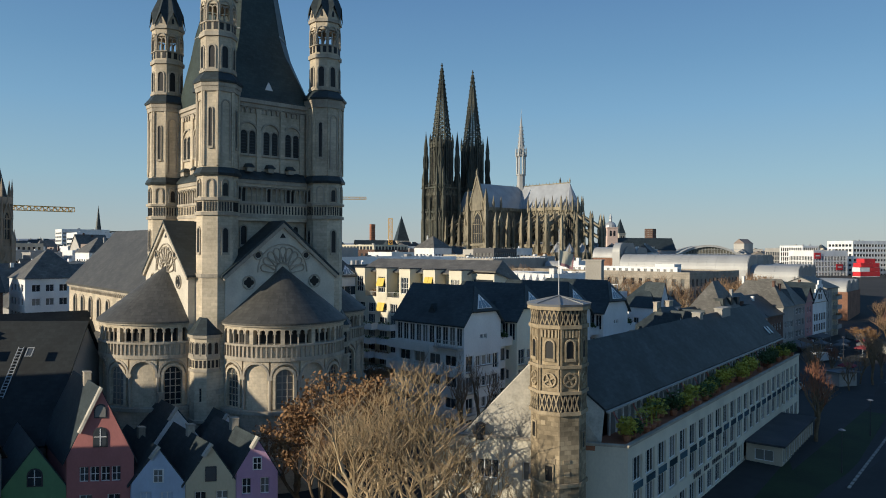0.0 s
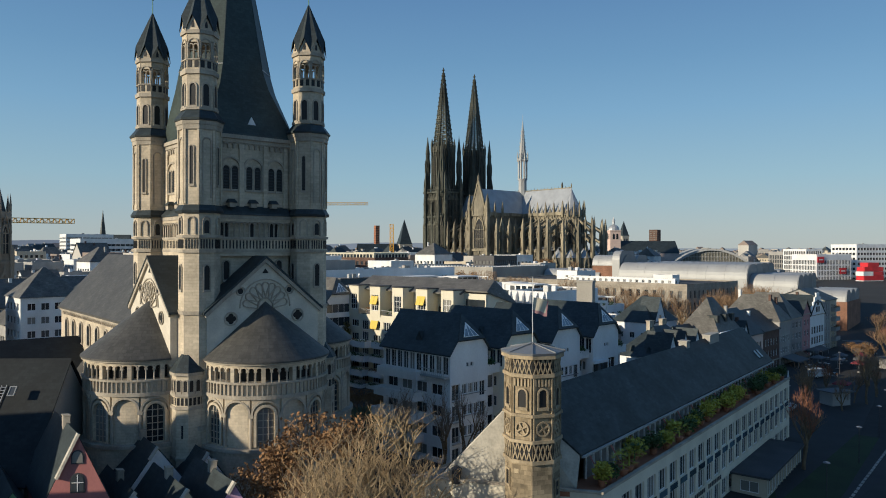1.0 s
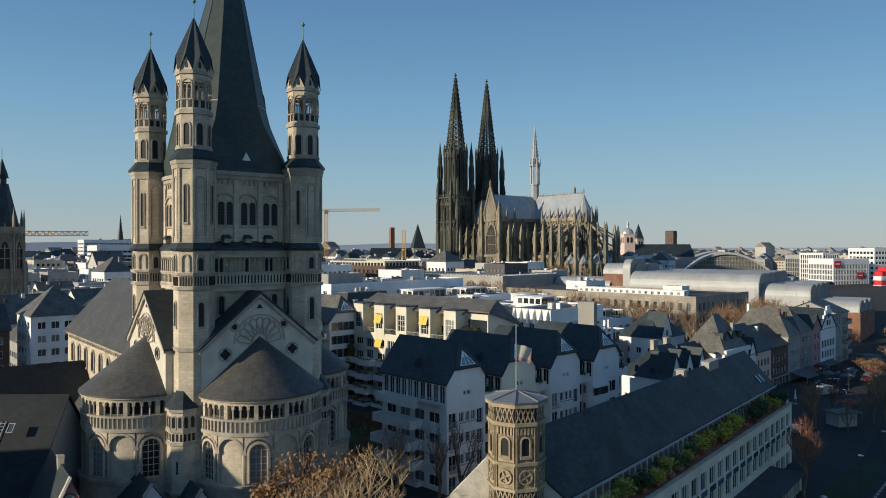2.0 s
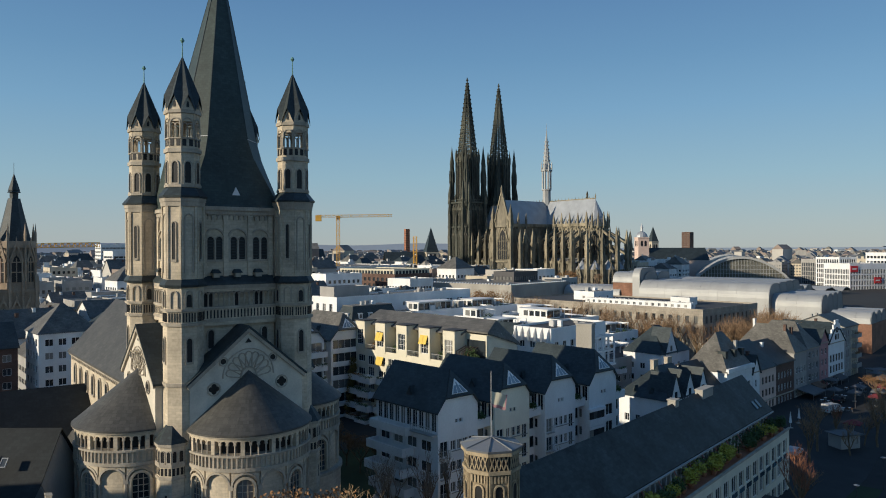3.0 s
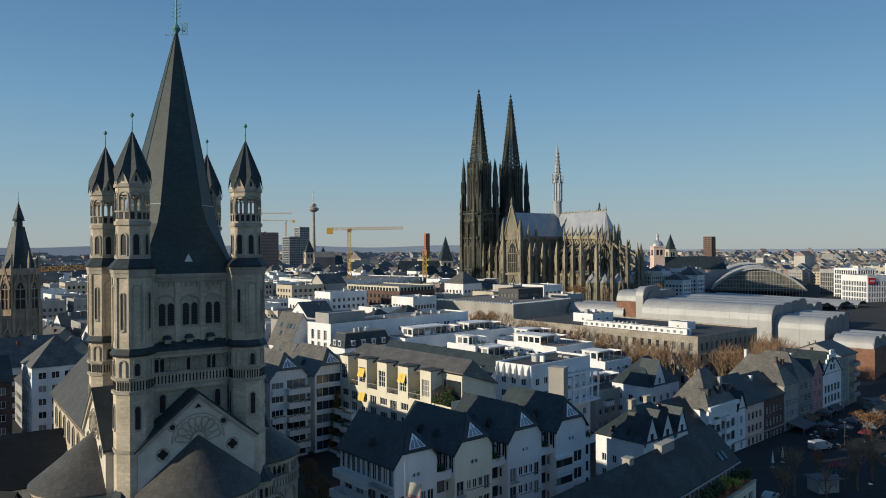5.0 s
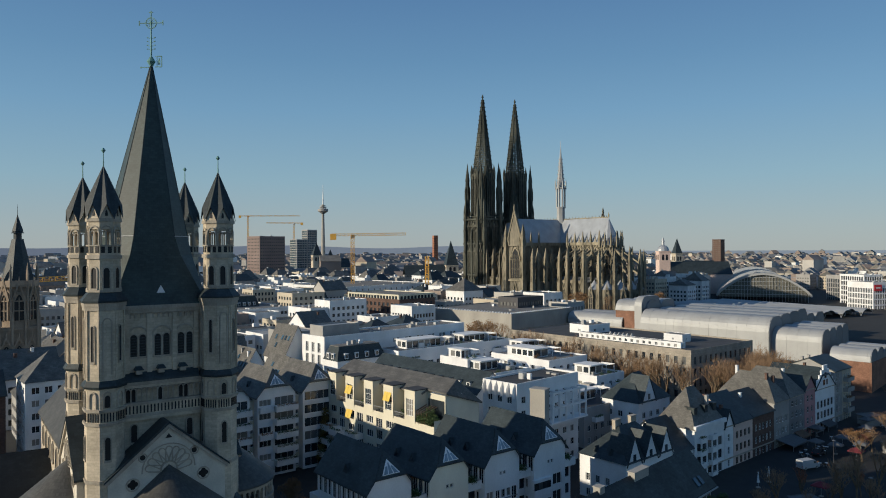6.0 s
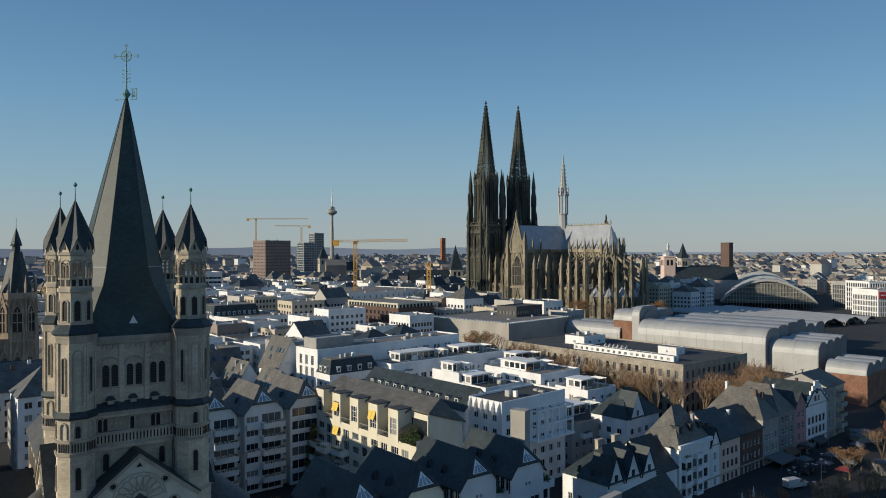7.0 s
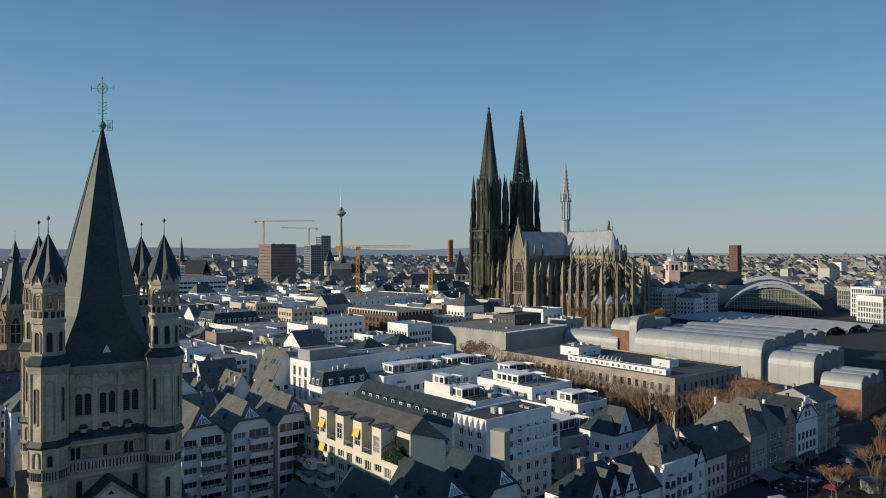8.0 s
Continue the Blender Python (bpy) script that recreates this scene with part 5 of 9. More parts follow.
random.seed(5)
for k in range(4):
    m = pose(2.9 + 7.85 * k, 96.9 + 7.1 * k, 2.0, 0, 0, 45)
    H, rise, W = 15.6, 4.75, 7.6
    wins = []
    for f in range(4):
        z = 0.9 + 2.9 * f
        if k == 3:
            wins += [(0.5, z, 3.0, 1.2), (4.5, z - 0.2, 2.2, 1.9)]
        else:
            wins += [(0.4, z - 0.7, 1.5, 2.2), (2.35, z, 1.0, 1.4), (3.6, z, 0.9, 1.4), (4.75, z, 0.9, 1.4), (5.9, z - 0.7, 1.2, 2.15)]
    wins += [(3.2, 13.3, 0.6, 0.6), (4.0, 13.3, 0.6, 0.6)]
    lw = [(0.3 + i * 1.35, 12.4, 1.15, 2.5) for i in range(10)] + [(1.0 + i * 3.1, 0.8 + 2.9 * f, 2.2, 1.5) for f in range(4) for i in range(4)]
    th = block("terraced_apartment_house", m, W, 14, H, ("white rendered apartment house with half-hipped slate roof and terrace" if k != 1 else "cream rendered apartment house with half-hipped slate roof"), "house", (WHITE, CREAM_PALE, WHITE, WHITE)[k], SLATE, "y", rise, {"f": wins, "l": lw}, group="white apartment row", hip=0.64, bars=(2, 1), over=0.45)
    half_hip_window(th, W, H, rise, 0.64, 0.45)
    for y in ((7.0,) if k == 0 else (5.5, 9.5)):
        side_dormer(th, 0.7, y, H + 0.7 * rise / (W / 2) - 0.1, rise / (W / 2))
    side = pose(0, 14, 0, 0, 0, -90)
    if k == 0:
        for f in range(5):
            balcony(th, side @ pose(0.4, 0, -0.1 + 2.9 * f), 8.5, (1.0, 1.8, 2.6, 2.2, 1.6)[f], 1.0, WHITE_OLD, 0.6)
        g = Geo(side)
        for i in range(12):
            g.box(9.2 + i * 0.4, 9.24 + i * 0.4, -0.9, -0.86, 12.2, 13.1)
        g.box(9.0, 13.8, -0.92, -0.84, 13.1, 13.18), g.box(9.0, 13.8, -0.95, 0, 12.0, 12.2)
        part("terrace_railing", g, STEEL, th)
    for f in range(4):
        g = Geo()
        if k == 3:
            # square bay on the corner with a band of panes
            g.box(-0.6, 3.7, -0.7, 0.02, -0.3 + 2.9 * f, 0.85 + 2.9 * f), g.box(-0.6, 3.7, -0.7, 0.02, 2.1 + 2.9 * f, 2.55 + 2.9 * f), g.box(3.4, 3.7, -0.66, 0.02, 0.85 + 2.9 * f, 2.1 + 2.9 * f)
            bay = part("bay", g, WHITE, th)
            for i in range(4):
                g = Geo()
                g.box(-0.5 + i * 0.98, 0.42 + i * 0.98, -0.6, -0.5, 0.87 + 2.9 * f, 2.08 + 2.9 * f)
                part("pane", g, GLASS, bay)
        else:
            for i in range(9):
                g.box(0.4 + i * 0.2, 0.43 + i * 0.2, -0.32, -0.29, 0.25 + 2.9 * f, 1.15 + 2.9 * f)
            g.box(0.35, 2.05, -0.34, -0.27, 1.15 + 2.9 * f, 1.21 + 2.9 * f), g.box(0.35, 2.1, -0.36, 0.0, 0.08 + 2.9 * f, 0.2 + 2.9 * f)
            part("french_balcony", g, STEEL, th)
            g = Geo()
            g.box(2.5, 7.1, -0.12, 0.02, 0.78 + 2.9 * f, 0.86 + 2.9 * f)
            part("window_sill", g, ZINC_DARK if f % 2 else CONCRETE, th)
    lk = block("linking_house", m @ pose(7.6, 1.6, 0), 3.2, 12.4, 12.3, "narrow white linking house with planted roof terrace", "house", WHITE, ROOF_FLAT_DARK, "flat", 0,
               {"f": [(0.35, 0.7 + 2.9 * f, 2.5, 1.75) for f in range(4)]}, group="white apartment row", bars=(2, 1), frame_mat=FRAME_DARK)
    balcony(lk, pose(0.1, 0, 11.9), 3.0, 1.3, 1.1, WHITE_OLD, 0.0)
    g = Geo()
    foliage(g, 1.3, -0.5, 12.5, 1.1, 1.3, 500, 0.3)
    part("terrace_shrub", g, LEAF_GREEN, lk)
    g = Geo()
    for i in range(4):
        g.box(0.2 + i * 0.9, 0.32 + i * 0.9, 2.0, 2.12, 12.3, 14.6)
    g.box(0.1, 3.1, 1.9, 2.2, 14.6, 14.8), g.box(0.1, 3.1, 2.3, 6.0, 14.55, 14.7)
    part("terrace_pergola", g, TIMBER, lk)

# ---- the sunlit terrace block ----
YB = pose(-19.5, 160.4, 2.0, 0, 0, -43)
yb = thing("terrace_block", YB, "cream white terrace block with long slate roof and yellow awnings", "apartment block")
W, H1 = 35.4, 15.4
FOOT.append((YB, 42, 13))
g, fr = Geo(), []
rects = []
for f in range(5):
    z = 0.7 + 2.95 * f
    for i in range(5):
        x = 0.5 + i * 7.1
        rects += [(x + 0.3, z, 2.4, 1.5), (x + 3.8, z - (0.5 if f == 4 else 0), 2.2, 2.0)]
rs = wall_with_holes(g, Matrix(), W + 2, H1, rects, z0=-2)
fr += [(pose(x, 0.16, z), w, h) for x, z, w, h in rs]
wall_with_holes(g, pose(W + 2, 0, 0, 0, 0, 90), 12, 16.5, [(2, 11, 1.2, 1.4), (2, 8, 1.2, 1.4)], z0=-2)
wall_with_holes(g, pose(0, 12, 0, 0, 0, -90), 12, 16, [], z0=-2)
wall_with_holes(g, pose(W + 2, 12, 0, 0, 0, 180), W + 2, 18, [], z0=-2)
g.box(0.1, W + 1.9, 3.0, 3.3, H1 - 0.2, 20.9)
g.frustum([(W + 1.7, y, z) for y, z in ((3.3, 16.4), (11.9, 16.4), (11.9, 18.3), (7.2, 21.2), (3.3, 21.0))], [(W + 1.95, y, z) for y, z in ((3.3, 16.4), (11.9, 16.4), (11.9, 18.2), (7.2, 20.9), (3.3, 20.8))])
part("wall", g, CREAM, yb)
for wm, w, h in fr:
    placed("window", window_mesh(w, h, FRAME_WHITE, GLASS, (3, 1)), wm, yb)
g = Geo()
g.box(0.1, W + 1.9, 0.1, 3.0, H1 - 0.3, H1 - 0.05)
part("terrace_floor", g, PAVING, yb)
for i in range(5):
    x = 0.0 + 7.1 * i
    b = Geo(pose(x, 0, 0))
    rs = wall_with_holes(b, pose(0, -0.12, 0), 3.3, 21.5, [(0.55, H1 + 0.9, 2.2, 3.4)], z0=H1 - 0.4)
    b.box(0, 0.2, -0.1, 4.2, H1 - 0.4, 21.5), b.box(3.1, 3.3, -0.1, 4.2, H1 - 0.4, 21.5), b.box(0.2, 3.1, 0.1, 4.2, 21.2, 21.45)
    bay = part("roof_bay", b, CREAM, yb)
    placed("window", window_mesh(2.2, 3.4, FRAME_WHITE, GLASS, (3, 3)), pose(x + 0.55, 0.06, H1 + 0.9), yb)
    g = Geo()
    g.box(x - 0.15, x + 3.45, -0.35, 3.5, 21.5, 21.68)
    part("bay_cap", g, ROOF_FLAT_DARK, yb)
    if i < 4:
        g = Geo()
        for j in range(10):
            g.box(x + 3.45 + j * 0.38, x + 3.49 + j * 0.38, 0.0, 0.05, H1, H1 + 1.0)
        g.box(x + 3.35, x + 7.05, -0.02, 0.07, H1 + 1.0, H1 + 1.08)
        part("terrace_railing", g, STEEL, yb)
        g = Geo()
        g.box(x + 3.6, x + 6.8, 2.9, 3.02, H1 + 0.1, H1 + 2.6)
        part("terrace_glazing", g, GLASS, yb)
        if i != 2:
            g = Geo()
            foliage(g, x + 5.0, 1.4, H1, 0.9, 1.4, 200, 0.3)
            part("terrace_shrub", g, LEAF_GREEN if i else LEAF_BROWN, yb)
    if i in (1, 3):
        for z in ((H1 + 2.3, 12.4) if i == 1 else (H1 + 2.9,)):
            for q in (0, 1):
                g = Geo()
                g.frustum([(x + 0.5 + 1.15 * q, -0.75, z), (x + 1.6 + 1.15 * q, -0.75, z), (x + 1.6 + 1.15 * q, -0.13, z + 1.7), (x + 0.5 + 1.15 * q, -0.13, z + 1.7)],
                          [(x + 0.5 + 1.15 * q, -0.80, z), (x + 1.6 + 1.15 * q, -0.80, z), (x + 1.6 + 1.15 * q, -0.18, z + 1.75), (x + 0.5 + 1.15 * q, -0.18, z + 1.75)])
                part("awning", g, YELLOW_BLIND, yb, "yellow awning")
r = Geo()
E1 = W + 2.3
for low in ([(-0.4, 1.6, 20.6), (32.0, 1.6, 20.6), (32.0, 7.2, 23.2), (-0.4, 7.2, 23.2)], [(32.0, 2.9, 21.2), (E1, 2.9, 21.2), (W + 0.6, 7.2, 23.2), (32.0, 7.2, 23.2)], [(-0.4, 12.6, 18.2), (E1, 12.6, 18.2), (W + 0.6, 7.2, 23.2), (-0.4, 7.2, 23.2)], [(E1, 2.9, 21.2), (E1, 12.6, 18.2), (W + 0.6, 7.2, 23.2)]):
    r.frustum(low, [(x, y, z + 0.3) for x, y, z in low])
r.box(-0.1, 0.1, 2, 11.8, 16, 20)
part("roof", r, SLATE_SUNLIT, yb, "long smooth slate roof")
g = Geo()
for j in range(5):
    g.bar((31.8 + j * 0.8, 0.2, H1 + 2.2), (31.8 + j * 0.8, 3.6, H1 + 3.3), 0.12)
    g.box(31.74 + j * 0.8, 31.86 + j * 0.8, 0.15, 0.27, H1 - 0.1, H1 + 2.2)
part("pergola", g, TIMBER, yb)
g = Geo()
foliage(g, 33.4, 0.8, H1 - 0.2, 1.6, 2.0, 700, 0.35), foliage(g, 36.0, 0.8, H1 - 0.3, 1.5, 2.4, 700, 0.35), foliage(g, 34.8, 1.2, H1, 1.3, 3.2, 600, 0.35)
part("terrace_greenery", g, LEAF_GREEN, yb)
g = Geo()
g.box(32.3, 37.0, 2.85, 2.99, H1 + 0.1, H1 + 4.4)
part("terrace_glazing", g, GLASS, yb)
for f in range(5):
    for i, d in ((0, 3.6), (1, 4.6), (2, 3.4)):
        if f < 4:
            balcony(yb, pose(0.6 + i * 4.6, 0, -0.1 + 2.95 * f), 4.0, d - 0.4 * f, 1.1, WHITE_OLD, 0.9)
g = Geo()
for f in range(9):
    foliage(g, 0.8 + random.uniform(-0.3, 0.6), -3.0 + 0.2 * f, 1.5 + f * 1.25, 0.9, 1.8, 260, 0.32)
part("hanging_creeper", g, LEAF_YELLOW_DULL, yb, "yellowing creeper")
# ---- balcony houses at its side ----
for k in range(3):
    m = pose(-24.2 - 7.7 * k, 155.6 - 7.5 * k, 2.0, 0, 0, 45)
    H = 17.8
    if k == 0:
        wins = [(0.5, 0.7 + 2.95 * f, 8.0, 2.0) for f in range(6)]
        bars, fm = (5, 1), FRAME_WHITE
    else:
        wins = [(0.4, 0.8 + 2.95 * f, 2.8, 1.4) for f in range(6)] + [(4.0, 0.6 + 2.95 * f, 4.6, 1.9) for f in range(6)]
        bars, fm = (3, 1), FRAME_WHITE
    th = block("balcony_house", m, 9.0, 14, H, ("white house with long dark window bands and half-hipped slate roof" if k == 0 else "white house with deep planted balconies and half-hipped slate roof"), "house", WHITE, SLATE_SUNLIT, "y", 5.2,
               {"f": wins}, frame_mat=fm, group="balcony houses", hip=0.62, bars=bars, over=0.45)
    half_hip_window(th, 9.0, H, 5.2, 0.62, 0.45)
    side_dormer(th, 0.8, 7.0, H + 0.8 * 5.2 / 4.5 - 0.1, 5.2 / 4.5)
    if k:
        for f in range(1, 6):
            balcony(th, pose(3.6, 0, -0.3 + 2.95 * f), 5.2, 1.9, 1.05, WHITE_OLD, 0.9)
            if f % 2:
                balcony(th, pose(0.2, 0, -0.3 + 2.95 * f), 3.2, 1.0, 1.0, WHITE_OLD, 0.6)
    if k == 0:
        continue
    lk = block("linking_house", m @ pose(9.0, 1.8, 0), 2.0, 12, 16.2, "narrow white linking house between balcony houses", "house", CREAM_GREY, ROOF_FLAT_DARK, "flat", 0, {"f": [(0.3, 0.8 + 2.9 * f, 1.4, 1.3) for f in range(5)]}, group="balcony houses")


def cross_gable(th, x, w, H, h, depth, wall, roof_mat=SLATE):
    """A pointed gable that rises from the front wall and runs back into the roof."""
    g = Geo()
    g.solid([(x - w / 2, -0.06, H), (x + w / 2, -0.06, H), (x, -0.06, H + h), (x - w / 2, 0.3, H), (x + w / 2, 0.3, H), (x, 0.3, H + h)], [(0, 1, 2), (3, 5, 4), (0, 3, 4, 1), (1, 4, 5, 2), (2, 5, 3, 0)])
    ob = part("front_gable", g, wall, th)
    g = Geo()
    for s in (-1, 1):
        low = [(x + s * (w / 2 + 0.2), -0.25, H - 0.3), (x, -0.25, H + h + 0.08), (x, depth, H + h + 0.08), (x + s * (w / 2 + 0.2), depth, H - 0.3)]
        g.frustum(low, [(a, b, c + 0.16) for a, b, c in low])
    part("gable_roof", g, roof_mat, ob)
    g = Geo()
    g.box(x - 0.45, x + 0.45, -0.12, 0.0, H + 0.5, H + 1.9)
    part("gable_window", g, GLASS, ob)


def mid(name, x, y, rz, W, D, top, label, category="house", wall=WHITE, roof_mat=ROOF_FLAT, roof="flat", rise=0, ww=1.4, wh=1.5, pitch=3.0, gap=1.3, base=2.0, **kw):
    """A block in the middle distance with rows of openings on the two sides that face the river and the south."""
    H = top - base
    fl = max(1, int((H - 0.6) / pitch))
    wins = {"f": grid_windows(W, fl, 1.0, pitch, ww, wh, gap=gap), "l": grid_windows(D, fl, 1.0, pitch, ww, wh, gap=gap)}
    return block(name, pose(x, y, base, 0, 0, rz), W, D, H, label, category, wall, roof_mat, roof, rise, wins, **kw)


def dress(th, W, D, H):
    """A set-back penthouse with glazing, a pergola, planters and balconies for a flat-roofed white house."""
    rd = random.Random(int(W * 31 + D * 7 + H * 13))
    x0, x1, y0, y1 = W * rd.uniform(0.08, 0.2), W * rd.uniform(0.5, 0.62), D * 0.34, D * 0.8
    g = Geo()
    g.box(x0, x1, y0, y1, H, H + 2.6)
    ph = part("penthouse", g, WHITE, th)
    g = Geo()
    g.box(x0 - 0.3, x1 + 0.3, y0 - 0.7, y1 + 0.2, H + 2.6, H + 2.85)
    part("roof_slab", g, WHITE_OLD, ph)
    k = max(2, int((x1 - x0) / 2.2))
    for i in range(k):
        a = x0 + (x1 - x0) * i / k
        g = Geo()
        g.box(a + 0.25, a + (x1 - x0) / k - 0.15, y0 - 0.05, y0 + 0.02, H + 0.3, H + 2.3)
        part("pane", g, GLASS, ph)
    for i in range(max(2, int((y1 - y0) / 2.4))):
        g = Geo()
        g.box(x0 - 0.05, x0 + 0.02, y0 + 0.5 + 2.3 * i, y0 + 2.2 + 2.3 * i, H + 0.6, H + 2.2)
        part("pane", g, GLASS, ph)
    g = Geo()
    for i in range(6):
        a = x1 + 0.6 + i * 0.8
        if a < W - 0.4:
            g.box(a, a + 0.1, y0 - 1.4, y0 + 3.0, H + 2.3, H + 2.45)
    for a in (x1 + 0.6, min(W - 0.5, x1 + 4.4)):
        for b in (y0 - 1.3, y0 + 2.8):
            g.box(a, a + 0.14, b, b + 0.14, H, H + 2.3)
    part("pergola", g, WHITE, th)
    g = Geo()
    for i in range(5):
        foliage(g, rd.uniform(0.8, W - 0.8), rd.choice((0.8, D * 0.3)), H + 0.1, 0.6, 1.3, 70, 0.25)
    part("planting", g, rd.choice((LEAF_GREEN, LEAF_BROWN)), th)
    g = Geo()
    a, b = W * 0.75, D * 0.6
    g.box(a, a + 2.2, b, b + 2.8, H, H + 2.2), g.drum(a - 1.2, b, 0.3, H, 0.3, H + 1.1, 8), g.drum(a - 1.2, b + 1.2, 0.22, H, 0.22, H + 1.5, 8)
    part("plant_room", g, GREYWALL, th)
    for i in range(2):
        balcony(th, pose(W * (0.12 + 0.42 * i), 0, H - 3.0), 3.2, 1.3, 1.0, WHITE, 0.7)


# ---- the white quarter behind ----
block("white_slab", pose(-33.8, 209, 2, 0, 0, 50), 60, 12, 22.8, "long flat-roofed white apartment block", "apartment block", WHITE, ROOF_FLAT, "flat", 0, {"f": [(27 + i * 5.2, 19.2, 1.2, 1.4) for i in range(6)] + [(28.6 + i * 5.2, 19.2, 1.2, 1.4) for i in range(6)], "l": [(2 + i * 3.2, 11 + 3.6 * f, 1.5, 3.0) for f in range(3) for i in range(3)]}, clutter=9, z0=-1)
pg = mid("pergola_house", 23.6, 152.9, 49.5, 22, 10, 22.0, "flat-roofed white house with concrete pergola", roof_mat=ROOF_FLAT_DARK, clutter=4, gap=1.6)
dress(mid("white_cube_house", 17.7, 196, 47, 14, 22, 16.8, "white cubic house with roof terrace", roof_mat=ROOF_FLAT_DARK, clutter=4, gap=2), 14, 22, 14.8)
dress(mid("white_cube_house", 9.5, 204, 47, 8, 12, 19.3, "white penthouse block over a cubic house", clutter=2, gap=2), 8, 12, 17.3)
dress(mid("white_cube_house", 33, 212, 47, 18, 24, 18, "stepped white house with flat gravel roof", clutter=4, gap=2), 18, 24, 16.0)
dress(mid("white_cube_house", 46, 204, 47, 13, 12, 15, "low white house with flat roof", clutter=3, gap=2), 13, 12, 13.0)
dress(mid("gallery_house", -12, 213, 47, 36, 12, 20.2, "white gallery house with a row of loggias", clutter=5, ww=2.2, wh=1.8, gap=1.2), 36, 12, 18.2)
dress(mid("white_cube_house", 8, 237, 47, 20, 14, 19.6, "white flat-roofed house at the corner", clutter=4, gap=2), 20, 14, 17.6)
dress(mid("white_cube_house", 27, 238, 47, 14, 12, 17.5, "white flat-roofed house beside the bare trees", clutter=3, gap=2), 14, 12, 15.5)
mid("slate_mansard_row", -18, 199, -43, 44, 10, 17, "row of slate mansard houses with small dormers", "house", WHITE_OLD, SLATE, "x", 4.5)
dress(mid("low_shop_block", 40, 178, 47, 26, 22, 11.5, "low block with dark flat roof", "shop building", GREYWALL, ROOF_FLAT_DARK, clutter=7), 26, 22, 9.5)
dorm = mid("dormer_house", 53.5, 180, 47, 14, 11, 13, "white house with steep dark dormer roof", "house", WHITE, SLATE, "hip", 6.5)
cross_gable(dorm, 4.5, 6.0, 11.0, 6.2, 5.0, WHITE)
inn = mid("gabled_inn", 44.1, 137.0, 46.8, 16.5, 11, 10.5, "low slate-roofed inn with three small gables", "house", WHITE, SLATE, "hip", 5.6, ww=1.0, base=1.5, clutter=0)
for x in (2.7, 8.2, 13.6):
    cross_gable(inn, x, 4.6, 8.6, 5.1, 5.2, WHITE, SLATE)
for x, y in ((5.6, 6.2), (11.0, 6.2)):
    g = Geo()
    g.box(x - 0.9, x + 0.9, y - 0.4, y + 0.4, 12.5, 15.6), g.box(x - 1.0, x + 1.0, y - 0.5, y + 0.5, 15.6, 15.75)
    part("chimney", g, STONE_TRIM, inn)
for y in (4.0, 7.6):
    g = Geo()
    g.solid([(0.5, y - 0.6, 9.6), (0.5, y + 0.6, 9.6), (0.5, y, 11.0), (2.2, y, 11.0)], [(0, 1, 2), (0, 2, 3), (1, 3, 2), (0, 3, 1)])
    part("dormer", g, SLATE, inn)
mid("stone_office", 75.1, 218.5, 45.5, 37, 76, 20.5, "long greyish stone office building with dark flat roof", "office building", STONE_OFFICE, ROOF_FLAT_DARK, ww=1.2, wh=2.2, pitch=3.4, gap=1.6, frame_mat=FRAME_DARK)
block("office_penthouse", pose(73.8, 226.0, 20.3, 0, 0, 45.5), 2.6, 40, 1.9, "long low white penthouse on the stone office roof", "penthouse", WHITE, ROOF_FLAT, "flat", 0, {"l": [(0.8 + i * 2.3, 0.45, 1.0, 1.0) for i in range(17)], "f": [(0.7, 0.45, 1.0, 1.0)]}, z0=0, parapet=0.12)
for i in range(12):
    th = thing("roof_vent", pose(61.5, 250.5, 20.45, 0, 0, 45.5) @ pose(2 + (i % 2) * 1.4, i * 0.9, 0), "pale metal vent duct on the office roof", "vent", "office vents")
    g = Geo()
    g.box(0, 1.1, 0, 0.5, 0, 0.9), g.drum(0.55, 0.25, 0.22, 0.9, 0.22, 1.3, 8)
    part("hood", g, STEEL, th)
mid("office_penthouse", 49.5, 262.0, 45.5, 12, 9, 23.6, "white plant room on the stone office roof", "penthouse", WHITE, ROOF_FLAT, ww=1.2, wh=0.9, gap=3, base=20.2, z0=0, parapet=0.15, clutter=3)
mid("office_penthouse", 77.5, 240.5, 45.5, 5, 7, 22.9, "small white plant room with flat roof", "penthouse", WHITE, ROOF_FLAT, ww=0.6, wh=0.6, gap=6, base=20.2, z0=0, parapet=0.15)
# ---- the riverside houses, one after another along the quay ----
QUAY = pose(60.5, 154.5, 1.3, 0, 0, 46.8)


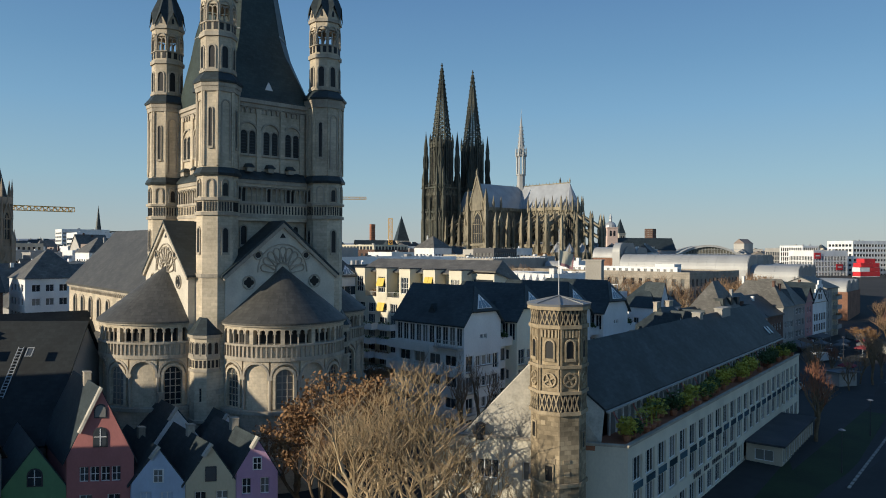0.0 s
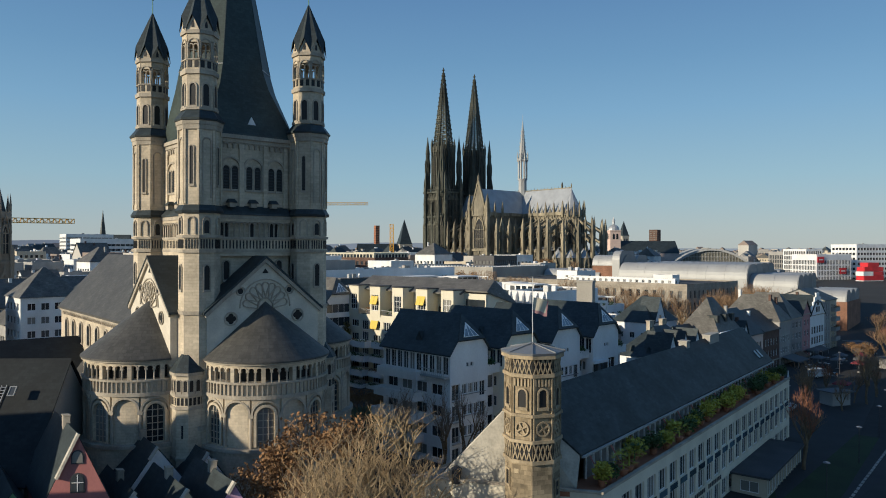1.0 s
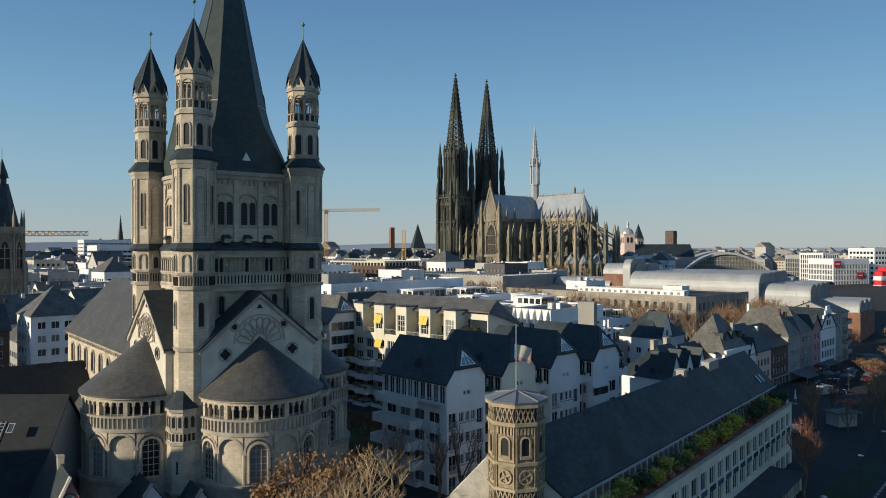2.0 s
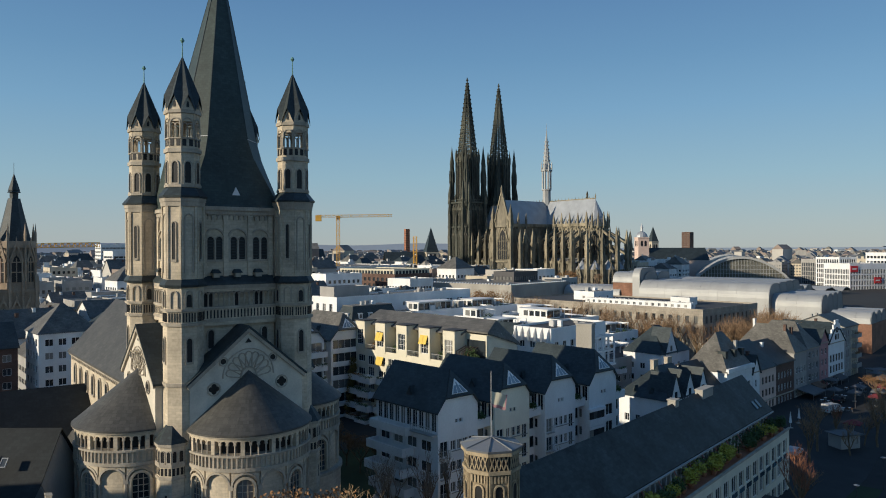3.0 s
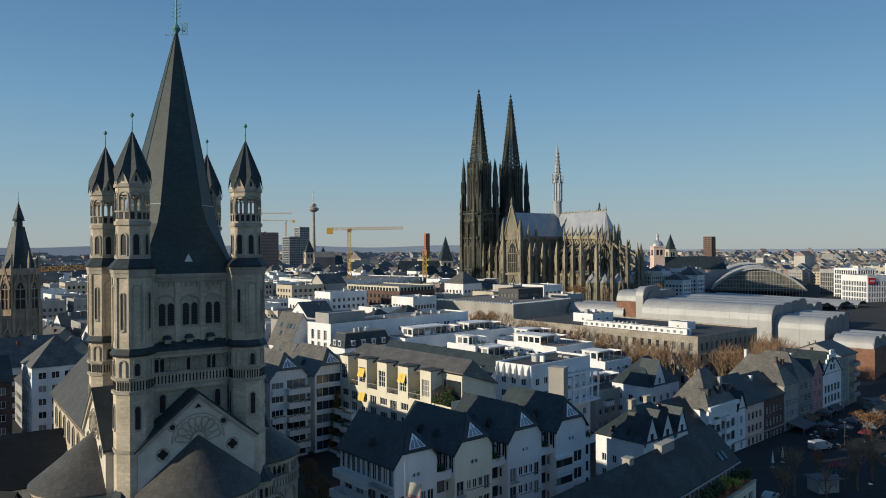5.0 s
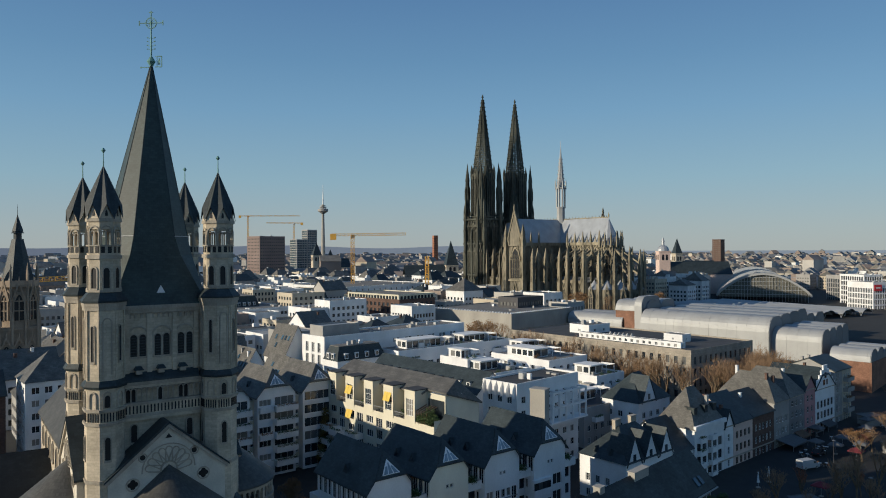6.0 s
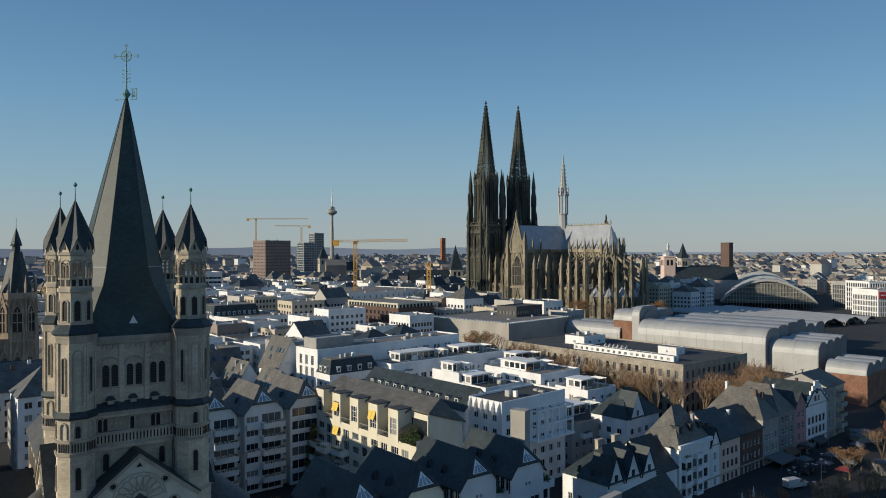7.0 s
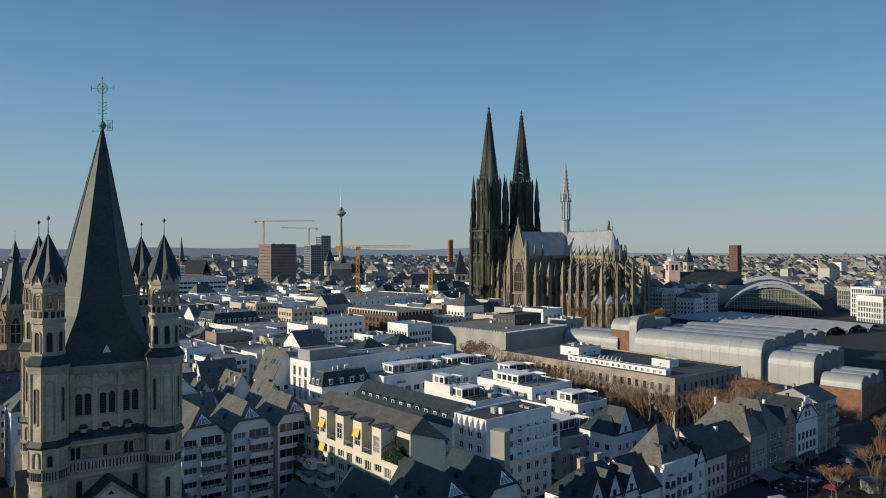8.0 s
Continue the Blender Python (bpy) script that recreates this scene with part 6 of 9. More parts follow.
def riverside(s, W, D, eave, rise, roof, wall, roof_mat, label, ww=1.1, wh=1.6, gap=0.7, pitch=2.9, steps=0, frame=FRAME_WHITE, clutter=1):
    """A house in the row: s along the quay; with steps its front ends in a stepped gable."""
    fl = int((eave - 0.5) / pitch)
    wins = {"f": grid_windows(W, fl, 0.9, pitch, ww, wh, gap=gap), "l": grid_windows(D, max(1, fl - 1), 3.8, pitch, ww, wh, gap=2.5)}
    th = block("riverside_house", QUAY @ pose(s, 0, 0), W, D, eave, label, "house", wall, roof_mat, roof, rise, wins, frame_mat=frame, bars=(2, 2), group="riverside houses", clutter=clutter, hip=0.35 if roof == "y" and W > 12 else 0.0)
    g = Geo()
    g.box(-0.05, W + 0.05, -0.18, 0.0, 2.75, 3.0), g.box(-0.05, W + 0.05, -0.15, 0.0, eave - 0.25, eave - 0.02)
    part("cornice", g, STONE_TRIM, th)
    if steps:
        g = Geo()
        for i in range(steps):
            k = W / 2 * (1 - i / steps)
            g.box(W / 2 - k, W / 2 + k, -0.1, 0.3, eave + (rise + 0.9) * i / steps, eave + (rise + 0.9) * (i + 1) / steps)
        gb = part("stepped_gable", g, wall, th)
        for x, z in ((W / 2 - 1.6, eave + 0.7), (W / 2 + 0.4, eave + 0.7), (W / 2 - 0.6, eave + rise * 0.5)):
            g = Geo()
            g.box(x, x + 1.2, -0.16, -0.05, z, z + 1.5)
            part("gable_window", g, GLASS, gb)
    return th


riverside(-7.6, 7.4, 13, 8.2, 5.6, "x", WHITE, SLATE, "white house with dark dormer roof beside the inn")
hh = riverside(0.6, 12.6, 9.5, 11.6, 7.9, "hip", WHITE, SLATE_SUNLIT, "white riverside house with very large worn slate roof", ww=1.7, wh=1.9, gap=0.5, frame=FRAME_DARK, clutter=2)
# balconies with pale parapets and set-back roof terrace of the white house
for f in range(4):
    for i in range(2):
        balcony(hh, pose(1.2 + 4.6 * i, 0, 0.7 + 2.7 * f), 2.4, 0.9, 0.9, WHITE, 0.3)
g = Geo()
for x, z, w in ((2.0, 14.6, 1.3), (6.4, 14.6, 1.3), (10.0, 14.6, 1.3)):
    y = (z - 11.6) / 7.9 * 4.75
    g.box(x, x + w, y - 0.6, y + 1.2, z - 0.4, z + 1.1), g.box(x - 0.15, x + w + 0.15, y - 0.75, y + 1.6, z + 1.1, z + 1.25)
part("roof_dormer", g, SLATE, hh)
g = Geo()
g.box(-0.2, 12.8, -0.5, 0.1, 11.5, 12.4)
part("terrace_parapet", g, WHITE, hh)
riverside(13.3, 3.9, 13, 10.2, 3.6, "y", WHITE, SLATE, "narrow white house with pointed gable", ww=1.0)
riverside(17.3, 9.2, 13, 10.4, 5.4, "x", PINK_WHITE, SLATE, "pale rendered riverside house with small brown windows", frame=TIMBER)
riverside(26.7, 10.8, 13, 10.5, 4.5, "x", BRICK, SLATE, "dark brick riverside house among bare trees")
riverside(37.7, 8.3, 15, 12.0, 6.5, "hip", GREYWALL, SLATE_SUNLIT, "grey riverside house under a broad hipped slate roof", clutter=3)
riverside(46.1, 9.0, 15, 12.2, 6.5, "hip", ZINC_DARK, SLATE_SUNLIT, "dark grey riverside house under a hipped slate roof", ww=1.5, clutter=0)
riverside(55.2, 6.6, 14, 12.8, 3.6, "y", PINK, SLATE, "pink riverside house with white windows and pointed gable", ww=1.3)
riverside(61.9, 12.9, 14, 12.0, 5.2, "y", WHITE, SLATE, "white riverside house with tall stepped gable", ww=1.5, wh=2.0, steps=5, frame=TIMBER)
riverside(74.9, 5.2, 14, 15.5, 3.0, "x", GREYWALL, SLATE, "tall grey riverside house with narrow windows", ww=0.8, wh=2.2)
riverside(80.2, 6.5, 14, 15.5, 3.0, "x", BEIGE, SLATE, "beige riverside house with stacked balconies")
for f in range(1, 5):
    th = thing("balcony", QUAY @ pose(81.0, 0, 0.6 + 2.9 * f), "grey balcony with railing on a riverside house", "balcony", "riverside balconies")
    balcony(th, Matrix(), 4.8, 1.3, 1.0, GREYWALL, 0.5)
mid("glazed_storey", -32.4, 336.6, 52, 24.6, 38.6, 29.3, "set-back glazed top storey with pale posts", "top storey", CREAM_GREY, ROOF_FLAT, ww=1.7, wh=1.6, gap=0.5, base=26.4, z0=0, detail=False)
mid("brown_brick_office", -32, 336, 52, 24, 38, 27, "brown brick office with glazed top storey", "office building", BRICK, ROOF_FLAT, ww=1.6, wh=1.7, clutter=5, detail=False)
mid("concrete_gallery", 21.3, 302.7, 52, 46, 51, 23.5, "low concrete hall with bare walls", "hall", CONCRETE, ROOF_FLAT, ww=0.2, wh=0.3, gap=40, clutter=5, detail=False, base=7)
ch = pose(21.3, 302.7, 7, 0, 0, 52)
for i in range(30):
    for mm in (pose(1.0 + i * 1.5, 0.9, 16.6), pose(0.9, 1.0 + i * 1.65, 16.6)):
        th = thing("skylight", ch @ mm, "small white sawtooth skylight on the hall roof", "skylight", "hall skylights")
        g = Geo()
        g.solid([(0, 0, 0), (0.9, 0, 0), (0.9, 1.0, 0), (0, 1.0, 0), (0, 0.1, 0.9), (0.9, 0.1, 0.9)], [(0, 1, 5, 4), (1, 2, 5), (2, 3, 4, 5), (3, 0, 4), (3, 2, 1, 0)])
        part("hood", g, WHITE, th)
mid("roof_box", 24, 338, 52, 20, 12, 28, "dark box with windows on the concrete hall", "plant room", FRAME_DARK, ROOF_FLAT_DARK, ww=1.4, wh=1.6, gap=0.5, base=23.5, z0=0, detail=False)
mid("wrapped_building", -80.6, 432, 54, 76, 60, 28, "large building wrapped in white scaffold sheeting", "building", WHITE_OLD, ROOF_FLAT, ww=1.0, wh=1.6, gap=4, clutter=8, detail=False, base=9)
mid("strip_window_office", -101, 310, 55, 34, 34, 24, "grey office with long window strips", "office building", WHITE_OLD, ROOF_FLAT, ww=1.6, wh=1.4, gap=0.4, clutter=6, detail=False)
mid("beige_tall_house", -84, 335, 47, 18, 15, 30, "tall beige rendered house", "house", BEIGE, ROOF_FLAT, clutter=4, detail=False)
mid("white_stepped_house", -67, 308, 47, 30, 20, 25, "white stepped house with roof terraces", "house", WHITE, ROOF_FLAT, clutter=6, detail=False)
mid("white_stepped_house", -60, 314, 47, 20, 13, 28, "white upper storeys of a stepped house", "house", WHITE, ROOF_FLAT, clutter=4, detail=False)
mid("roof_pavilion", -35.5, 213.5, 50, 14, 7, 27.6, "glazed roof pavilion with planters", "pavilion", GREYWALL, ZINC, ww=1.6, wh=1.8, gap=0.3, base=24.8, z0=0, detail=False)
for x, y, rz, W, D, top, ri in ((-55, 198, 47, 8.5, 12, 15.5, 7), (-48, 214, 47, 10, 13, 18, 9.5), (-66, 203, 137, 8.5, 11, 15, 7), (-72, 190, 47, 8.5, 10, 14, 7), (-42, 190, 47, 8, 11, 15, 6.5), (-80, 213, 47, 9, 11, 15.5, 7), (-62, 222, 137, 9, 12, 16, 7.5), (-52, 184, 137, 8, 9, 14, 6), (-62, 190, 47, 7.5, 9, 15, 6.5), (-74, 224, 47, 9, 11, 16, 7), (-86, 200, 137, 9, 11, 15, 7)):
    th = mid("steep_slate_house", x, y, rz, W, D, top, "old town house with very steep slate roof", "house", WHITE_OLD, SLATE_SUNLIT, "y", ri, clutter=2, group="steep roofs")
    for i in range(5):
        g = Geo(pose(0, 0, 0))
        yy, q = 1.5 + i * (D - 3) / 5, random.choice((0.25, 0.5))
        xx, zz, s_ = W / 2 * q, top - 2 + ri * q, ri / (W / 2)
        g.frustum([(xx, yy, zz + 0.22), (xx, yy + 0.9, zz + 0.22), (xx + 0.7, yy + 0.9, zz + 0.7 * s_ + 0.22), (xx + 0.7, yy, zz + 0.7 * s_ + 0.22)], [(xx - 0.1, yy, zz + 0.32), (xx - 0.1, yy + 0.9, zz + 0.32), (xx + 0.6, yy + 0.9, zz + 0.7 * s_ + 0.32), (xx + 0.6, yy, zz + 0.7 * s_ + 0.32)])
        part("skylight", g, GLASS_BLUE, th)
# houses beyond the church's nave
mid("grey_row_house", -89.4, 153.6, 45, 12.5, 12, 20.8, "pale grey house with rows of square windows", "house", WHITE_OLD, SLATE_SUNLIT, "hip", 6.5, ww=1.7, wh=1.6, gap=0.7)
mid("grey_row_house", -80.4, 162.6, 45, 17, 12, 20.8, "pale grey house with dark slate roof", "house", WHITE_OLD, SLATE, "hip", 6, ww=1.7, wh=1.6, gap=0.7)
mid("grey_row_house", -103.9, 142.6, 45, 14.5, 12, 18.2, "brown house with white window frames", "house", BRICK, SLATE, "x", 5, ww=1.7, wh=1.6, gap=0.7)
mid("grey_row_house", -66, 178, 45, 14, 12, 17, "pale house beside the nave", "house", WHITE_OLD, SLATE_SUNLIT, "y", 7, ww=1.5, wh=1.6, gap=0.7)

# fins and pergola beams of the white house
for i in range(6):
    g = Geo(pose(0, 10, 0, 0, 0, -90))
    x = 0.6 + i * 1.75
    g.solid([(x, -0.05, 20.5), (x, -0.9, 19.2), (x, -0.9, 17.4), (x, -0.05, 17.4), (x + 0.16, -0.05, 20.5), (x + 0.16, -0.9, 19.2), (x + 0.16, -0.9, 17.4), (x + 0.16, -0.05, 17.4)], [(0, 1, 2, 3), (7, 6, 5, 4), (0, 4, 5, 1), (1, 5, 6, 2), (2, 6, 7, 3), (3, 7, 4, 0)])
    part("fin", g, WHITE, pg)
for i in range(6):
    x = 9.0 + i * 2.5
    g = Geo()
    g.box(x, x + 0.35, -2.6, -2.25, 11.0, 17.6), g.box(x, x + 0.35, -2.25, 0, 17.2, 17.6), g.box(x, x + 0.35, -2.25, 0, 14.0, 14.3)
    part("pergola_frame", g, WHITE, pg)
g = Geo()
g.box(9.0, 21.85, -2.62, -2.4, 17.2, 17.62), g.box(9.0, 21.85, -2.62, -2.4, 13.9, 14.3), g.box(8.6, 22, -2.8, 0, 10.6, 11.0)
part("pergola_beam", g, WHITE, pg)
th = thing("concrete_chimney_block", pose(26.0, 131.0, 2, 0, 0, -25), "square bare concrete chimney shaft", "chimney")
g = Geo()
g.box(0, 2.9, 0, 2.2, -1, 23.6), g.box(-0.1, 3.0, -0.1, 2.3, 23.6, 23.9)
part("shaft", g, CONCRETE, th)
def mansard(x, y, rz, W, D, z_eave, z_top, label, n, wall=WHITE):
    """A house whose steep slated upper storey leans in on all sides, with white dormer windows in it."""
    th = mid("mansard_house", x, y, rz, W, D, z_eave, label, "house", wall, ROOF_FLAT, "flat", 0, clutter=0, gap=1.4)
    H, h = z_eave - 2, z_top - z_eave
    g = Geo()
    g.frustum([(-0.2, -0.2, H), (W + 0.2, -0.2, H), (W + 0.2, D + 0.2, H), (-0.2, D + 0.2, H)], [(1.3, 1.3, H + h), (W - 1.3, 1.3, H + h), (W - 1.3, D - 1.3, H + h), (1.3, D - 1.3, H + h)])
    part("mansard_roof", g, SLATE, th, "steep slated upper storey")
    g = Geo()
    g.box(1.2, W - 1.2, 1.2, D - 1.2, H + h, H + h + 0.15)
    part("roof_deck", g, ROOF_FLAT, th)
    for sm, run, k in ((pose(0, 0, 0), W, n), (pose(0, D, 0, 0, 0, -90), D, max(2, int(n * D / W)))):
        for i in range(k):
            a = 1.2 + (run - 2.4) * (i + 0.5) / k
            g = Geo(sm)
            g.box(a - 0.6, a + 0.6, -0.15, 1.2, H + 0.5, H + 2.0), g.box(a - 0.7, a + 0.7, -0.25, 1.4, H + 2.0, H + 2.12)
            d = part("dormer", g, WHITE, th)
            g = Geo(sm)
            g.box(a - 0.42, a + 0.42, -0.2, -0.1, H + 0.7, H + 1.8)
            part("pane", g, GLASS, d)
    for i in range(3):
        g = Geo()
        a, b = random.uniform(2, W - 3), random.uniform(2, D - 3)
        g.box(a, a + 1.2, b, b + 0.8, H + h, H + h + 1.3)
        part("roof_hood", g, random.choice((GREYWALL, WHITE, STEEL)), th)
    return th


mansard(-28.0, 202.0, 47, 17, 7.5, 19.0, 23.0, "dark slate mansard house with white dormer windows", 4)
mansard(-118, 322, 50, 24, 18, 24, 29, "large pale house under a slate mansard roof", 8)
mansard(-88, 352, 47, 20, 18, 24, 29, "grey slate mansard house behind the offices", 7)
mansard(-60, 372, 47, 22, 16, 22, 27, "city house with slate mansard roof", 7)
# dormers along the mansard row
for i in range(11):
    th = thing("roof_dormer", pose(-18, 199, 2, 0, 0, -43) @ pose(3 + i * 3.6, 1.2, 15.6), "small white dormer on a slate roof", "dormer", "roof dormers")
    g = Geo()
    g.box(0, 1.3, 0, 2.2, 0, 1.5)
    part("body", g, WHITE_OLD, th)
    g = Geo()
    g.box(-0.1, 1.4, -0.15, 2.6, 1.5, 1.65)
    part("roof", g, SLATE, th)
    g = Geo()
    g.box(0.2, 1.1, -0.04, 0.05, 0.3, 1.3)
    part("pane", g, GLASS, th)

# ---- the long staple house with its roof terrace ----
SH = pose(15.7, 60.6, 1.0, 0, 0, 52.8)
staple = thing("staple_house", SH, "long slate-roofed riverside house with planted roof terrace", "building")
L, B, H = 68.8, 15.7, 9.9
g, fr = Geo(), []
rects = []
for i in range(23):
    x = 1.0 + i * 2.93
    rects += [(x, 6.55, 2.15, 2.2), (x, 3.7, 2.15, 2.1), (x, 0.6, 2.15, 2.1)]
rs = wall_with_holes(g, Matrix(), L, H, rects, depth=0.3, z0=-1.5)
fr += [(pose(x, 0.2, z), w, h) for x, z, w, h in rs]
south = Matrix.Translation((-6.4, B, 0)) @ pose(0, 0, 0, 0, 0, math.degrees(math.atan2(-B, 6.4)))
run = math.hypot(6.4, B)
rs = wall_with_holes(g, south, run, H, [(1.5, 6.3, 2.0, 1.7), (3.9, 6.3, 2.0, 1.7), (8.0, 6.3, 1.9, 1.7), (1.5, 3.2, 2.0, 1.7), (3.9, 3.2, 2.0, 1.7), (8.0, 3.2, 1.9, 1.7), (1.5, 0.4, 2.0, 1.7), (8.0, 0.4, 1.9, 1.7)], depth=0.3, z0=-1.5)
fr += [(south @ pose(x, 0.2, z), w, h) for x, z, w, h in rs]
wall_with_holes(g, pose(L, 0, 0, 0, 0, 90), B, H, [], z0=-1.5), wall_with_holes(g, pose(L, B, 0, 0, 0, 180), L + 6.4, H, [], z0=-1.5)
part("wall", g, STAPLE_WALL, staple)
g = Geo()
g.box(-0.1, L + 0.1, -0.12, 0.28, H, H + 0.22)
g.m = south
g.box(-0.1, run + 0.1, -0.12, 0.3, H, H + 0.2)
part("coping", g, STONE_TRIM, staple, "pale stone coping")
for wm, w, h in fr:
    placed("window", window_mesh(w, h, FRAME_WHITE, GLASS, (3, 1)), wm, staple)
for i in range(23):
    g = Geo()
    g.box(1.2 + i * 2.93, 3.35 + i * 2.93, -0.02, 0.2, 5.85, 6.5)
    part("spandrel", g, GLASS_BLUE, staple)
g = Geo()
g.solid([(x, y, z) for z in (H - 0.45, H - 0.05) for x, y in ((0.2, 0.25), (L - 0.2, 0.25), (L - 0.2, 3.4), (-1.5, 3.4))], [(3, 2, 1, 0), (4, 5, 6, 7), (0, 1, 5, 4), (1, 2, 6, 5), (2, 3, 7, 6), (3, 0, 4, 7)])
part("terrace_floor", g, TERRACOTTA, staple, "reddish terrace floor")
# roof: river slope, land slope and the sunlit hip over the south wall
g = Geo()
EY, EZ, RY, RZ, BY = 2.5, 12.4, 7.2, 17.5, 13.7
P = [(1.0, EY, EZ), (L, EY, EZ), (L, RY, RZ), (-2.25, RY, RZ), (L, BY, 9.9), (-4.85, BY, 9.9)]
for q in ((0, 1, 2, 3), (3, 2, 4, 5)):
    low = [P[i] for i in q]
    g.frustum(low, [(x, y, z + 0.22) for x, y, z in low])
part("roof", g, SLATE_MOSSY, staple, "long steep slate roof with moss streaks")
g = Geo()
low = [(-4.95, BY, 9.75), (0.1, 2.5, 9.75), (0.95, 2.6, 12.45), (-2.3, RY, RZ)]
g.solid(low + [(x + 0.1, y, z + 0.23) for x, y, z in low], [(0, 1, 3), (1, 2, 3), (4, 7, 5), (5, 7, 6), (0, 4, 5, 1), (1, 5, 6, 2), (2, 6, 7, 3), (3, 7, 4, 0)])
part("gable", g, HIP_STONE, staple, "pale lichen-stained end gable")
g = Geo()
low = [(-6.2, B - 0.2, 9.5), (-0.1, 0.4, 9.5), (2.0, 3.0, 9.5), (-3.0, BY, 9.5), (L, BY - 0.3, 9.5), (L, B - 0.2, 9.5)]
g.solid(low + [(x, y, z + 0.25) for x, y, z in low], [(3, 2, 1, 0), (5, 4, 3, 0), (6, 7, 8, 9), (6, 9, 10, 11), (0, 1, 7, 6), (1, 2, 8, 7), (2, 3, 9, 8), (3, 4, 10, 9), (4, 5, 11, 10), (5, 0, 6, 11)])
part("flat_roof", g, ROOF_FLAT, staple, "narrow flat roof behind the coping")
g = Geo()
g.box(L - 0.3, L, EY, B, 9.5, 10.0)
g.solid([(L - 0.3, EY, EZ), (L - 0.3, BY, 9.8), (L - 0.3, RY, RZ), (L - 0.02, EY, EZ), (L - 0.02, BY, 9.8), (L - 0.02, RY, RZ)], [(0, 1, 2), (3, 5, 4), (0, 2, 5, 3), (1, 4, 5, 2)])
part("north_gable", g, BEIGE, staple)
g = Geo()
g.drum(-4.65, 11.9, 0.42, 9.7, 0.42, 11.0, 10), g.spike(-4.65, 11.9, 0.5, 11.0, 11.3, 10)
part("roof_vent", g, ROOF_FLAT_DARK, staple, "round dark roof vent")
g = Geo()
g.box(1.0, L, EY - 0.25, EY - 0.05, EZ - 0.1, EZ + 0.08)
part("gutter", g, ZINC, staple)
g = Geo()
g.box(3, L - 1, 3.1, 3.25, H - 0.1, EZ + 0.2)
part("terrace_glazing", g, GLASS, staple)
for i in range(44):
    x = 3 + i * 1.5
    g = Geo()
    g.box(x - 0.05, x + 0.05, 2.95, 3.1, H - 0.1, EZ + 0.1)
    part("glazing_post", g, FRAME_WHITE, staple)
    if i % 3 == 0:
        g = Geo()
        g.bar((x, 2.9, EZ), (x + 0.9, 1.9, H), 0.12)
        part("raking_strut", g, RED_WALL, staple)
for x, y, w in ((51.5, 7.0, 4.2), (41.0, 7.3, 1.2)):
    g = Geo()
    z = RZ - 1.3
    g.box(x - w / 2, x + w / 2, y - 0.55, y + 0.55, z, z + 1.9), g.box(x - w / 2 - 0.1, x + w / 2 + 0.1, y - 0.65, y + 0.65, z + 1.9, z + 2.05)
    part("chimney", g, CONCRETE, staple, "pale rendered chimney")
for x, y in ((63.5, 3.2), (65.0, 3.2)):
    g = Geo()
    z = EZ + (y - EY) * 1.085 + 0.2
    g.frustum([(x, y, z + 0.05), (x + 0.9, y, z + 0.05), (x + 0.9, y + 0.95, z + 1.08), (x, y + 0.95, z + 1.08)], [(x, y, z + 0.2), (x + 0.9, y, z + 0.2), (x + 0.9, y + 0.95, z + 1.23), (x, y + 0.95, z + 1.23)])
    part("skylight", g, GLASS_BLUE, staple)
# unreadable lettering along the front as plain bars
x = 17.0
for word in (4, 3, 6, 8):
    for k in range(word):
        g = Geo()
        g.box(x, x + 0.32, -0.07, -0.01, 3.0, 3.5)
        part("letter_bar", g, FRAME_DARK, staple)
        x += 0.62
    x += 1.0
# garden pavilion at the foot of the front
g = Geo()
th = thing("garden_pavilion", SH @ pose(36.8, -4.3, -0.2), "low glazed garden pavilion with flat roof", "pavilion")
wr = wall_with_holes(g, Matrix(), 19, 2.9, [(0.6 + i * 1.5, 0.6, 1.25, 1.9) for i in range(12)], z0=-1)
wl = wall_with_holes(g, pose(0, 4.2, 0, 0, 0, -90), 4.2, 2.9, [(1.0, 0.9, 2.2, 1.4)], z0=-1)
wall_with_holes(g, pose(19, 0, 0, 0, 0, 90), 4.2, 2.9, [], z0=-1)
part("wall", g, BEIGE, th)
for (x, z, w, h), mm in [(r, Matrix()) for r in wr] + [(r, pose(0, 4.2, 0, 0, 0, -90)) for r in wl]:
    placed("window", window_mesh(w, h, FRAME_WHITE, GLASS, (2, 1)), mm @ pose(x, 0.16, z), th)
g = Geo()
g.box(-0.4, 19.4, -0.4, 4.25, 2.9, 3.15)
part("roof", g, ROOF_FLAT_DARK, th)

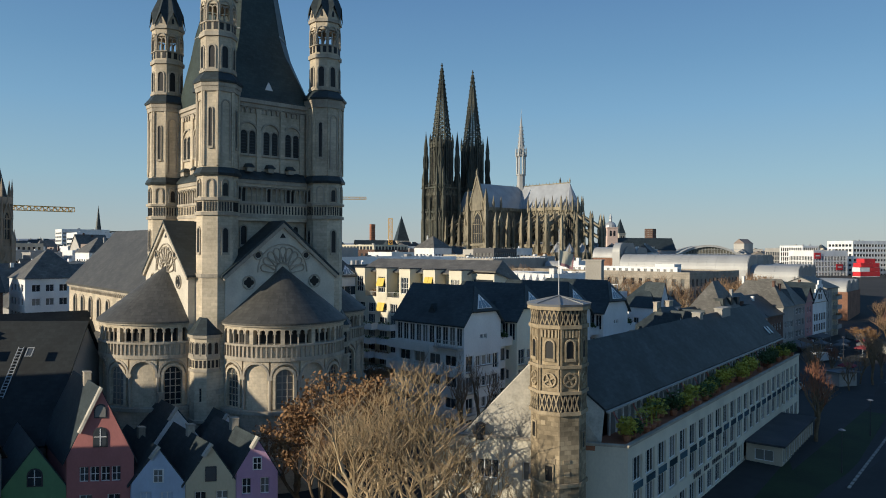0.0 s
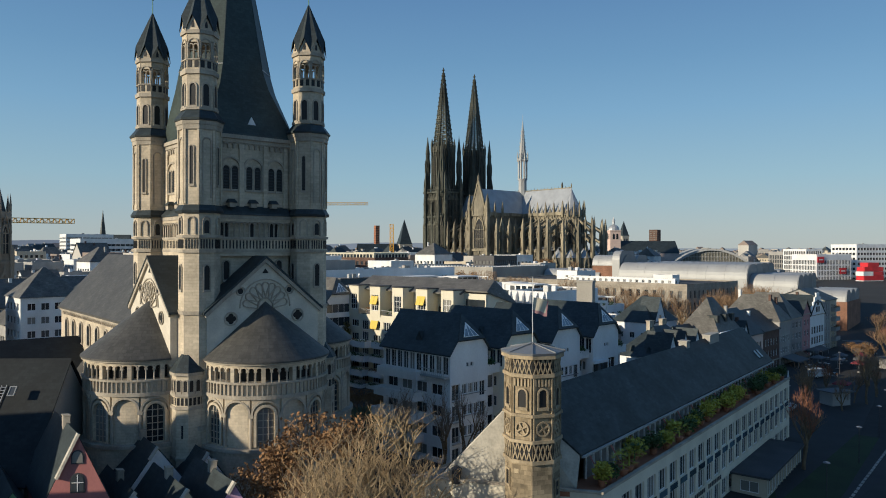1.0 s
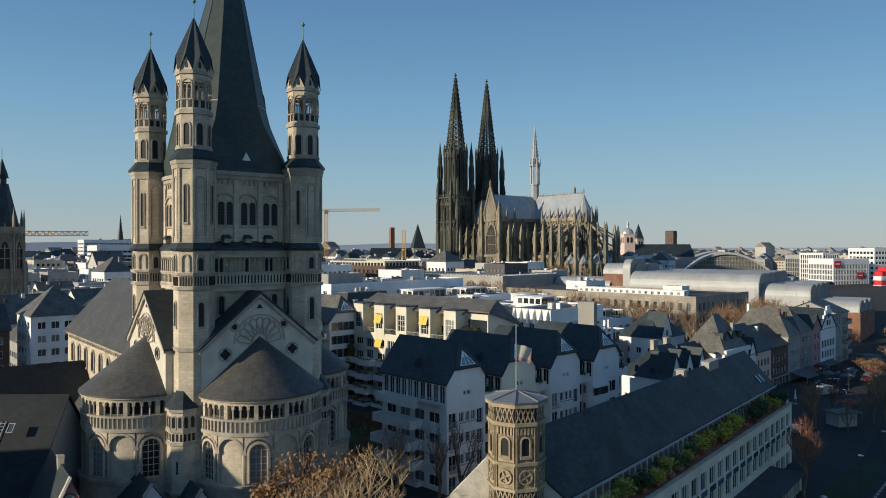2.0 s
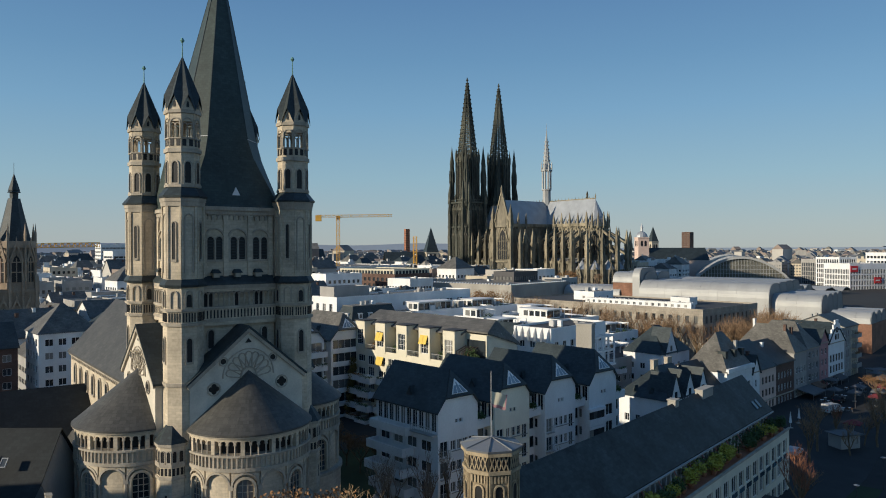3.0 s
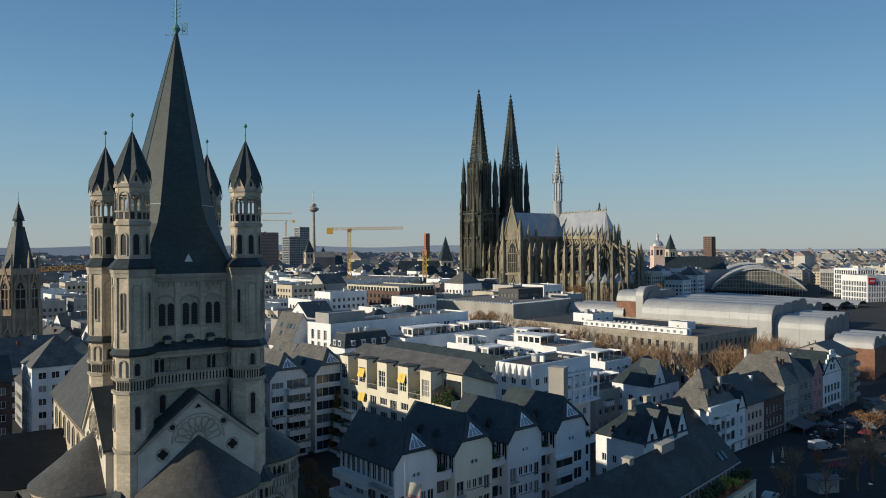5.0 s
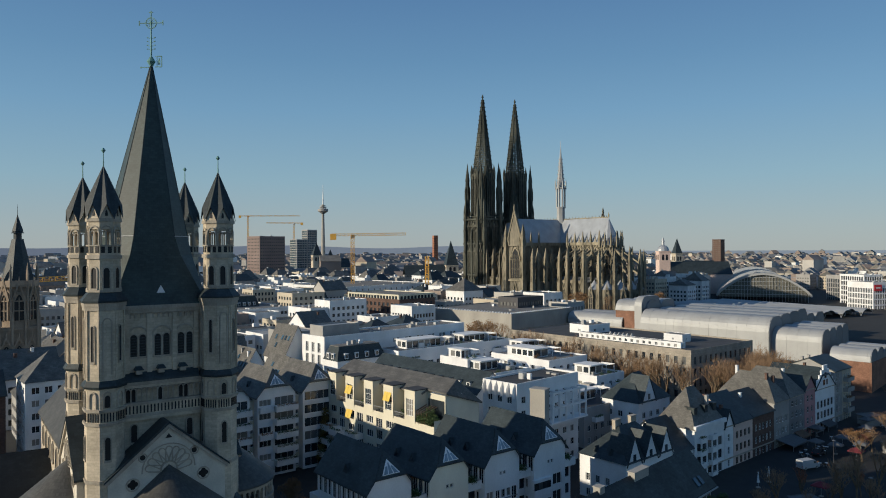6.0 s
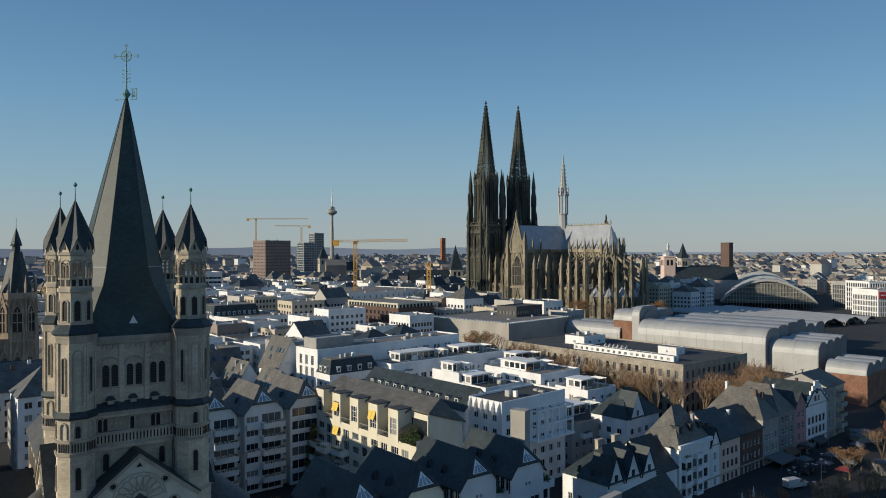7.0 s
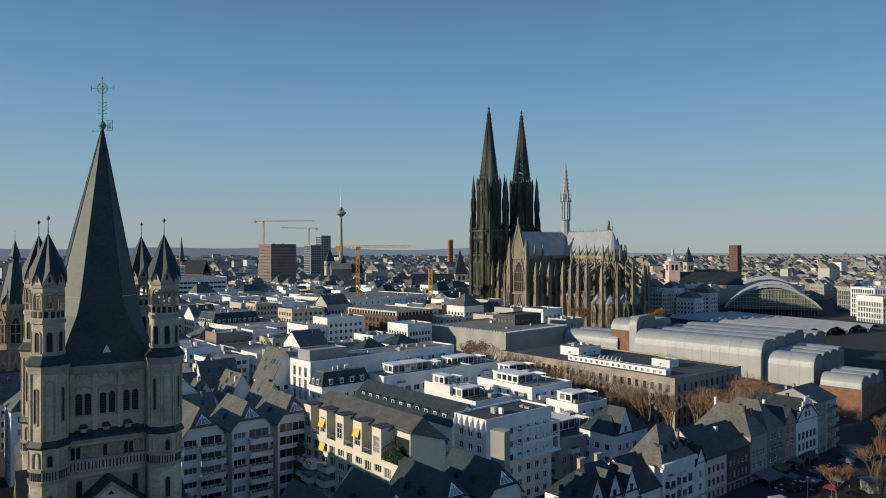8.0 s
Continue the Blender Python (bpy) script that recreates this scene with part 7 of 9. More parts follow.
# ---- stair turret ----
turret = thing("stair_turret", pose(9.7, 60.0, 1.0, 0, 0, 16), "octagonal carved sandstone stair turret with lead cap and flagpole", "tower")
g, t, d = Geo(), Geo(), Geo()
R8 = 2.3
g.drum(0, 0, R8, -1.5, R8 - 0.05, 21.9)
for z, h, r in ((7.4, 0.3, 2.45), (13.2, 0.3, 2.45), (14.9, 0.25, 2.5), (17.0, 0.25, 2.5), (20.2, 0.3, 2.5), (21.7, 0.3, 2.6)):
    t.one("string_course", t.drum, 0, 0, r, z, r, z + h)
ap = R8 * math.cos(radians(22.5))
for k in range(8):
    m = pose(0, 0, 0, 0, 0, 45 * k)
    g.m = t.m = d.m = m
    for z0, z1 in ((13.5, 14.9), (20.5, 21.7)):
        # net tracery band
        t.start("tracery_band")
        n = 4
        for i in range(n):
            x0, x1 = -0.8 + 1.6 * i / n, -0.8 + 1.6 * (i + 1) / n
            t.bar((x0, -ap - 0.04, z0), (x1, -ap - 0.04, z1), 0.09), t.bar((x1, -ap - 0.04, z0), (x0, -ap - 0.04, z1), 0.09)
        t.stop()
        d.one("tracery_ground", d.box, -0.82, 0.82, -ap - 0.02, -ap + 0.05, z0, z1)
    t.start("roundel")
    for i in range(12):
        a, b = i * math.pi / 6, (i + 1) * math.pi / 6
        t.bar((0.55 * math.cos(a), -ap - 0.06, 16.05 + 0.55 * math.sin(a)), (0.55 * math.cos(b), -ap - 0.06, 16.05 + 0.55 * math.sin(b)), 0.13)
        if i % 3 == 0:
            t.bar((0, -ap - 0.05, 16.05), (0.5 * math.cos(a + 0.5), -ap - 0.05, 16.05 + 0.5 * math.sin(a + 0.5)), 0.13)
    t.stop()
    t.start("panel_frame")
    for x in (-0.82, 0.74):
        t.box(x, x + 0.08, -ap - 0.1, -ap, 15.1, 17.0), t.box(x, x + 0.08, -ap - 0.1, -ap, 17.2, 20.2)
    t.stop()
    opening(t, d, -0.34, 0.34, 17.8, 18.9, -ap, 0.14, 0.1)
    t.start("hood_frieze")
    for i in range(5):
        t.box(-0.72 + i * 0.3, -0.58 + i * 0.3, -ap - 0.09, -ap, 19.5, 20.1)
    t.stop()
    if k in (6, 7, 1):
        z = (4.0, 10.4, 0, 0, 0, 0, 11.2, 7.9)[k]
        d.one("stair_window", d.box, -0.3, 0.3, -ap - 0.03, -ap + 0.1, z, z + 1.2)
        t.start("window_frame")
        t.box(-0.42, -0.3, -ap - 0.1, -ap, z, z + 1.2), t.box(0.3, 0.42, -ap - 0.1, -ap, z, z + 1.2), t.box(-0.42, 0.42, -ap - 0.1, -ap, z - 0.15, z), t.box(-0.42, 0.42, -ap - 0.1, -ap, z + 1.2, z + 1.35)
        t.stop()
    # squared ashlars that stand a little proud
    for i in range(9):
        if random.random() < 0.75:
            zz = 0.4 + i * 1.45 + random.uniform(0, 0.8)
            xx = random.uniform(-0.8, 0.3)
            t.one("ashlar", t.box, xx, xx + random.uniform(0.35, 0.6), -ap - 0.03, -ap + 0.05, zz, zz + random.uniform(0.25, 0.45))
g.m = Matrix()
part("shaft", g, ASHLAR, turret), parts(t, STONE_TURRET, turret, "string_course"), parts(d, VOID, turret, "opening")
g = Geo()
g.drum(0, 0, 2.62, 22.0, 2.68, 22.18), g.drum(0, 0, 2.68, 22.18, 0.15, 22.7)
for p in g.ring(0, 0, 2.66):
    g.bar((*p, 22.22), (0, 0, 22.78), 0.08)
part("cap", g, ZINC_DARK, turret, "grey lead cap with ribs")
g = Geo()
g.drum(0, 0, 0.045, 22.6, 0.03, 28.3, 8)
part("flagpole", g, STEEL, turret)
g = Geo()
# limp flag: rows of folds that sag away from the pole, red along the lower and outer edge
nu, nv = 12, 6
grid = [[(0.08 + 0.125 * i * (1 - 0.03 * j), 0.05 * math.sin(i * 0.7 + j * 0.5), 26.6 - 0.26 * j - 0.035 * i - 0.03 * math.sin(i * 0.9)) for i in range(nu)] for j in range(nv)]
for j in range(nv - 1):
    for i in range(nu - 1):
        g.slot = 1 if j == nv - 2 or i == nu - 2 else 0
        g.face([grid[j][i], grid[j][i + 1], grid[j + 1][i + 1], grid[j + 1][i]])
part("flag", g, [CREAM_GREY, PINK], turret, "pale flag with red edge")

# ---- plants on the terrace ----
def palm(g, x, y, z, h):
    for i in range(16):
        a = 2 * math.pi * i / 16 + random.uniform(-0.2, 0.2)
        up = random.uniform(-0.1, 0.75)
        d = Vector((math.cos(a), math.sin(a), up)).normalized()
        tip = Vector((x, y, z + h)) + d * 0.85
        s = d.cross(Vector((0, 0, 1))).normalized()
        for j in range(-4, 5):
            e = tip + (d * math.cos(j * 0.28) + s * math.sin(j * 0.28)) * 0.6 - Vector((0, 0, 0.1 * abs(j) * 0.5))
            q = s * 0.05 + d * 0.03
            g.face([tip - q, tip + q, e])
        g.face([(x, y, z + h - 0.05), (x + 0.03, y + 0.03, z + h - 0.05), tip, tip - s * 0.03])


for i in range(36):
    x = 1.8 + i * 1.85 + random.uniform(-0.5, 0.5)
    y = random.uniform(0.7, 2.1)
    kind = random.choice(("green", "green", "yellow", "palm", "palm_yellow", "yellow"))
    if i in (0,):
        kind = "yellow"
    p = thing("potted_plant", SH @ pose(x, y, H - 0.05), {"green": "dark evergreen shrub in a clay pot", "yellow": "yellow-green shrub in a clay pot", "palm": "green fan palm in a clay pot", "palm_yellow": "yellowed fan palm in a clay pot"}[kind], "plant", "terrace plants")
    g = Geo()
    g.drum(0, 0, 0.28, 0, 0.42, 0.55, 10), g.drum(0, 0, 0.46, 0.55, 0.46, 0.63, 10)
    part("pot", g, TERRACOTTA, p)
    g = Geo()
    h = random.uniform(0.5, 1.1)
    if "palm" in kind:
        g.drum(0, 0, 0.1, 0.5, 0.07, 0.6 + h, 6)
        palm(g, 0, 0, 0.6, h)
    else:
        foliage(g, 0, 0, 0.5, random.uniform(0.8, 1.2), random.uniform(1.2, 2.0), 520, 0.28)
    part("leaves", g, LEAF_YELLOW if "yellow" in kind else LEAF_GREEN, p)

# ---- painted gable houses on the fish market ----
def gable_house(x, y, rz, W, D, H, rise, wall, label, wins, frame=FRAME_WHITE, coping=0.66, base=1.5, skew=0.0, gable=()):
    """A small house with its gable to the front, pale coping on the verge and sash windows."""
    th = thing("gabled_house", pose(x, y, base, 0, 0, rz), label, "house", "painted gable houses")
    FOOT.append((pose(x, y, base, 0, 0, rz), W, D))
    sk = Matrix(((1, -math.sin(radians(skew)), 0, 0), (0, math.cos(radians(skew)), 0, 0), (0, 0, 1, 0), (0, 0, 0, 1)))
    g = Geo(sk)
    for side, (sm, run) in sides(W, D).items():
        wall_with_holes(g, sm, run, H, wins if side == "f" else [], z0=-1.5)
    for yy in (0.0, D - 0.3):
        g.solid([(0, yy, H), (W, yy, H), (W / 2, yy, H + rise), (0, yy + 0.3, H), (W, yy + 0.3, H), (W / 2, yy + 0.3, H + rise)], [(0, 1, 2), (3, 5, 4), (0, 2, 5, 3), (1, 4, 5, 2)])
    part("wall", g, wall, th)
    for a, z, w, h in wins:
        if z + h < H - 0.02:
            placed("window", window_mesh(w, h, frame, GLASS, (2, 2)), pose(a, 0.16, z), th)
    # windows in the gable
    for w, h, up, ar, fm, bars in gable:
        z, c, e = H + up, W / 2, w / 2
        f, v, b = Geo(), Geo(), Geo()
        if ar:
            f.arch(c - e - 0.12, c + e + 0.12, -0.06, 0.05, z - 0.12, z + h - e), v.arch(c - e, c + e, -0.09, 0.0, z, z + h - e)
        else:
            f.box(c - e - 0.1, c + e + 0.1, -0.06, 0.05, z - 0.1, z + h + 0.1), v.box(c - e, c + e, -0.09, 0.0, z, z + h)
        fo = part("window_frame", f, fm, th)
        part("pane", v, GLASS, fo)
        if bars:
            b.box(c - 0.035, c + 0.035, -0.12, -0.08, z, z + h - 0.03), b.box(c - e, c - 0.035, -0.12, -0.08, z + h * 0.5, z + h * 0.5 + 0.06), b.box(c + 0.035, c + e, -0.12, -0.08, z + h * 0.5, z + h * 0.5 + 0.06)
            part("glazing_bar", b, FRAME_WHITE, fo)
    r = Geo(sk)
    s = rise / (W / 2)
    for x0 in (-0.3, W + 0.3):
        z = H - s * 0.3
        low = [(x0, 0.05, z), (W / 2, 0.05, H + rise), (W / 2, D + 0.2, H + rise), (x0, D + 0.2, z)]
        r.frustum(low, [(a, b, c + 0.2) for a, b, c in low])
    part("roof", r, SLATE, th, "dark slate roof")
    if coping:
        c = Geo(sk)
        c.bar((W / 2 * coping, -0.12, H + rise * coping + 0.2), (W / 2, -0.12, H + rise + 0.25), 0.5, 0.2)
        part("verge_board", c, HIP_STONE, th, "weathered pale verge board")
        c = Geo(sk)
        c.box(W / 2 - 0.3, W / 2 + 0.3, 5.0, 5.7, H + rise - 0.7, H + rise + 0.8), c.box(W / 2 - 0.35, W / 2 + 0.35, 4.95, 5.75, H + rise + 0.8, H + rise + 0.9)
        part("chimney", c, STONE_TRIM, th)
    return th


rw = [(1.0, 5.9, 0.8, 1.3), (1.88, 5.9, 0.8, 1.3), (2.76, 5.9, 0.8, 1.3), (3.64, 5.9, 0.8, 1.3), (1.0, 3.3, 1.1, 1.5), (3.3, 3.3, 1.1, 1.5)]
two = [(0.7, 3.6, 1.0, 1.4), (2.5, 3.6, 1.0, 1.4)]
gable_house(-32.2, 61.6, 8, 5.5, 11, 8.0, 5.8, RED_WALL, "dark red gabled house with white sash windows", rw, coping=0.34, skew=30, gable=((1.0, 1.5, 1.0, True, FRAME_DARK, True), (0.85, 1.0, 3.5, True, FRAME_DARK, False)))
gable_house(-37.4, 61.0, 8, 5.3, 10, 5.4, 3.6, GREEN_WALL, "green gabled house with arched gable window", [(1.2, 3.2, 1.2, 1.4), (2.9, 3.2, 1.2, 1.4)], coping=0, skew=30, gable=((1.05, 1.35, 0.35, True, FRAME_DARK, True),))
gable_house(-43.0, 60.4, 8, 5.2, 10, 5.6, 4.0, BEIGE, "beige gabled house under a dark slate roof", [(1.0, 3.2, 1.2, 1.4), (2.9, 3.2, 1.2, 1.4)], coping=0, skew=30, gable=((1.05, 1.35, 0.35, True, FRAME_DARK, True),))
gable_house(-26.8, 62.0, 2, 4.6, 10, 5.7, 3.0, BLUE_WALL, "pale blue gabled house with small window", two, skew=36, gable=((0.7, 1.0, 0.2, False, FRAME_WHITE, True),))
gable_house(-22.1, 62.0, 10, 4.15, 10, 5.8, 3.1, CREAM_PAINT, "cream gabled house beside the pale blue one", two, skew=28, gable=((0.75, 1.1, 0.15, False, FRAME_DARK, False),))
gable_house(-17.9, 62.6, 10, 3.5, 10, 6.5, 2.9, LILAC, "lilac gabled house with white windows", [(0.45, 4.6, 0.8, 1.4), (2.0, 4.6, 0.8, 1.4), (0.45, 1.8, 0.8, 1.5), (2.0, 1.8, 0.8, 1.5)], skew=28, gable=((0.6, 0.95, 0.3, False, FRAME_WHITE, True),))
gable_house(-28.6, 70.5, 38, 5.0, 9, 6.5, 3.4, WHITE_OLD, "narrow house with a dark slate roof behind the gables", [])
gable_house(-23.6, 72.0, 38, 4.2, 6, 6.0, 3.0, WHITE_OLD, "small house with slate roof close to the church", [])
th = thing("roof_terrace_house", pose(-32.5, 76.0, 1.5, 0, 0, 38), "low house with walled flat roof before the church", "house")
g = Geo()
g.box(0, 5.5, 0, 4.5, -1, 7.4), g.box(0, 5.5, 0, 0.25, 7.4, 8.4), g.box(0, 0.25, 0.25, 4.5, 7.4, 8.4), g.box(5.25, 5.5, 0.25, 4.5, 7.4, 8.4), g.box(1.2, 2.2, 2.4, 3.2, 7.4, 9.4)
part("wall", g, GREYWALL, th)
# broad dark roofs beside the church, shade painted into their slate
# the last two stand out of view, added only to cast shade
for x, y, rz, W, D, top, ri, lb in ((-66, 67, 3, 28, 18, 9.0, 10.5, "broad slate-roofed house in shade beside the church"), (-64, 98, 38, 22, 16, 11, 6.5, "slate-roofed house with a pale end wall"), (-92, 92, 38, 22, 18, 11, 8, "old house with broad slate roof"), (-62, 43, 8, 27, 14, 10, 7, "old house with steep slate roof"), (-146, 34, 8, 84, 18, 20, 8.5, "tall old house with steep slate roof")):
    th = mid("broad_roof_house", x, y, rz, W, D, top, lb, "house", GREYWALL if y < 90 else WHITE_OLD, SLATE_SHADED, "x", ri, base=1.5, ww=1.2, gap=1.2, clutter=0 if y == 67 else 2)
# skylights and a slate-hung stack on the broad roof
for x, k, w, h in ((-57.5, 4.6, 1.6, 1.7), (-51.5, 2.6, 1.9, 1.5), (-47.5, 5.0, 0.8, 1.2), (-42.6, 5.0, 0.7, 1.1)):
    el = math.atan2(10.5, 9.0)
    th = thing("skylight", pose(x, 67.0 + (x + 66) * 0.052 + k * 0.999, 10.55 + k * 10.5 / 9.0, math.degrees(el), 0, 3), "small roof window in the dark slate roof", "skylight", "broad roof skylights")
    g = Geo()
    g.box(0, w, 0, 0.09, 0, 0.16), g.box(0, w, h - 0.09, h, 0, 0.16), g.box(0, 0.09, 0.09, h - 0.09, 0, 0.16), g.box(w - 0.09, w, 0.09, h - 0.09, 0, 0.16)
    fo = part("window_frame", g, ZINC, th)
    g = Geo()
    g.box(0.09, w - 0.09, 0.09, h - 0.09, 0.0, 0.11)
    part("pane", g, GLASS, fo)
th = thing("roof_stack", pose(-51.0, 73.6, 15.0, 0, 0, 3), "slate-hung chimney stack on a broad dark roof", "chimney")
g = Geo()
g.box(0, 1.0, 0, 1.3, 0, 4.2)
part("stack", g, SLATE_SHADED, th)
g = Geo()
g.box(-0.1, 1.1, -0.1, 1.4, 4.2, 4.35), g.box(0.25, 0.75, 0.3, 1.0, 4.35, 4.8)
part("cap", g, ZINC, th, "grey metal chimney cap")
th = thing("roof_ladder", pose(-44.0, 71.0, 12.62, 49.4, 0, 3), "thin metal ladder lying on a slate roof", "ladder")
g = Geo()
g.box(0, 0.06, 0, 6, 0, 0.06), g.box(0.5, 0.56, 0, 6, 0, 0.06)
for i in range(16):
    g.box(0.06, 0.5, 0.2 + i * 0.37, 0.26 + i * 0.37, 0.0, 0.05)
part("rungs_and_rails", g, STEEL, th)

# ---- trees ----
def tree_mesh(seed, height_m, spread, levels, twig_mat, bark, leaves=0, leaf_mat=None, trunk=0.3, fork=3, first=0.28, up=0.35):
    """Trunk with limbs and a crown of twigs as two meshes."""
    rd = random.Random(seed)
    limbs, twigs, leaf = Geo(), Geo(), Geo()

    def seg(g, a, b, ra, rb, n):
        d = (b - a).normalized()
        s = d.cross(Vector((0.3, 0.2, 1))).normalized()
        t = s.cross(d)
        c = [(s * math.cos(2 * math.pi * i / n) + t * math.sin(2 * math.pi * i / n)) for i in range(n)]
        i0 = len(g.v)
        g.v += [a + k * ra for k in c] + [b + k * rb for k in c]
        g.f += [(i0 + i, i0 + (i + 1) % n, i0 + n + (i + 1) % n, i0 + n + i) for i in range(n)]
        g.mi += [0] * n

    def grow(p, d, length, r, lv):
        n = 2 if lv < 3 else 1
        q = p
        for i in range(n):
            d = (d + Vector((rd.uniform(-1, 1), rd.uniform(-1, 1), rd.uniform(-0.5, 1))) * (0.16 + 0.05 * lv)).normalized()
            e = q + d * length / n
            seg(limbs if lv < 3 else twigs, q, e, r * (1 - 0.3 * i / n), r * (1 - 0.3 * (i + 1) / n), 6 if lv < 2 else 4 if lv < 4 else 3)
            q = e
        if lv >= levels:
            for i in range(leaves):
                o = q + Vector((rd.uniform(-1, 1), rd.uniform(-1, 1), rd.uniform(-1, 1))) * 0.45
                a = Vector((rd.uniform(-1, 1), rd.uniform(-1, 1), rd.uniform(-1, 1))).normalized()
                b = a.cross(Vector((rd.uniform(-1, 1), rd.uniform(-1, 1), rd.uniform(-1, 1)))).normalized()
                w = rd.uniform(0.10, 0.19)
                leaf.face([o - a * w, o + b * w * 0.7, o + a * w, o - b * w * 0.7])
            return
        for i in range(fork + (1 if lv == 0 else 0)):
            a = 2 * math.pi * (i + rd.uniform(-0.3, 0.3)) / (fork + (1 if lv == 0 else 0))
            side = Vector((math.cos(a), math.sin(a), 0))
            nd = (d * rd.uniform(0.5, 1.0) + side * rd.uniform(0.5, 1.0) * spread + Vector((0, 0, up))).normalized()
            start = p.lerp(q, rd.uniform(0.55, 1.0)) if i else q
            grow(start, nd, length * rd.uniform(0.58, 0.8), r * 0.58, lv + 1)

    grow(Vector((0, 0, -0.5)), Vector((0, 0, 1)), height_m * first, trunk, 0)
    top = max(p.z for p in twigs.v)
    k = height_m / top
    for g in (limbs, twigs, leaf):
        g.v = [Vector((p.x * k, p.y * k, p.z * k if p.z > 0 else p.z)) for p in g.v]
    out = [("trunk", limbs.mesh("trunk", bark)), ("crown", twigs.mesh("crown", twig_mat))]
    if leaves:
        out.append(("leaves", leaf.mesh("leaves", leaf_mat)))
    return out


PLANE = [tree_mesh(s, 17, 1.0, 6, TWIG_PALE, BARK_PALE, trunk=0.36, fork=3) for s in (1, 2, 3)]
LEAFY = [tree_mesh(s, 15, 0.9, 5, TWIG, BARK, 7, LEAF_BROWN, trunk=0.32) for s in (4, 5)]
BARE = [tree_mesh(s, 13, 0.75, 5, TWIG, BARK, trunk=0.26) for s in (6, 7, 8)]
RED = [tree_mesh(9, 11, 0.55, 5, TWIG_RED, BARK, trunk=0.22, up=0.6)]
SLIM = [tree_mesh(11, 12, 0.45, 5, TWIG_GREY, BARK, trunk=0.18, up=0.7), tree_mesh(12, 12, 0.5, 5, TWIG_GREY, BARK, trunk=0.2, up=0.6)]


def tree(x, y, variants, size, label, group, z=None, turn=None):
    th = thing("tree", pose(x, y, height(x, y) if z is None else z, 0, 0, random.uniform(0, 360) if turn is None else turn) @ Matrix.Scale(size, 4), label, "tree", group)
    for nm, me in random.choice(variants):
        placed(nm, me, Matrix(), th)
    return th


random.seed(21)
for x, y, s in ((-5.8, 58.5, 0.86), (-3.6, 53.5, 0.86), (0.8, 56.5, 0.74), (-5.5, 62.5, 0.95), (-1.2, 61.0, 0.85), (4.6, 53.5, 0.5), (10.5, 55.5, 0.36)):
    tree(x, y, PLANE, s, "large bare plane tree with knobbly pale twigs", "plane trees by the church")
for x, y, s in ((-11.0, 69.0, 0.9), (-13.4, 67.5, 0.7)):
    tree(x, y, LEAFY, s, "tree with withered orange-brown leaves", "plane trees by the church")
for x, y, s in ((-2.5, 84.5, 1.15), (2.0, 88, 1.05), (4.8, 92, 1.0)):
    tree(x, y, SLIM, s, "slender bare grey tree before the white houses", "courtyard trees")
for x, y, s in ((-11.5, 118, 0.42), (-14.5, 122, 0.4), (-8.5, 121, 0.36), (-18, 128, 0.45)):
    tree(x, y, LEAFY, s, "small tree with brown leaves on the lawn", "courtyard trees")
for x, y, s in ((20, 101, 0.8), (26, 107, 0.75), (32, 116, 0.8), (38, 121, 0.7)):
    tree(x, y, SLIM, s, "slender bare tree in the lane", "courtyard trees")
tree(-10.8, 63.0, BARE, 0.8, "bare dark tree before the church apse", "plane trees by the church")
tree(51.5, 99, RED, 1.05, "reddish bare tree beside the staple house", "quay trees")
for x, y, s, v in ((54, 104, 0.62, BARE), (92, 150, 0.55, RED), (95, 158, 0.6, BARE), (104, 164, 0.5, RED), (82, 141, 0.5, BARE), (103, 174, 0.5, LEAFY), (109, 182, 0.5, BARE), (118, 178, 0.6, LEAFY), (76, 134, 0.5, BARE), (124, 192, 0.6, LEAFY), (134, 205, 0.65, LEAFY)):
    tree(x, y, v, s, "brown-leaved tree in the riverside garden", "quay trees")
for x, y, s in ((66, 128, 0.7), (71, 136, 0.75), (79, 145, 0.7), (84, 140, 0.8), (90, 147, 0.7), (96, 152, 0.75), (102, 158, 0.8), (111, 170, 0.8), (116, 186, 0.8), (124, 200, 0.85), (130, 214, 0.9), (88, 136, 0.7)):
    tree(x, y, RED + BARE, s, "bare reddish tree on the dark riverside square", "quay trees")
tree(119, 173, LEAFY, 0.6, "small tree with orange autumn leaves", "quay trees")
# rows before the stone office and in its court
for i in range(19):
    tree(71.5 - i * 3.0 + random.uniform(-1.6, 1.2), 214 + i * 3.0 + random.uniform(-1.6, 1.2), BARE, random.uniform(1.15, 1.5), "bare brown street tree before the stone office", "office trees")
for i in range(28):
    a, b = random.uniform(-2, 36), random.uniform(-20, -3)
    p = Vector((76, 217)) + Vector((0.70, 0.71)) * a + Vector((0.71, -0.70)) * -b
    tree(p.x, p.y, BARE, random.uniform(1.0, 1.45), "bare brown tree in the square", "office trees")
for i in range(16):
    tree(96 - i * 1.6 + random.uniform(-2, 2), 262 + i * 5.2, BARE, random.uniform(0.8, 1.0), "bare tree along the museum", "museum trees")
for x, y in ((20, 262), (26, 272), (32, 280), (14, 270), (8, 285), (-60, 380), (-66, 386), (-72, 392), (-78, 175), (-74, 160), (-70, 150), (-62, 140), (-57, 131), (-142, 245), (-150, 255), (-148, 240), (-156, 262), (140, 640), (60, 420), (75, 410), (90, 405), (100, 400)):
    tree(x, y, BARE + LEAFY, random.uniform(0.9, 1.2), "bare brown town tree", "town trees")

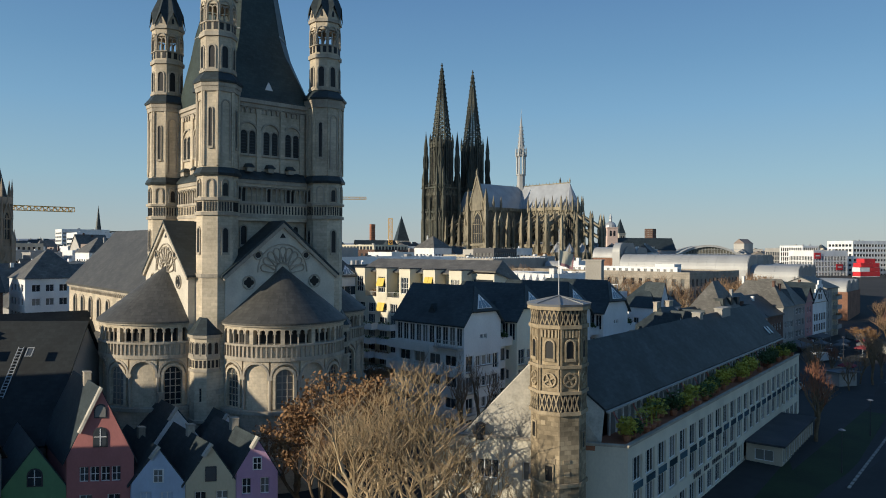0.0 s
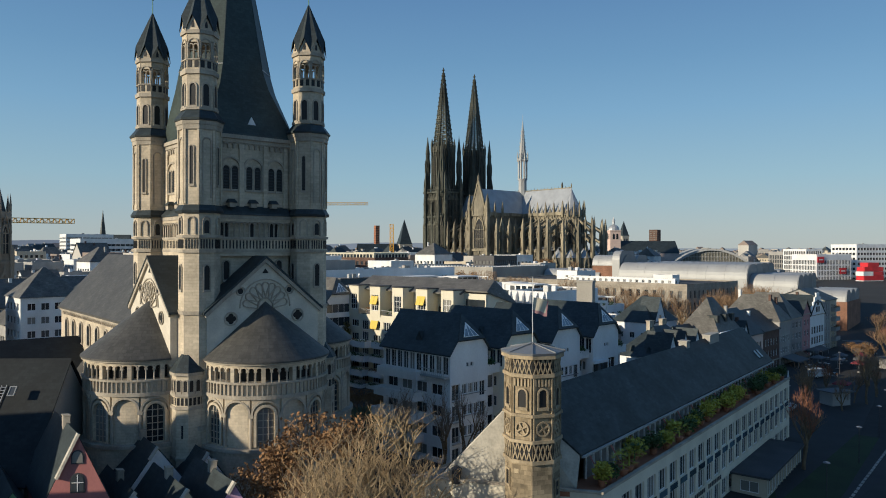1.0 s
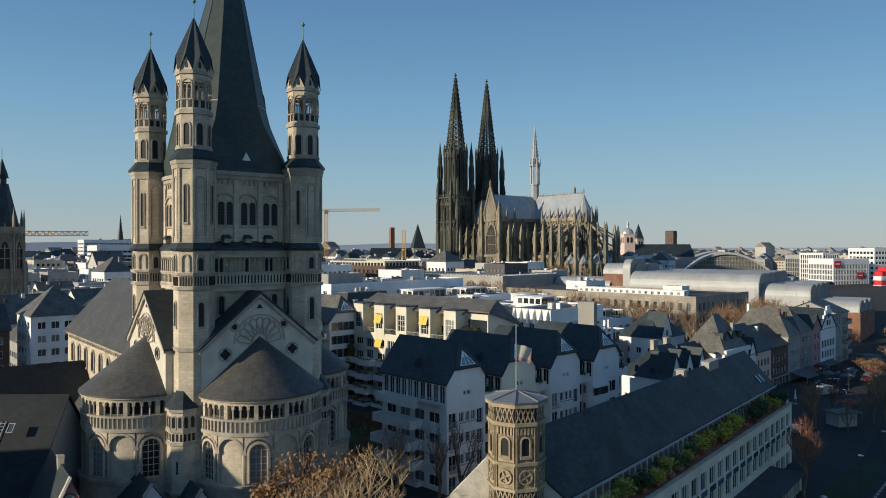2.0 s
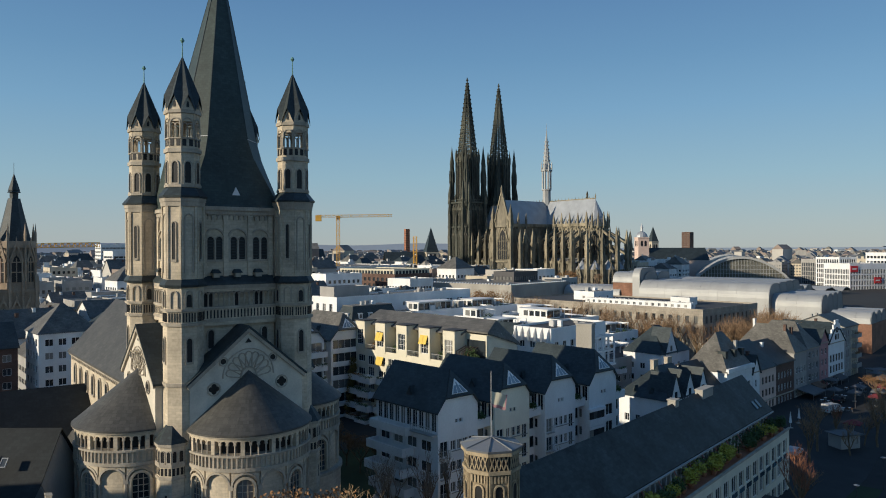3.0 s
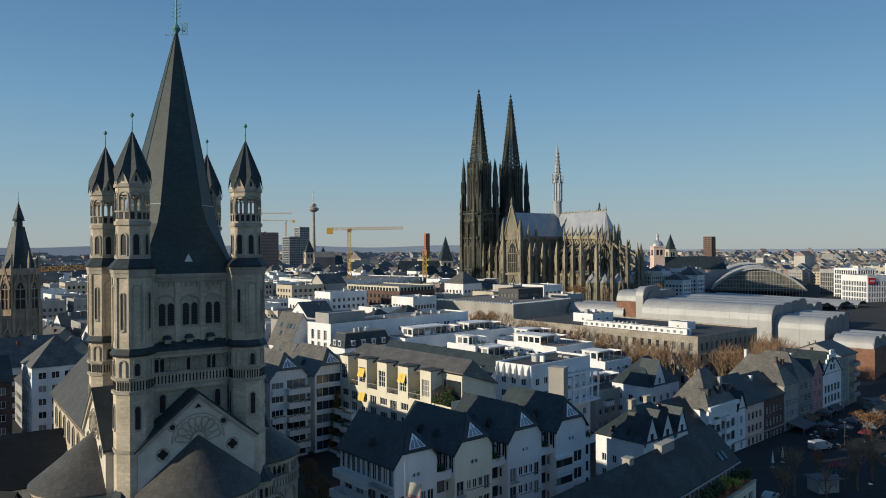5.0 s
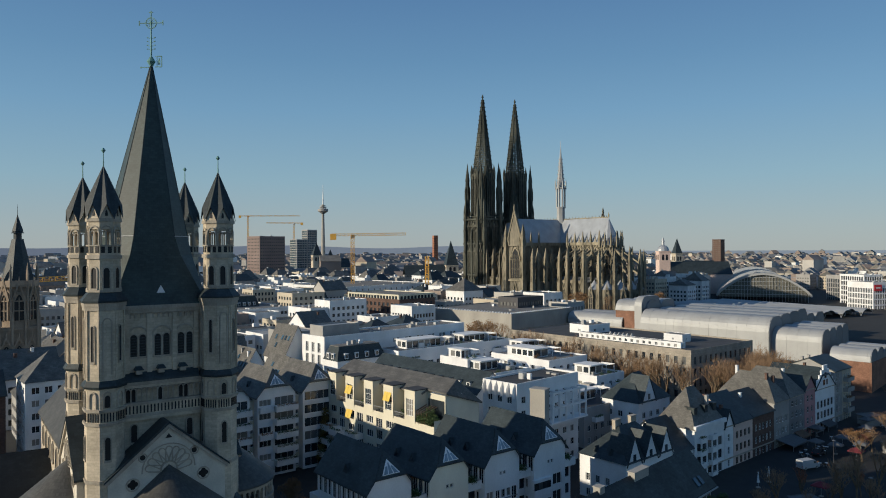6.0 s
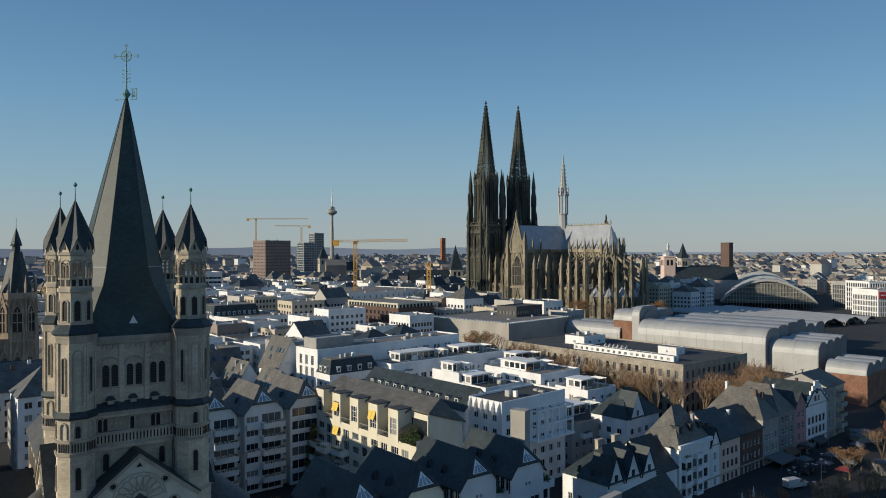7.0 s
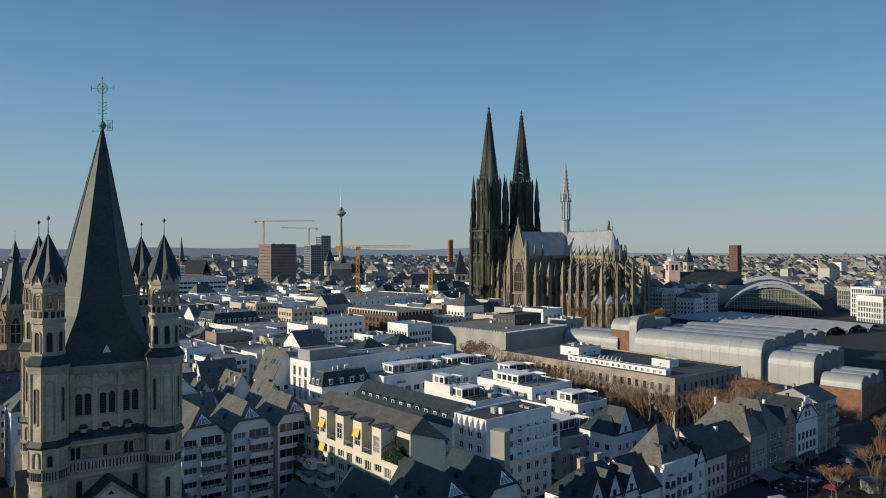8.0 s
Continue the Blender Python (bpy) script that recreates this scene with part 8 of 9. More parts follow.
# ---- lawns, quay road and kerb ----
patch("lawn_1", [(42, 70), (80, 108), (150, 200), (150, 60), (70, 40), (50, 52)], GRASS, 0.06, "dull winter lawn on the quay", "lawn")
patch("lawn_3", [(33.5, 66), (40, 74), (72, 116), (66, 120), (52, 102), (28.5, 70)], GRASS, 0.03, "dark lawn strip before the staple house", "lawn")
patch("lawn_2", [(-20, 112), (-10, 104), (-2, 116), (-12, 134), (-22, 128)], GRASS, 0.06, "small courtyard lawn", "lawn")
patch("road_1", [(34, 62), (44, 75), (76, 112), (73, 114), (41, 77), (31, 64)], ASPHALT, 0.05, "dark quay road", "road")
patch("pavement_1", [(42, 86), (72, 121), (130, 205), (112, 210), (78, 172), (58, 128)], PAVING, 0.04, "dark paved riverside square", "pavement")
for i in range(34):
    p = Vector((45.5, 80.0)).lerp(Vector((79.0, 121.0)), i / 33)
    th = thing("kerb_stone", pose(p.x, p.y, height(p.x, p.y), 0, 0, 50.8), "pale kerb stone along the quay road", "kerb", "kerb stones")
    g = Geo()
    g.box(0, 0.95, 0, 0.3, -0.1, 0.16)
    part("stone", g, CONCRETE, th)

# ---- things on the riverside square ----
def parasol(x, y, open_up, canvas=CANVAS, size=3.0):
    z = height(x, y)
    if open_up:
        th = thing("market_parasol", pose(x, y, z, 0, 0, random.uniform(30, 60)), "square canvas parasol open over tables", "parasol", "open parasols")
        g = Geo()
        h = size / 2
        g.cone([(-h, -h, 2.3), (h, -h, 2.3), (h, h, 2.3), (-h, h, 2.3)], (0, 0, 3.05))
        for a, b, c, d in ((-h, h, -h, -h + 0.03), (-h, h, h - 0.03, h), (-h, -h + 0.03, -h, h), (h - 0.03, h, -h, h)):
            g.box(a, b, c, d, 2.08, 2.3)
        part("canopy", g, canvas, th)
    else:
        th = thing("closed_parasol", pose(x, y, z), "closed pale parasol on its pole", "parasol", "closed parasols")
        g = Geo()
        g.drum(0, 0, 0.3, 1.1, 0.22, 1.7, 8), g.drum(0, 0, 0.22, 1.7, 0.06, 3.3, 8)
        part("folded_canopy", g, WHITE_OLD, th)
    g = Geo()
    g.drum(0, 0, 0.04, 0.1, 0.04, 3.1 if open_up else 1.2, 6)
    part("pole", g, STEEL, th)
    g = Geo()
    g.box(-0.4, 0.4, -0.4, 0.4, 0, 0.12)
    part("base_plate", g, CONCRETE, th)


def cafe_table():
    th = thing("cafe_table", pose(0, 0, 0), "small round cafe table on the dark square", "table", "cafe tables")
    g = Geo()
    g.drum(0, 0, 0.4, 0.71, 0.4, 0.75, 12)
    part("tabletop", g, WHITE_OLD, th)
    g = Geo()
    g.drum(0, 0, 0.035, 0.05, 0.035, 0.71, 6)
    part("leg", g, STEEL, th)
    g = Geo()
    g.drum(0, 0, 0.26, 0, 0.2, 0.05, 8)
    part("foot", g, FRAME_DARK, th)
    return th


def cafe_chair():
    th = thing("cafe_chair", pose(0, 0, 0), "dark wicker cafe chair beside a table", "chair", "cafe chairs")
    g = Geo()
    g.box(-0.22, 0.22, -0.22, 0.22, 0.42, 0.47)
    part("seat", g, TIMBER, th)
    g = Geo()
    g.frustum([(-0.21, 0.18, 0.5), (0.21, 0.18, 0.5), (0.21, 0.22, 0.5), (-0.21, 0.22, 0.5)], [(-0.19, 0.24, 0.88), (0.19, 0.24, 0.88), (0.19, 0.28, 0.88), (-0.19, 0.28, 0.88)])
    part("backrest", g, TIMBER, th)
    for x in (-0.2, 0.17):
        for y in (-0.2, 0.17):
            g = Geo()
            g.box(x, x + 0.03, y, y + 0.03, 0, 0.5 if y > 0 else 0.42)
            part("leg", g, STEEL, th)
    return th


def street_lamp(x, y, h=5.0):
    th = thing("street_lamp", pose(x, y, height(x, y)), "slim dark street lamp with flat round head", "lamp", "street lamps")
    g = Geo()
    g.drum(0, 0, 0.1, 0, 0.08, 0.8, 8), g.drum(0, 0, 0.06, 0.8, 0.045, h, 8)
    part("post", g, FRAME_DARK, th)
    g = Geo()
    g.drum(0, 0, 0.12, h, 0.42, h + 0.14, 12), g.drum(0, 0, 0.42, h + 0.14, 0.2, h + 0.26, 12)
    part("head", g, ZINC_DARK, th)


def bench(x, y, rz):
    th = thing("bench", pose(x, y, height(x, y), 0, 0, rz), "dark slatted park bench on the quay lawn", "bench", "benches")
    for k in range(4):
        g = Geo()
        g.box(0, 1.8, 0.12 * k, 0.12 * k + 0.1, 0.42, 0.46)
        part("slat", g, TIMBER, th)
    g = Geo()
    g.box(0, 1.8, 0.5, 0.54, 0.5, 0.85)
    part("backrest", g, TIMBER, th)
    for xx in (0.2, 1.5):
        g = Geo()
        g.box(xx, xx + 0.08, 0.02, 0.5, 0, 0.42)
        part("leg", g, FRAME_DARK, th)


def car(x, y, rz, paint, label, van=False):
    th = thing("van" if van else "car", pose(x, y, height(x, y) + 0.06, 0, 0, rz), label, "van" if van else "car", "parked vehicles")
    L, w, h = (5.2, 1.0, 2.1) if van else (4.3, 0.88, 1.45)
    g = Geo()
    if van:
        prof = [(0, 0.35), (L, 0.35), (L, 0.95), (L - 0.9, 1.2), (L - 1.5, 2.0), (L - 1.8, h), (0.05, h), (0, 1.9)]
    else:
        prof = [(0, 0.3), (L, 0.3), (L, 0.68), (L - 1.2, 0.88), (L - 1.9, 1.36), (L - 2.2, h), (0.95, h), (0.3, 0.98), (0, 0.85)]
    k = len(prof)
    tap = [0.92 if z > 1.2 else 1.0 for _, z in prof]
    g.solid([(a, -w * t, z) for (a, z), t in zip(prof, tap)] + [(a, w * t, z) for (a, z), t in zip(prof, tap)], [tuple(range(k)), tuple(range(2 * k - 1, k - 1, -1))] + [(i, k + i, k + (i + 1) % k, (i + 1) % k) for i in range(k)])
    body = part("body", g, paint, th)
    for a in (0.85, L - 0.95):
        for s in (-1, 1):
            g = Geo(pose(a, s * (w - 0.08), 0.33, 90))
            g.drum(0, 0, 0.33, -0.11, 0.33, 0.11, 14)
            wheel = part("wheel", g, RUBBER, th)
            g = Geo(pose(a, s * (w - 0.08), 0.33, 90))
            g.drum(0, 0, 0.19, -0.125, 0.19, 0.125, 10)
            part("rim", g, STEEL, wheel)
    for s in (-1, 1):
        g = Geo()
        lo, hi = (L - 1.9, L - 1.15) if van else (0.75, L - 1.75)
        y = s * w * 0.97
        z0, z1 = (1.3, 1.85) if van else (0.95, 1.33)
        g.frustum([(lo, y - 0.03, z0), (hi, y - 0.03, z0), (hi, y + 0.03, z0), (lo, y + 0.03, z0)], [(lo + (0.0 if van else 0.35), y * 0.95 - 0.03, z1), (hi - 0.35, y * 0.95 - 0.03, z1), (hi - 0.35, y * 0.95 + 0.03, z1), (lo + (0.0 if van else 0.35), y * 0.95 + 0.03, z1)])
        part("side_window", g, GLASS, body)
        g = Geo()
        g.box(L - 0.12, L + 0.02, s * (w - 0.3) - 0.14, s * (w - 0.3) + 0.14, 0.62, 0.78)
        part("headlight", g, FRAME_WHITE, body)
        g = Geo()
        g.box(-0.03, 0.1, s * (w - 0.2) - 0.1, s * (w - 0.2) + 0.1, 0.75, 0.95)
        part("tail_light", g, RED_PAINT, body)
    g = Geo()
    a, b = ((L - 0.85, 1.24), (L - 1.48, 1.98)) if van else ((L - 1.22, 0.92), (L - 1.88, 1.33))
    g.frustum([(a[0], -w * 0.85, a[1]), (a[0], w * 0.85, a[1]), (b[0], w * 0.8, b[1]), (b[0], -w * 0.8, b[1])], [(a[0] + 0.04, -w * 0.85, a[1] + 0.03), (a[0] + 0.04, w * 0.85, a[1] + 0.03), (b[0] + 0.04, w * 0.8, b[1] + 0.03), (b[0] + 0.04, -w * 0.8, b[1] + 0.03)])
    part("windscreen", g, GLASS, body)
    return th


def kiosk(x, y, rz, w, d, h, label):
    th = thing("kiosk", pose(x, y, height(x, y), 0, 0, rz), label, "kiosk", "kiosks")
    g = Geo()
    wall_with_holes(g, Matrix(), w, h, [(0.5, 0.9, w - 1.0, 1.1)], z0=-0.2)
    for sm, run in list(sides(w, d).values())[1:]:
        wall_with_holes(g, sm, run, h, [], z0=-0.2)
    part("wall", g, GREYWALL, th)
    g = Geo()
    g.box(-0.5, w + 0.5, -0.8, d + 0.4, h, h + 0.12), g.box(-0.5, w + 0.5, -0.8, -0.7, h + 0.12, h + 0.26), g.box(-0.5, w + 0.5, d + 0.3, d + 0.4, h + 0.12, h + 0.26)
    part("roof", g, CANVAS, th)


random.seed(33)
for x, y in ((73, 152.4), (76.4, 156.3)):
    parasol(x, y, False)
car(86.0, 165.5, 28, CAR_WHITE, "white delivery van parked on the square", True)
car(93.5, 176.0, 47, ASPHALT, "dark parked car beside the houses")
car(64.5, 132.0, 50, STEEL, "grey parked car at the end of the staple house")
kiosk(76.0, 137.5, 20, 4.5, 3.0, 2.6, "low kiosk with pale flat roof on the square")
kiosk(112.0, 178.5, 10, 6.0, 3.5, 2.7, "low pavilion with pale flat roof under trees")
kiosk(119.0, 206.5, 15, 5.0, 3.5, 2.7, "low pavilion with pale roof by the river")
for x, y, c in ((101.4, 194.7, CANVAS), (104.0, 186.3, CANVAS), (99.4, 179.1, CANVAS), (95.8, 181.5, CANVAS), (102.2, 174.8, CANVAS_RED), (109.5, 187.0, CANVAS_RED), (106.0, 181.0, CANVAS), (118.5, 205.7, CANVAS), (84.0, 149.0, CANVAS_RED), (114.5, 197.0, CANVAS)):
    parasol(x, y, True, c)
# deep shop awnings before the riverside houses
for k, (col, w) in enumerate(((CANVAS, 8.6), (TIMBER, 5.0), (CANVAS, 5.0), (FRAME_DARK, 6.0))):
    o = (38.0, 48.0, 56.0, 64.0)[k]
    th = thing("shop_awning", QUAY @ pose(o, 0, -0.1), "sloping canvas awning over a cafe front", "awning", "shop awnings")
    g = Geo()
    d = 4.5 if k == 0 else 2.6
    g.frustum([(0, -d, 2.3), (w, -d, 2.3), (w, -0.3, 3.2), (0, -0.3, 3.2)], [(0, -d, 2.36), (w, -d, 2.36), (w, -0.3, 3.26), (0, -0.3, 3.26)])
    g.box(0, w, -d - 0.02, -d + 0.01, 2.05, 2.34)
    part("canvas", g, col, th)
    for x in (0.15, w - 0.2):
        g = Geo()
        g.box(x, x + 0.06, -d + 0.1, -d + 0.16, -0.3, 2.3)
        part("post", g, STEEL, th)
t0, c0 = cafe_table(), cafe_chair()
spots = []
for i in range(20):
    a, b = random.uniform(30, 84), random.uniform(5.5, 14)
    p = QUAY @ Vector((a, -b, 0))
    spots.append((p.x, p.y))
for i, (x, y) in enumerate(spots):
    m = pose(x, y, height(x, y) + 0.04)
    if i == 0:
        t0.matrix_world = m
    else:
        copy_thing(t0, m)
    for j in range(2):
        a = random.uniform(0, 360)
        mc = m @ pose(0.75 * math.sin(radians(a)), -0.75 * math.cos(radians(a)), 0, 0, 0, a + 180)
        if i == 0 and j == 0:
            c0.matrix_world = mc
        else:
            copy_thing(c0, mc)
for x, y in ((47.6, 85.5), (61.1, 102.5), (72, 116), (81, 129), (92, 146), (104, 160), (96, 172), (122, 190)):
    street_lamp(x, y)
for x, y, r in ((66, 100, 140), (84, 124, 140), (96, 140, 140), (108, 158, 140)):
    bench(x, y, r)

# ---- landmarks beyond ----
def lattice(g, a, b, w, n):
    """A square lattice mast or jib from a to b."""
    a, b = Vector(a), Vector(b)
    d = (b - a).normalized()
    s = d.cross(Vector((0, 0, 1)))
    s = s.normalized() if s.length > 1e-3 else Vector((1, 0, 0))
    u = s.cross(d)
    c = [s * w / 2 * i + u * w / 2 * j for i, j in ((-1, -1), (1, -1), (1, 1), (-1, 1))]
    t = w * 0.13
    for k in c:
        g.bar(a + k, b + k, t)
    for i in range(n):
        p, q = a.lerp(b, i / n), a.lerp(b, (i + 1) / n)
        for j in range(4):
            g.bar(p + c[j], q + c[(j + 1) % 4], t * 0.8)
            g.bar(q + c[j], q + c[(j + 1) % 4], t * 0.8)


def crane(x, y, base, top, turn, reach, label, back=14, jib=True):
    th = thing("tower_crane", pose(x, y, base, 0, 0, turn), label, "crane", "tower cranes")
    h = top - base
    g = Geo()
    lattice(g, (0, 0, 0), (0, 0, h), 2.2, int(h / 2.6))
    part("mast", g, STEEL_YELLOW, th)
    if jib:
        g = Geo()
        lattice(g, (0, 0, h), (reach, 0, h + 0.5), 1.6, int(reach / 2.2))
        part("jib", g, STEEL_YELLOW, th)
        g = Geo()
        lattice(g, (0, 0, h), (-back, 0, h), 1.5, 5)
        g.box(-back - 1, -back + 3, -1.2, 1.2, h - 3.4, h + 0.5)
        part("counter_jib", g, STEEL_YELLOW, th)
        g = Geo()
        g.box(-1.0, 1.4, 1.2, 2.9, h - 2.2, h + 0.2)
        part("cab", g, WHITE, th)
    return th


crane(-87.4, 477.4, 9, 61.5, 10, 36, "yellow tower crane with a level jib")
crane(-33, 450, 9, 47, 0, 0, "yellow crane mast without jib", jib=False)
crane(-420, 1150, 4, 108, 12, 85, "pale tower crane far behind the roofs")
crane(-345, 1160, 4, 96, 190, 45, "distant tower crane above the towers")
crane(-150, 236, 4, 41, 60, 30, "yellow tower crane beside the town hall tower")

tv = thing("television_tower", pose(-643.6, 2427, 3), "slim concrete television tower with round pod and mast", "tower")
g = Geo()
g.drum(0, 0, 8, 0, 4.2, 175, 16), g.drum(0, 0, 4.2, 175, 3.6, 205, 16)
part("shaft", g, CONCRETE, tv)
g = Geo()
g.drum(0, 0, 6, 173, 18, 182, 24), g.drum(0, 0, 18, 182, 18, 188, 24), g.drum(0, 0, 18, 188, 9, 192, 24), g.drum(0, 0, 12, 194, 12, 197, 24), g.drum(0, 0, 9, 199, 9, 202, 24)
part("pod", g, GREYWALL, tv, "round restaurant pod")
g = Geo()
g.drum(0, 0, 2.2, 204, 1.6, 240, 8), g.drum(0, 0, 1.2, 240, 0.5, 272, 8)
part("mast", g, WHITE_OLD, tv)

mid("brown_high_rise", -235.4, 702.4, 52, 30, 24, 65, "brown slab high-rise office", "high-rise", BROWN_CLAD, ROOF_FLAT_DARK, ww=1.6, wh=1.1, pitch=3.3, gap=1.0, base=5, detail=False, clutter=4)
mid("glass_high_rise", -290, 1000, 47, 22, 20, 66, "pale glass office tower", "high-rise", GREYWALL, ROOF_FLAT, ww=2.4, wh=2.4, pitch=3.4, gap=0.3, base=4, detail=False, glass=GLASS_BLUE, clutter=3)
mid("glass_high_rise", -278, 1012, 47, 16, 16, 80, "pale glass office tower under construction", "high-rise", GREYWALL, ROOF_FLAT, ww=2.4, wh=2.4, pitch=3.4, gap=0.3, base=4, detail=False, glass=GLASS_BLUE, clutter=3)
mid("brick_high_rise", 371, 1271, 50, 15, 15, 66, "brown brick tower block", "high-rise", BRICK, ROOF_FLAT, ww=1.2, wh=1.4, pitch=3.6, gap=1.4, base=4, detail=False)
mid("red_tower", -150, 1500, 30, 9, 9, 80, "distant red and blue office tower", "high-rise", TERRACOTTA, ROOF_FLAT, ww=1.4, wh=1.6, pitch=3.6, gap=1, base=4, detail=False)
mid("pale_office", -255, 500, 40, 60, 30, 38, "broad pale office block with long window bands", "office building", WHITE_OLD, ROOF_FLAT, ww=3.0, wh=1.5, pitch=3.4, gap=0.2, base=5, detail=False, clutter=5)
mid("pale_office", -340, 640, 40, 40, 25, 44, "tall pale office slab", "office building", WHITE_OLD, ROOF_FLAT, ww=3.0, wh=1.5, pitch=3.4, gap=0.2, base=5, detail=False, clutter=5)
# offices at the tracks
mid("ribbed_office", 275, 579, 20, 15, 20, 29.5, "grey office with dark upright ribs", "office building", GREYWALL, ROOF_FLAT, ww=1.3, wh=3.0, pitch=3.6, gap=0.5, base=5, detail=False, clutter=3)
mid("ribbed_office", 270, 539, 20, 16, 22, 31.5, "white office with upright ribs", "office building", WHITE, ROOF_FLAT, ww=1.4, wh=2.8, pitch=3.6, gap=0.6, base=5, detail=False, clutter=3)
low = mid("ribbed_office", 258, 500, 20, 32, 22, 27.8, "long white office with close upright ribs and a red sign", "office building", WHITE, ROOF_FLAT, ww=0.9, wh=3.0, pitch=3.8, gap=0.5, base=5, detail=False, clutter=4)
for x, z in ((0.6, 17.5), (21.0, 9.5)):
    g = Geo()
    g.box(x, x + 6.0, -0.35, -0.06, z, z + 4.2)
    sign = part("sign_board", g, RED_PAINT, low, "red sign board")
    g = Geo()
    g.box(x + 1.2, x + 4.8, -0.42, -0.34, z + 1.7, z + 2.5)
    part("sign_bar", g, FRAME_WHITE, sign)
mid("tall_white_office", 298, 522, 20, 40, 22, 35, "tall white office with wide windows", "office building", WHITE, ROOF_FLAT, ww=2.2, wh=1.8, pitch=3.6, gap=0.6, base=5, detail=False, clutter=4)
th = thing("container_stack", pose(280, 482, 5, 0, 0, 20), "stacked red and white site containers", "containers")
for k, (x, z, w, m) in enumerate(((0, 0, 9, WHITE), (9.2, 0, 9, RED_PAINT), (0, 3, 9, WHITE), (9.2, 3, 9, WHITE), (0.5, 6, 18, RED_PAINT), (0, 9, 9, WHITE), (9.2, 9, 9, RED_PAINT), (1.0, 12, 17, RED_PAINT), (4, 15, 10, RED_PAINT))):
    g = Geo()
    g.box(x, x + w, 0, 6, z + 0.05, z + 2.9)
    for i in range(int(w)):
        g.box(x + 0.3 + i, x + 0.6 + i, -0.08, 0.0, z + 0.2, z + 2.75)
    part("container", g, m, th)


def needle_church(x, y, base, w, wall_top, tip, rz, label, nave, wall=BEIGE, roof_mat=SLATE, dome=False, cap=None):
    th = thing("church", pose(x, y, base, 0, 0, rz), label, "church")
    g = Geo()
    h = wall_top - base
    g.box(-w / 2, w / 2, -w / 2, w / 2, 0, h), g.box(-w / 2 - 0.4, w / 2 + 0.4, -w / 2 - 0.4, w / 2 + 0.4, h - 0.8, h)
    part("tower", g, wall, th)
    for k in range(4):
        v = Geo(pose(0, 0, 0, 0, 0, 90 * k))
        v.arch(-w * 0.27, -w * 0.07, -w / 2 - 0.1, 0, h * 0.8, h * 0.9), v.arch(w * 0.07, w * 0.27, -w / 2 - 0.1, 0, h * 0.8, h * 0.9)
        part("belfry_opening", v, VOID, th)
    r = Geo()
    t = tip - base
    if dome:
        q = w * 0.55
        for i in range(5):
            a, b = i * math.pi / 10, (i + 1) * math.pi / 10
            r.drum(0, 0, q * math.cos(a), h + q * math.sin(a), max(0.9, q * math.cos(b)), h + q * math.sin(b), 12)
        r.drum(0, 0, 1.3, h + q, 1.2, h + q + 3, 8), r.spike(0, 0, 1.6, h + q + 3, t)
    else:
        r.spike(0, 0, w * 0.72, h, t, 8 if w < 8 else 4, 45)
    part("spire", r, cap or roof_mat, th)
    n = Geo()
    L, B, H, R = nave
    n.box(w / 2, w / 2 + L, -B / 2, B / 2, 0, H)
    part("nave", n, wall, th)
    n = Geo()
    for s in (-1, 1):
        low = [(w / 2, s * (B / 2 + 0.4), H), (w / 2 + L, s * (B / 2 + 0.4), H), (w / 2 + L, 0, H + R), (w / 2, 0, H + R)]
        n.frustum(low, [(a, b, c + 0.4) for a, b, c in low])
    part("nave_roof", n, roof_mat, th)
    return th


needle_church(155, 664.5, 8, 10, 49, 62, 8, "pink-white church tower with grey dome and dark nave roof", (55, 18, 20, 11), PINK_WHITE, SLATE, True, LEAD)
needle_church(190, 770, 8, 8, 46, 62, 20, "pale stone church with tall roof", (40, 16, 18, 12), BEIGE, SLATE)
needle_church(-40, 690, 8, 12, 36, 60, 200, "old stone church with pointed tower roof", (40, 18, 16, 12), BEIGE, SLATE)
needle_church(-395.6, 823.6, 5, 5, 46, 77, 0, "dark roofed church with needle ridge turret", (30, 20, 26, 16), BRICK_RED, SLATE)
needle_church(-250, 960, 5, 12, 44, 62, 30, "twin-towered stone church far off", (40, 18, 22, 12), BEIGE, SLATE)
needle_church(-232, 966, 5, 8, 40, 52, 30, "square church tower far off", (10, 10, 12, 6), BEIGE, SLATE)

# ---- the town hall tower ----
rh = thing("town_hall_tower", pose(-132.5, 209.5, 2, 0, 0, 40), "richly arcaded gothic town hall tower with slate helm", "tower")
g, t, v = Geo(), Geo(), Geo()
g.box(-5.2, 5.2, -5.2, 5.2, 0, 26), g.drum(0, 0, 5.6, 26, 5.5, 39.5)
for k in range(4):
    for q in (g, t, v):
        q.m = pose(0, 0, 0, 0, 0, 90 * k)
    for z in (3, 9.5, 16.0):
        for x in (-3.4, 0, 3.4):
            lancet(t, v, x - 1.0, x + 1.0, z, z + 3.2, z + 4.6, -5.2, 2)
    for z in (8, 14.6, 25):
        t.one("string_course", t.box, -5.5, 5.5, -5.6, -5.2, z, z + 0.6)
    for x in (-5.2, -1.75, 1.75, 5.2):
        t.one("buttress", t.box, x - 0.35, x + 0.35, -5.9, -5.2, 0, 25)
        t.one("pinnacle", t.pinnacle, x, -5.6, 0.35, 25, 28, 31)
for k in range(8):
    for q in (g, t, v):
        q.m = pose(0, 0, 0, 0, 0, 45 * k)
    lancet(t, v, -1.3, 1.3, 28, 34, 36.5, -5.2, 2)
    t.one("parapet", t.box, -2.3, 2.3, -5.7, -5.2, 38.3, 40.3)
    t.one("pinnacle", t.pinnacle, -2.2, -5.4, 0.28, 26, 42, 46)
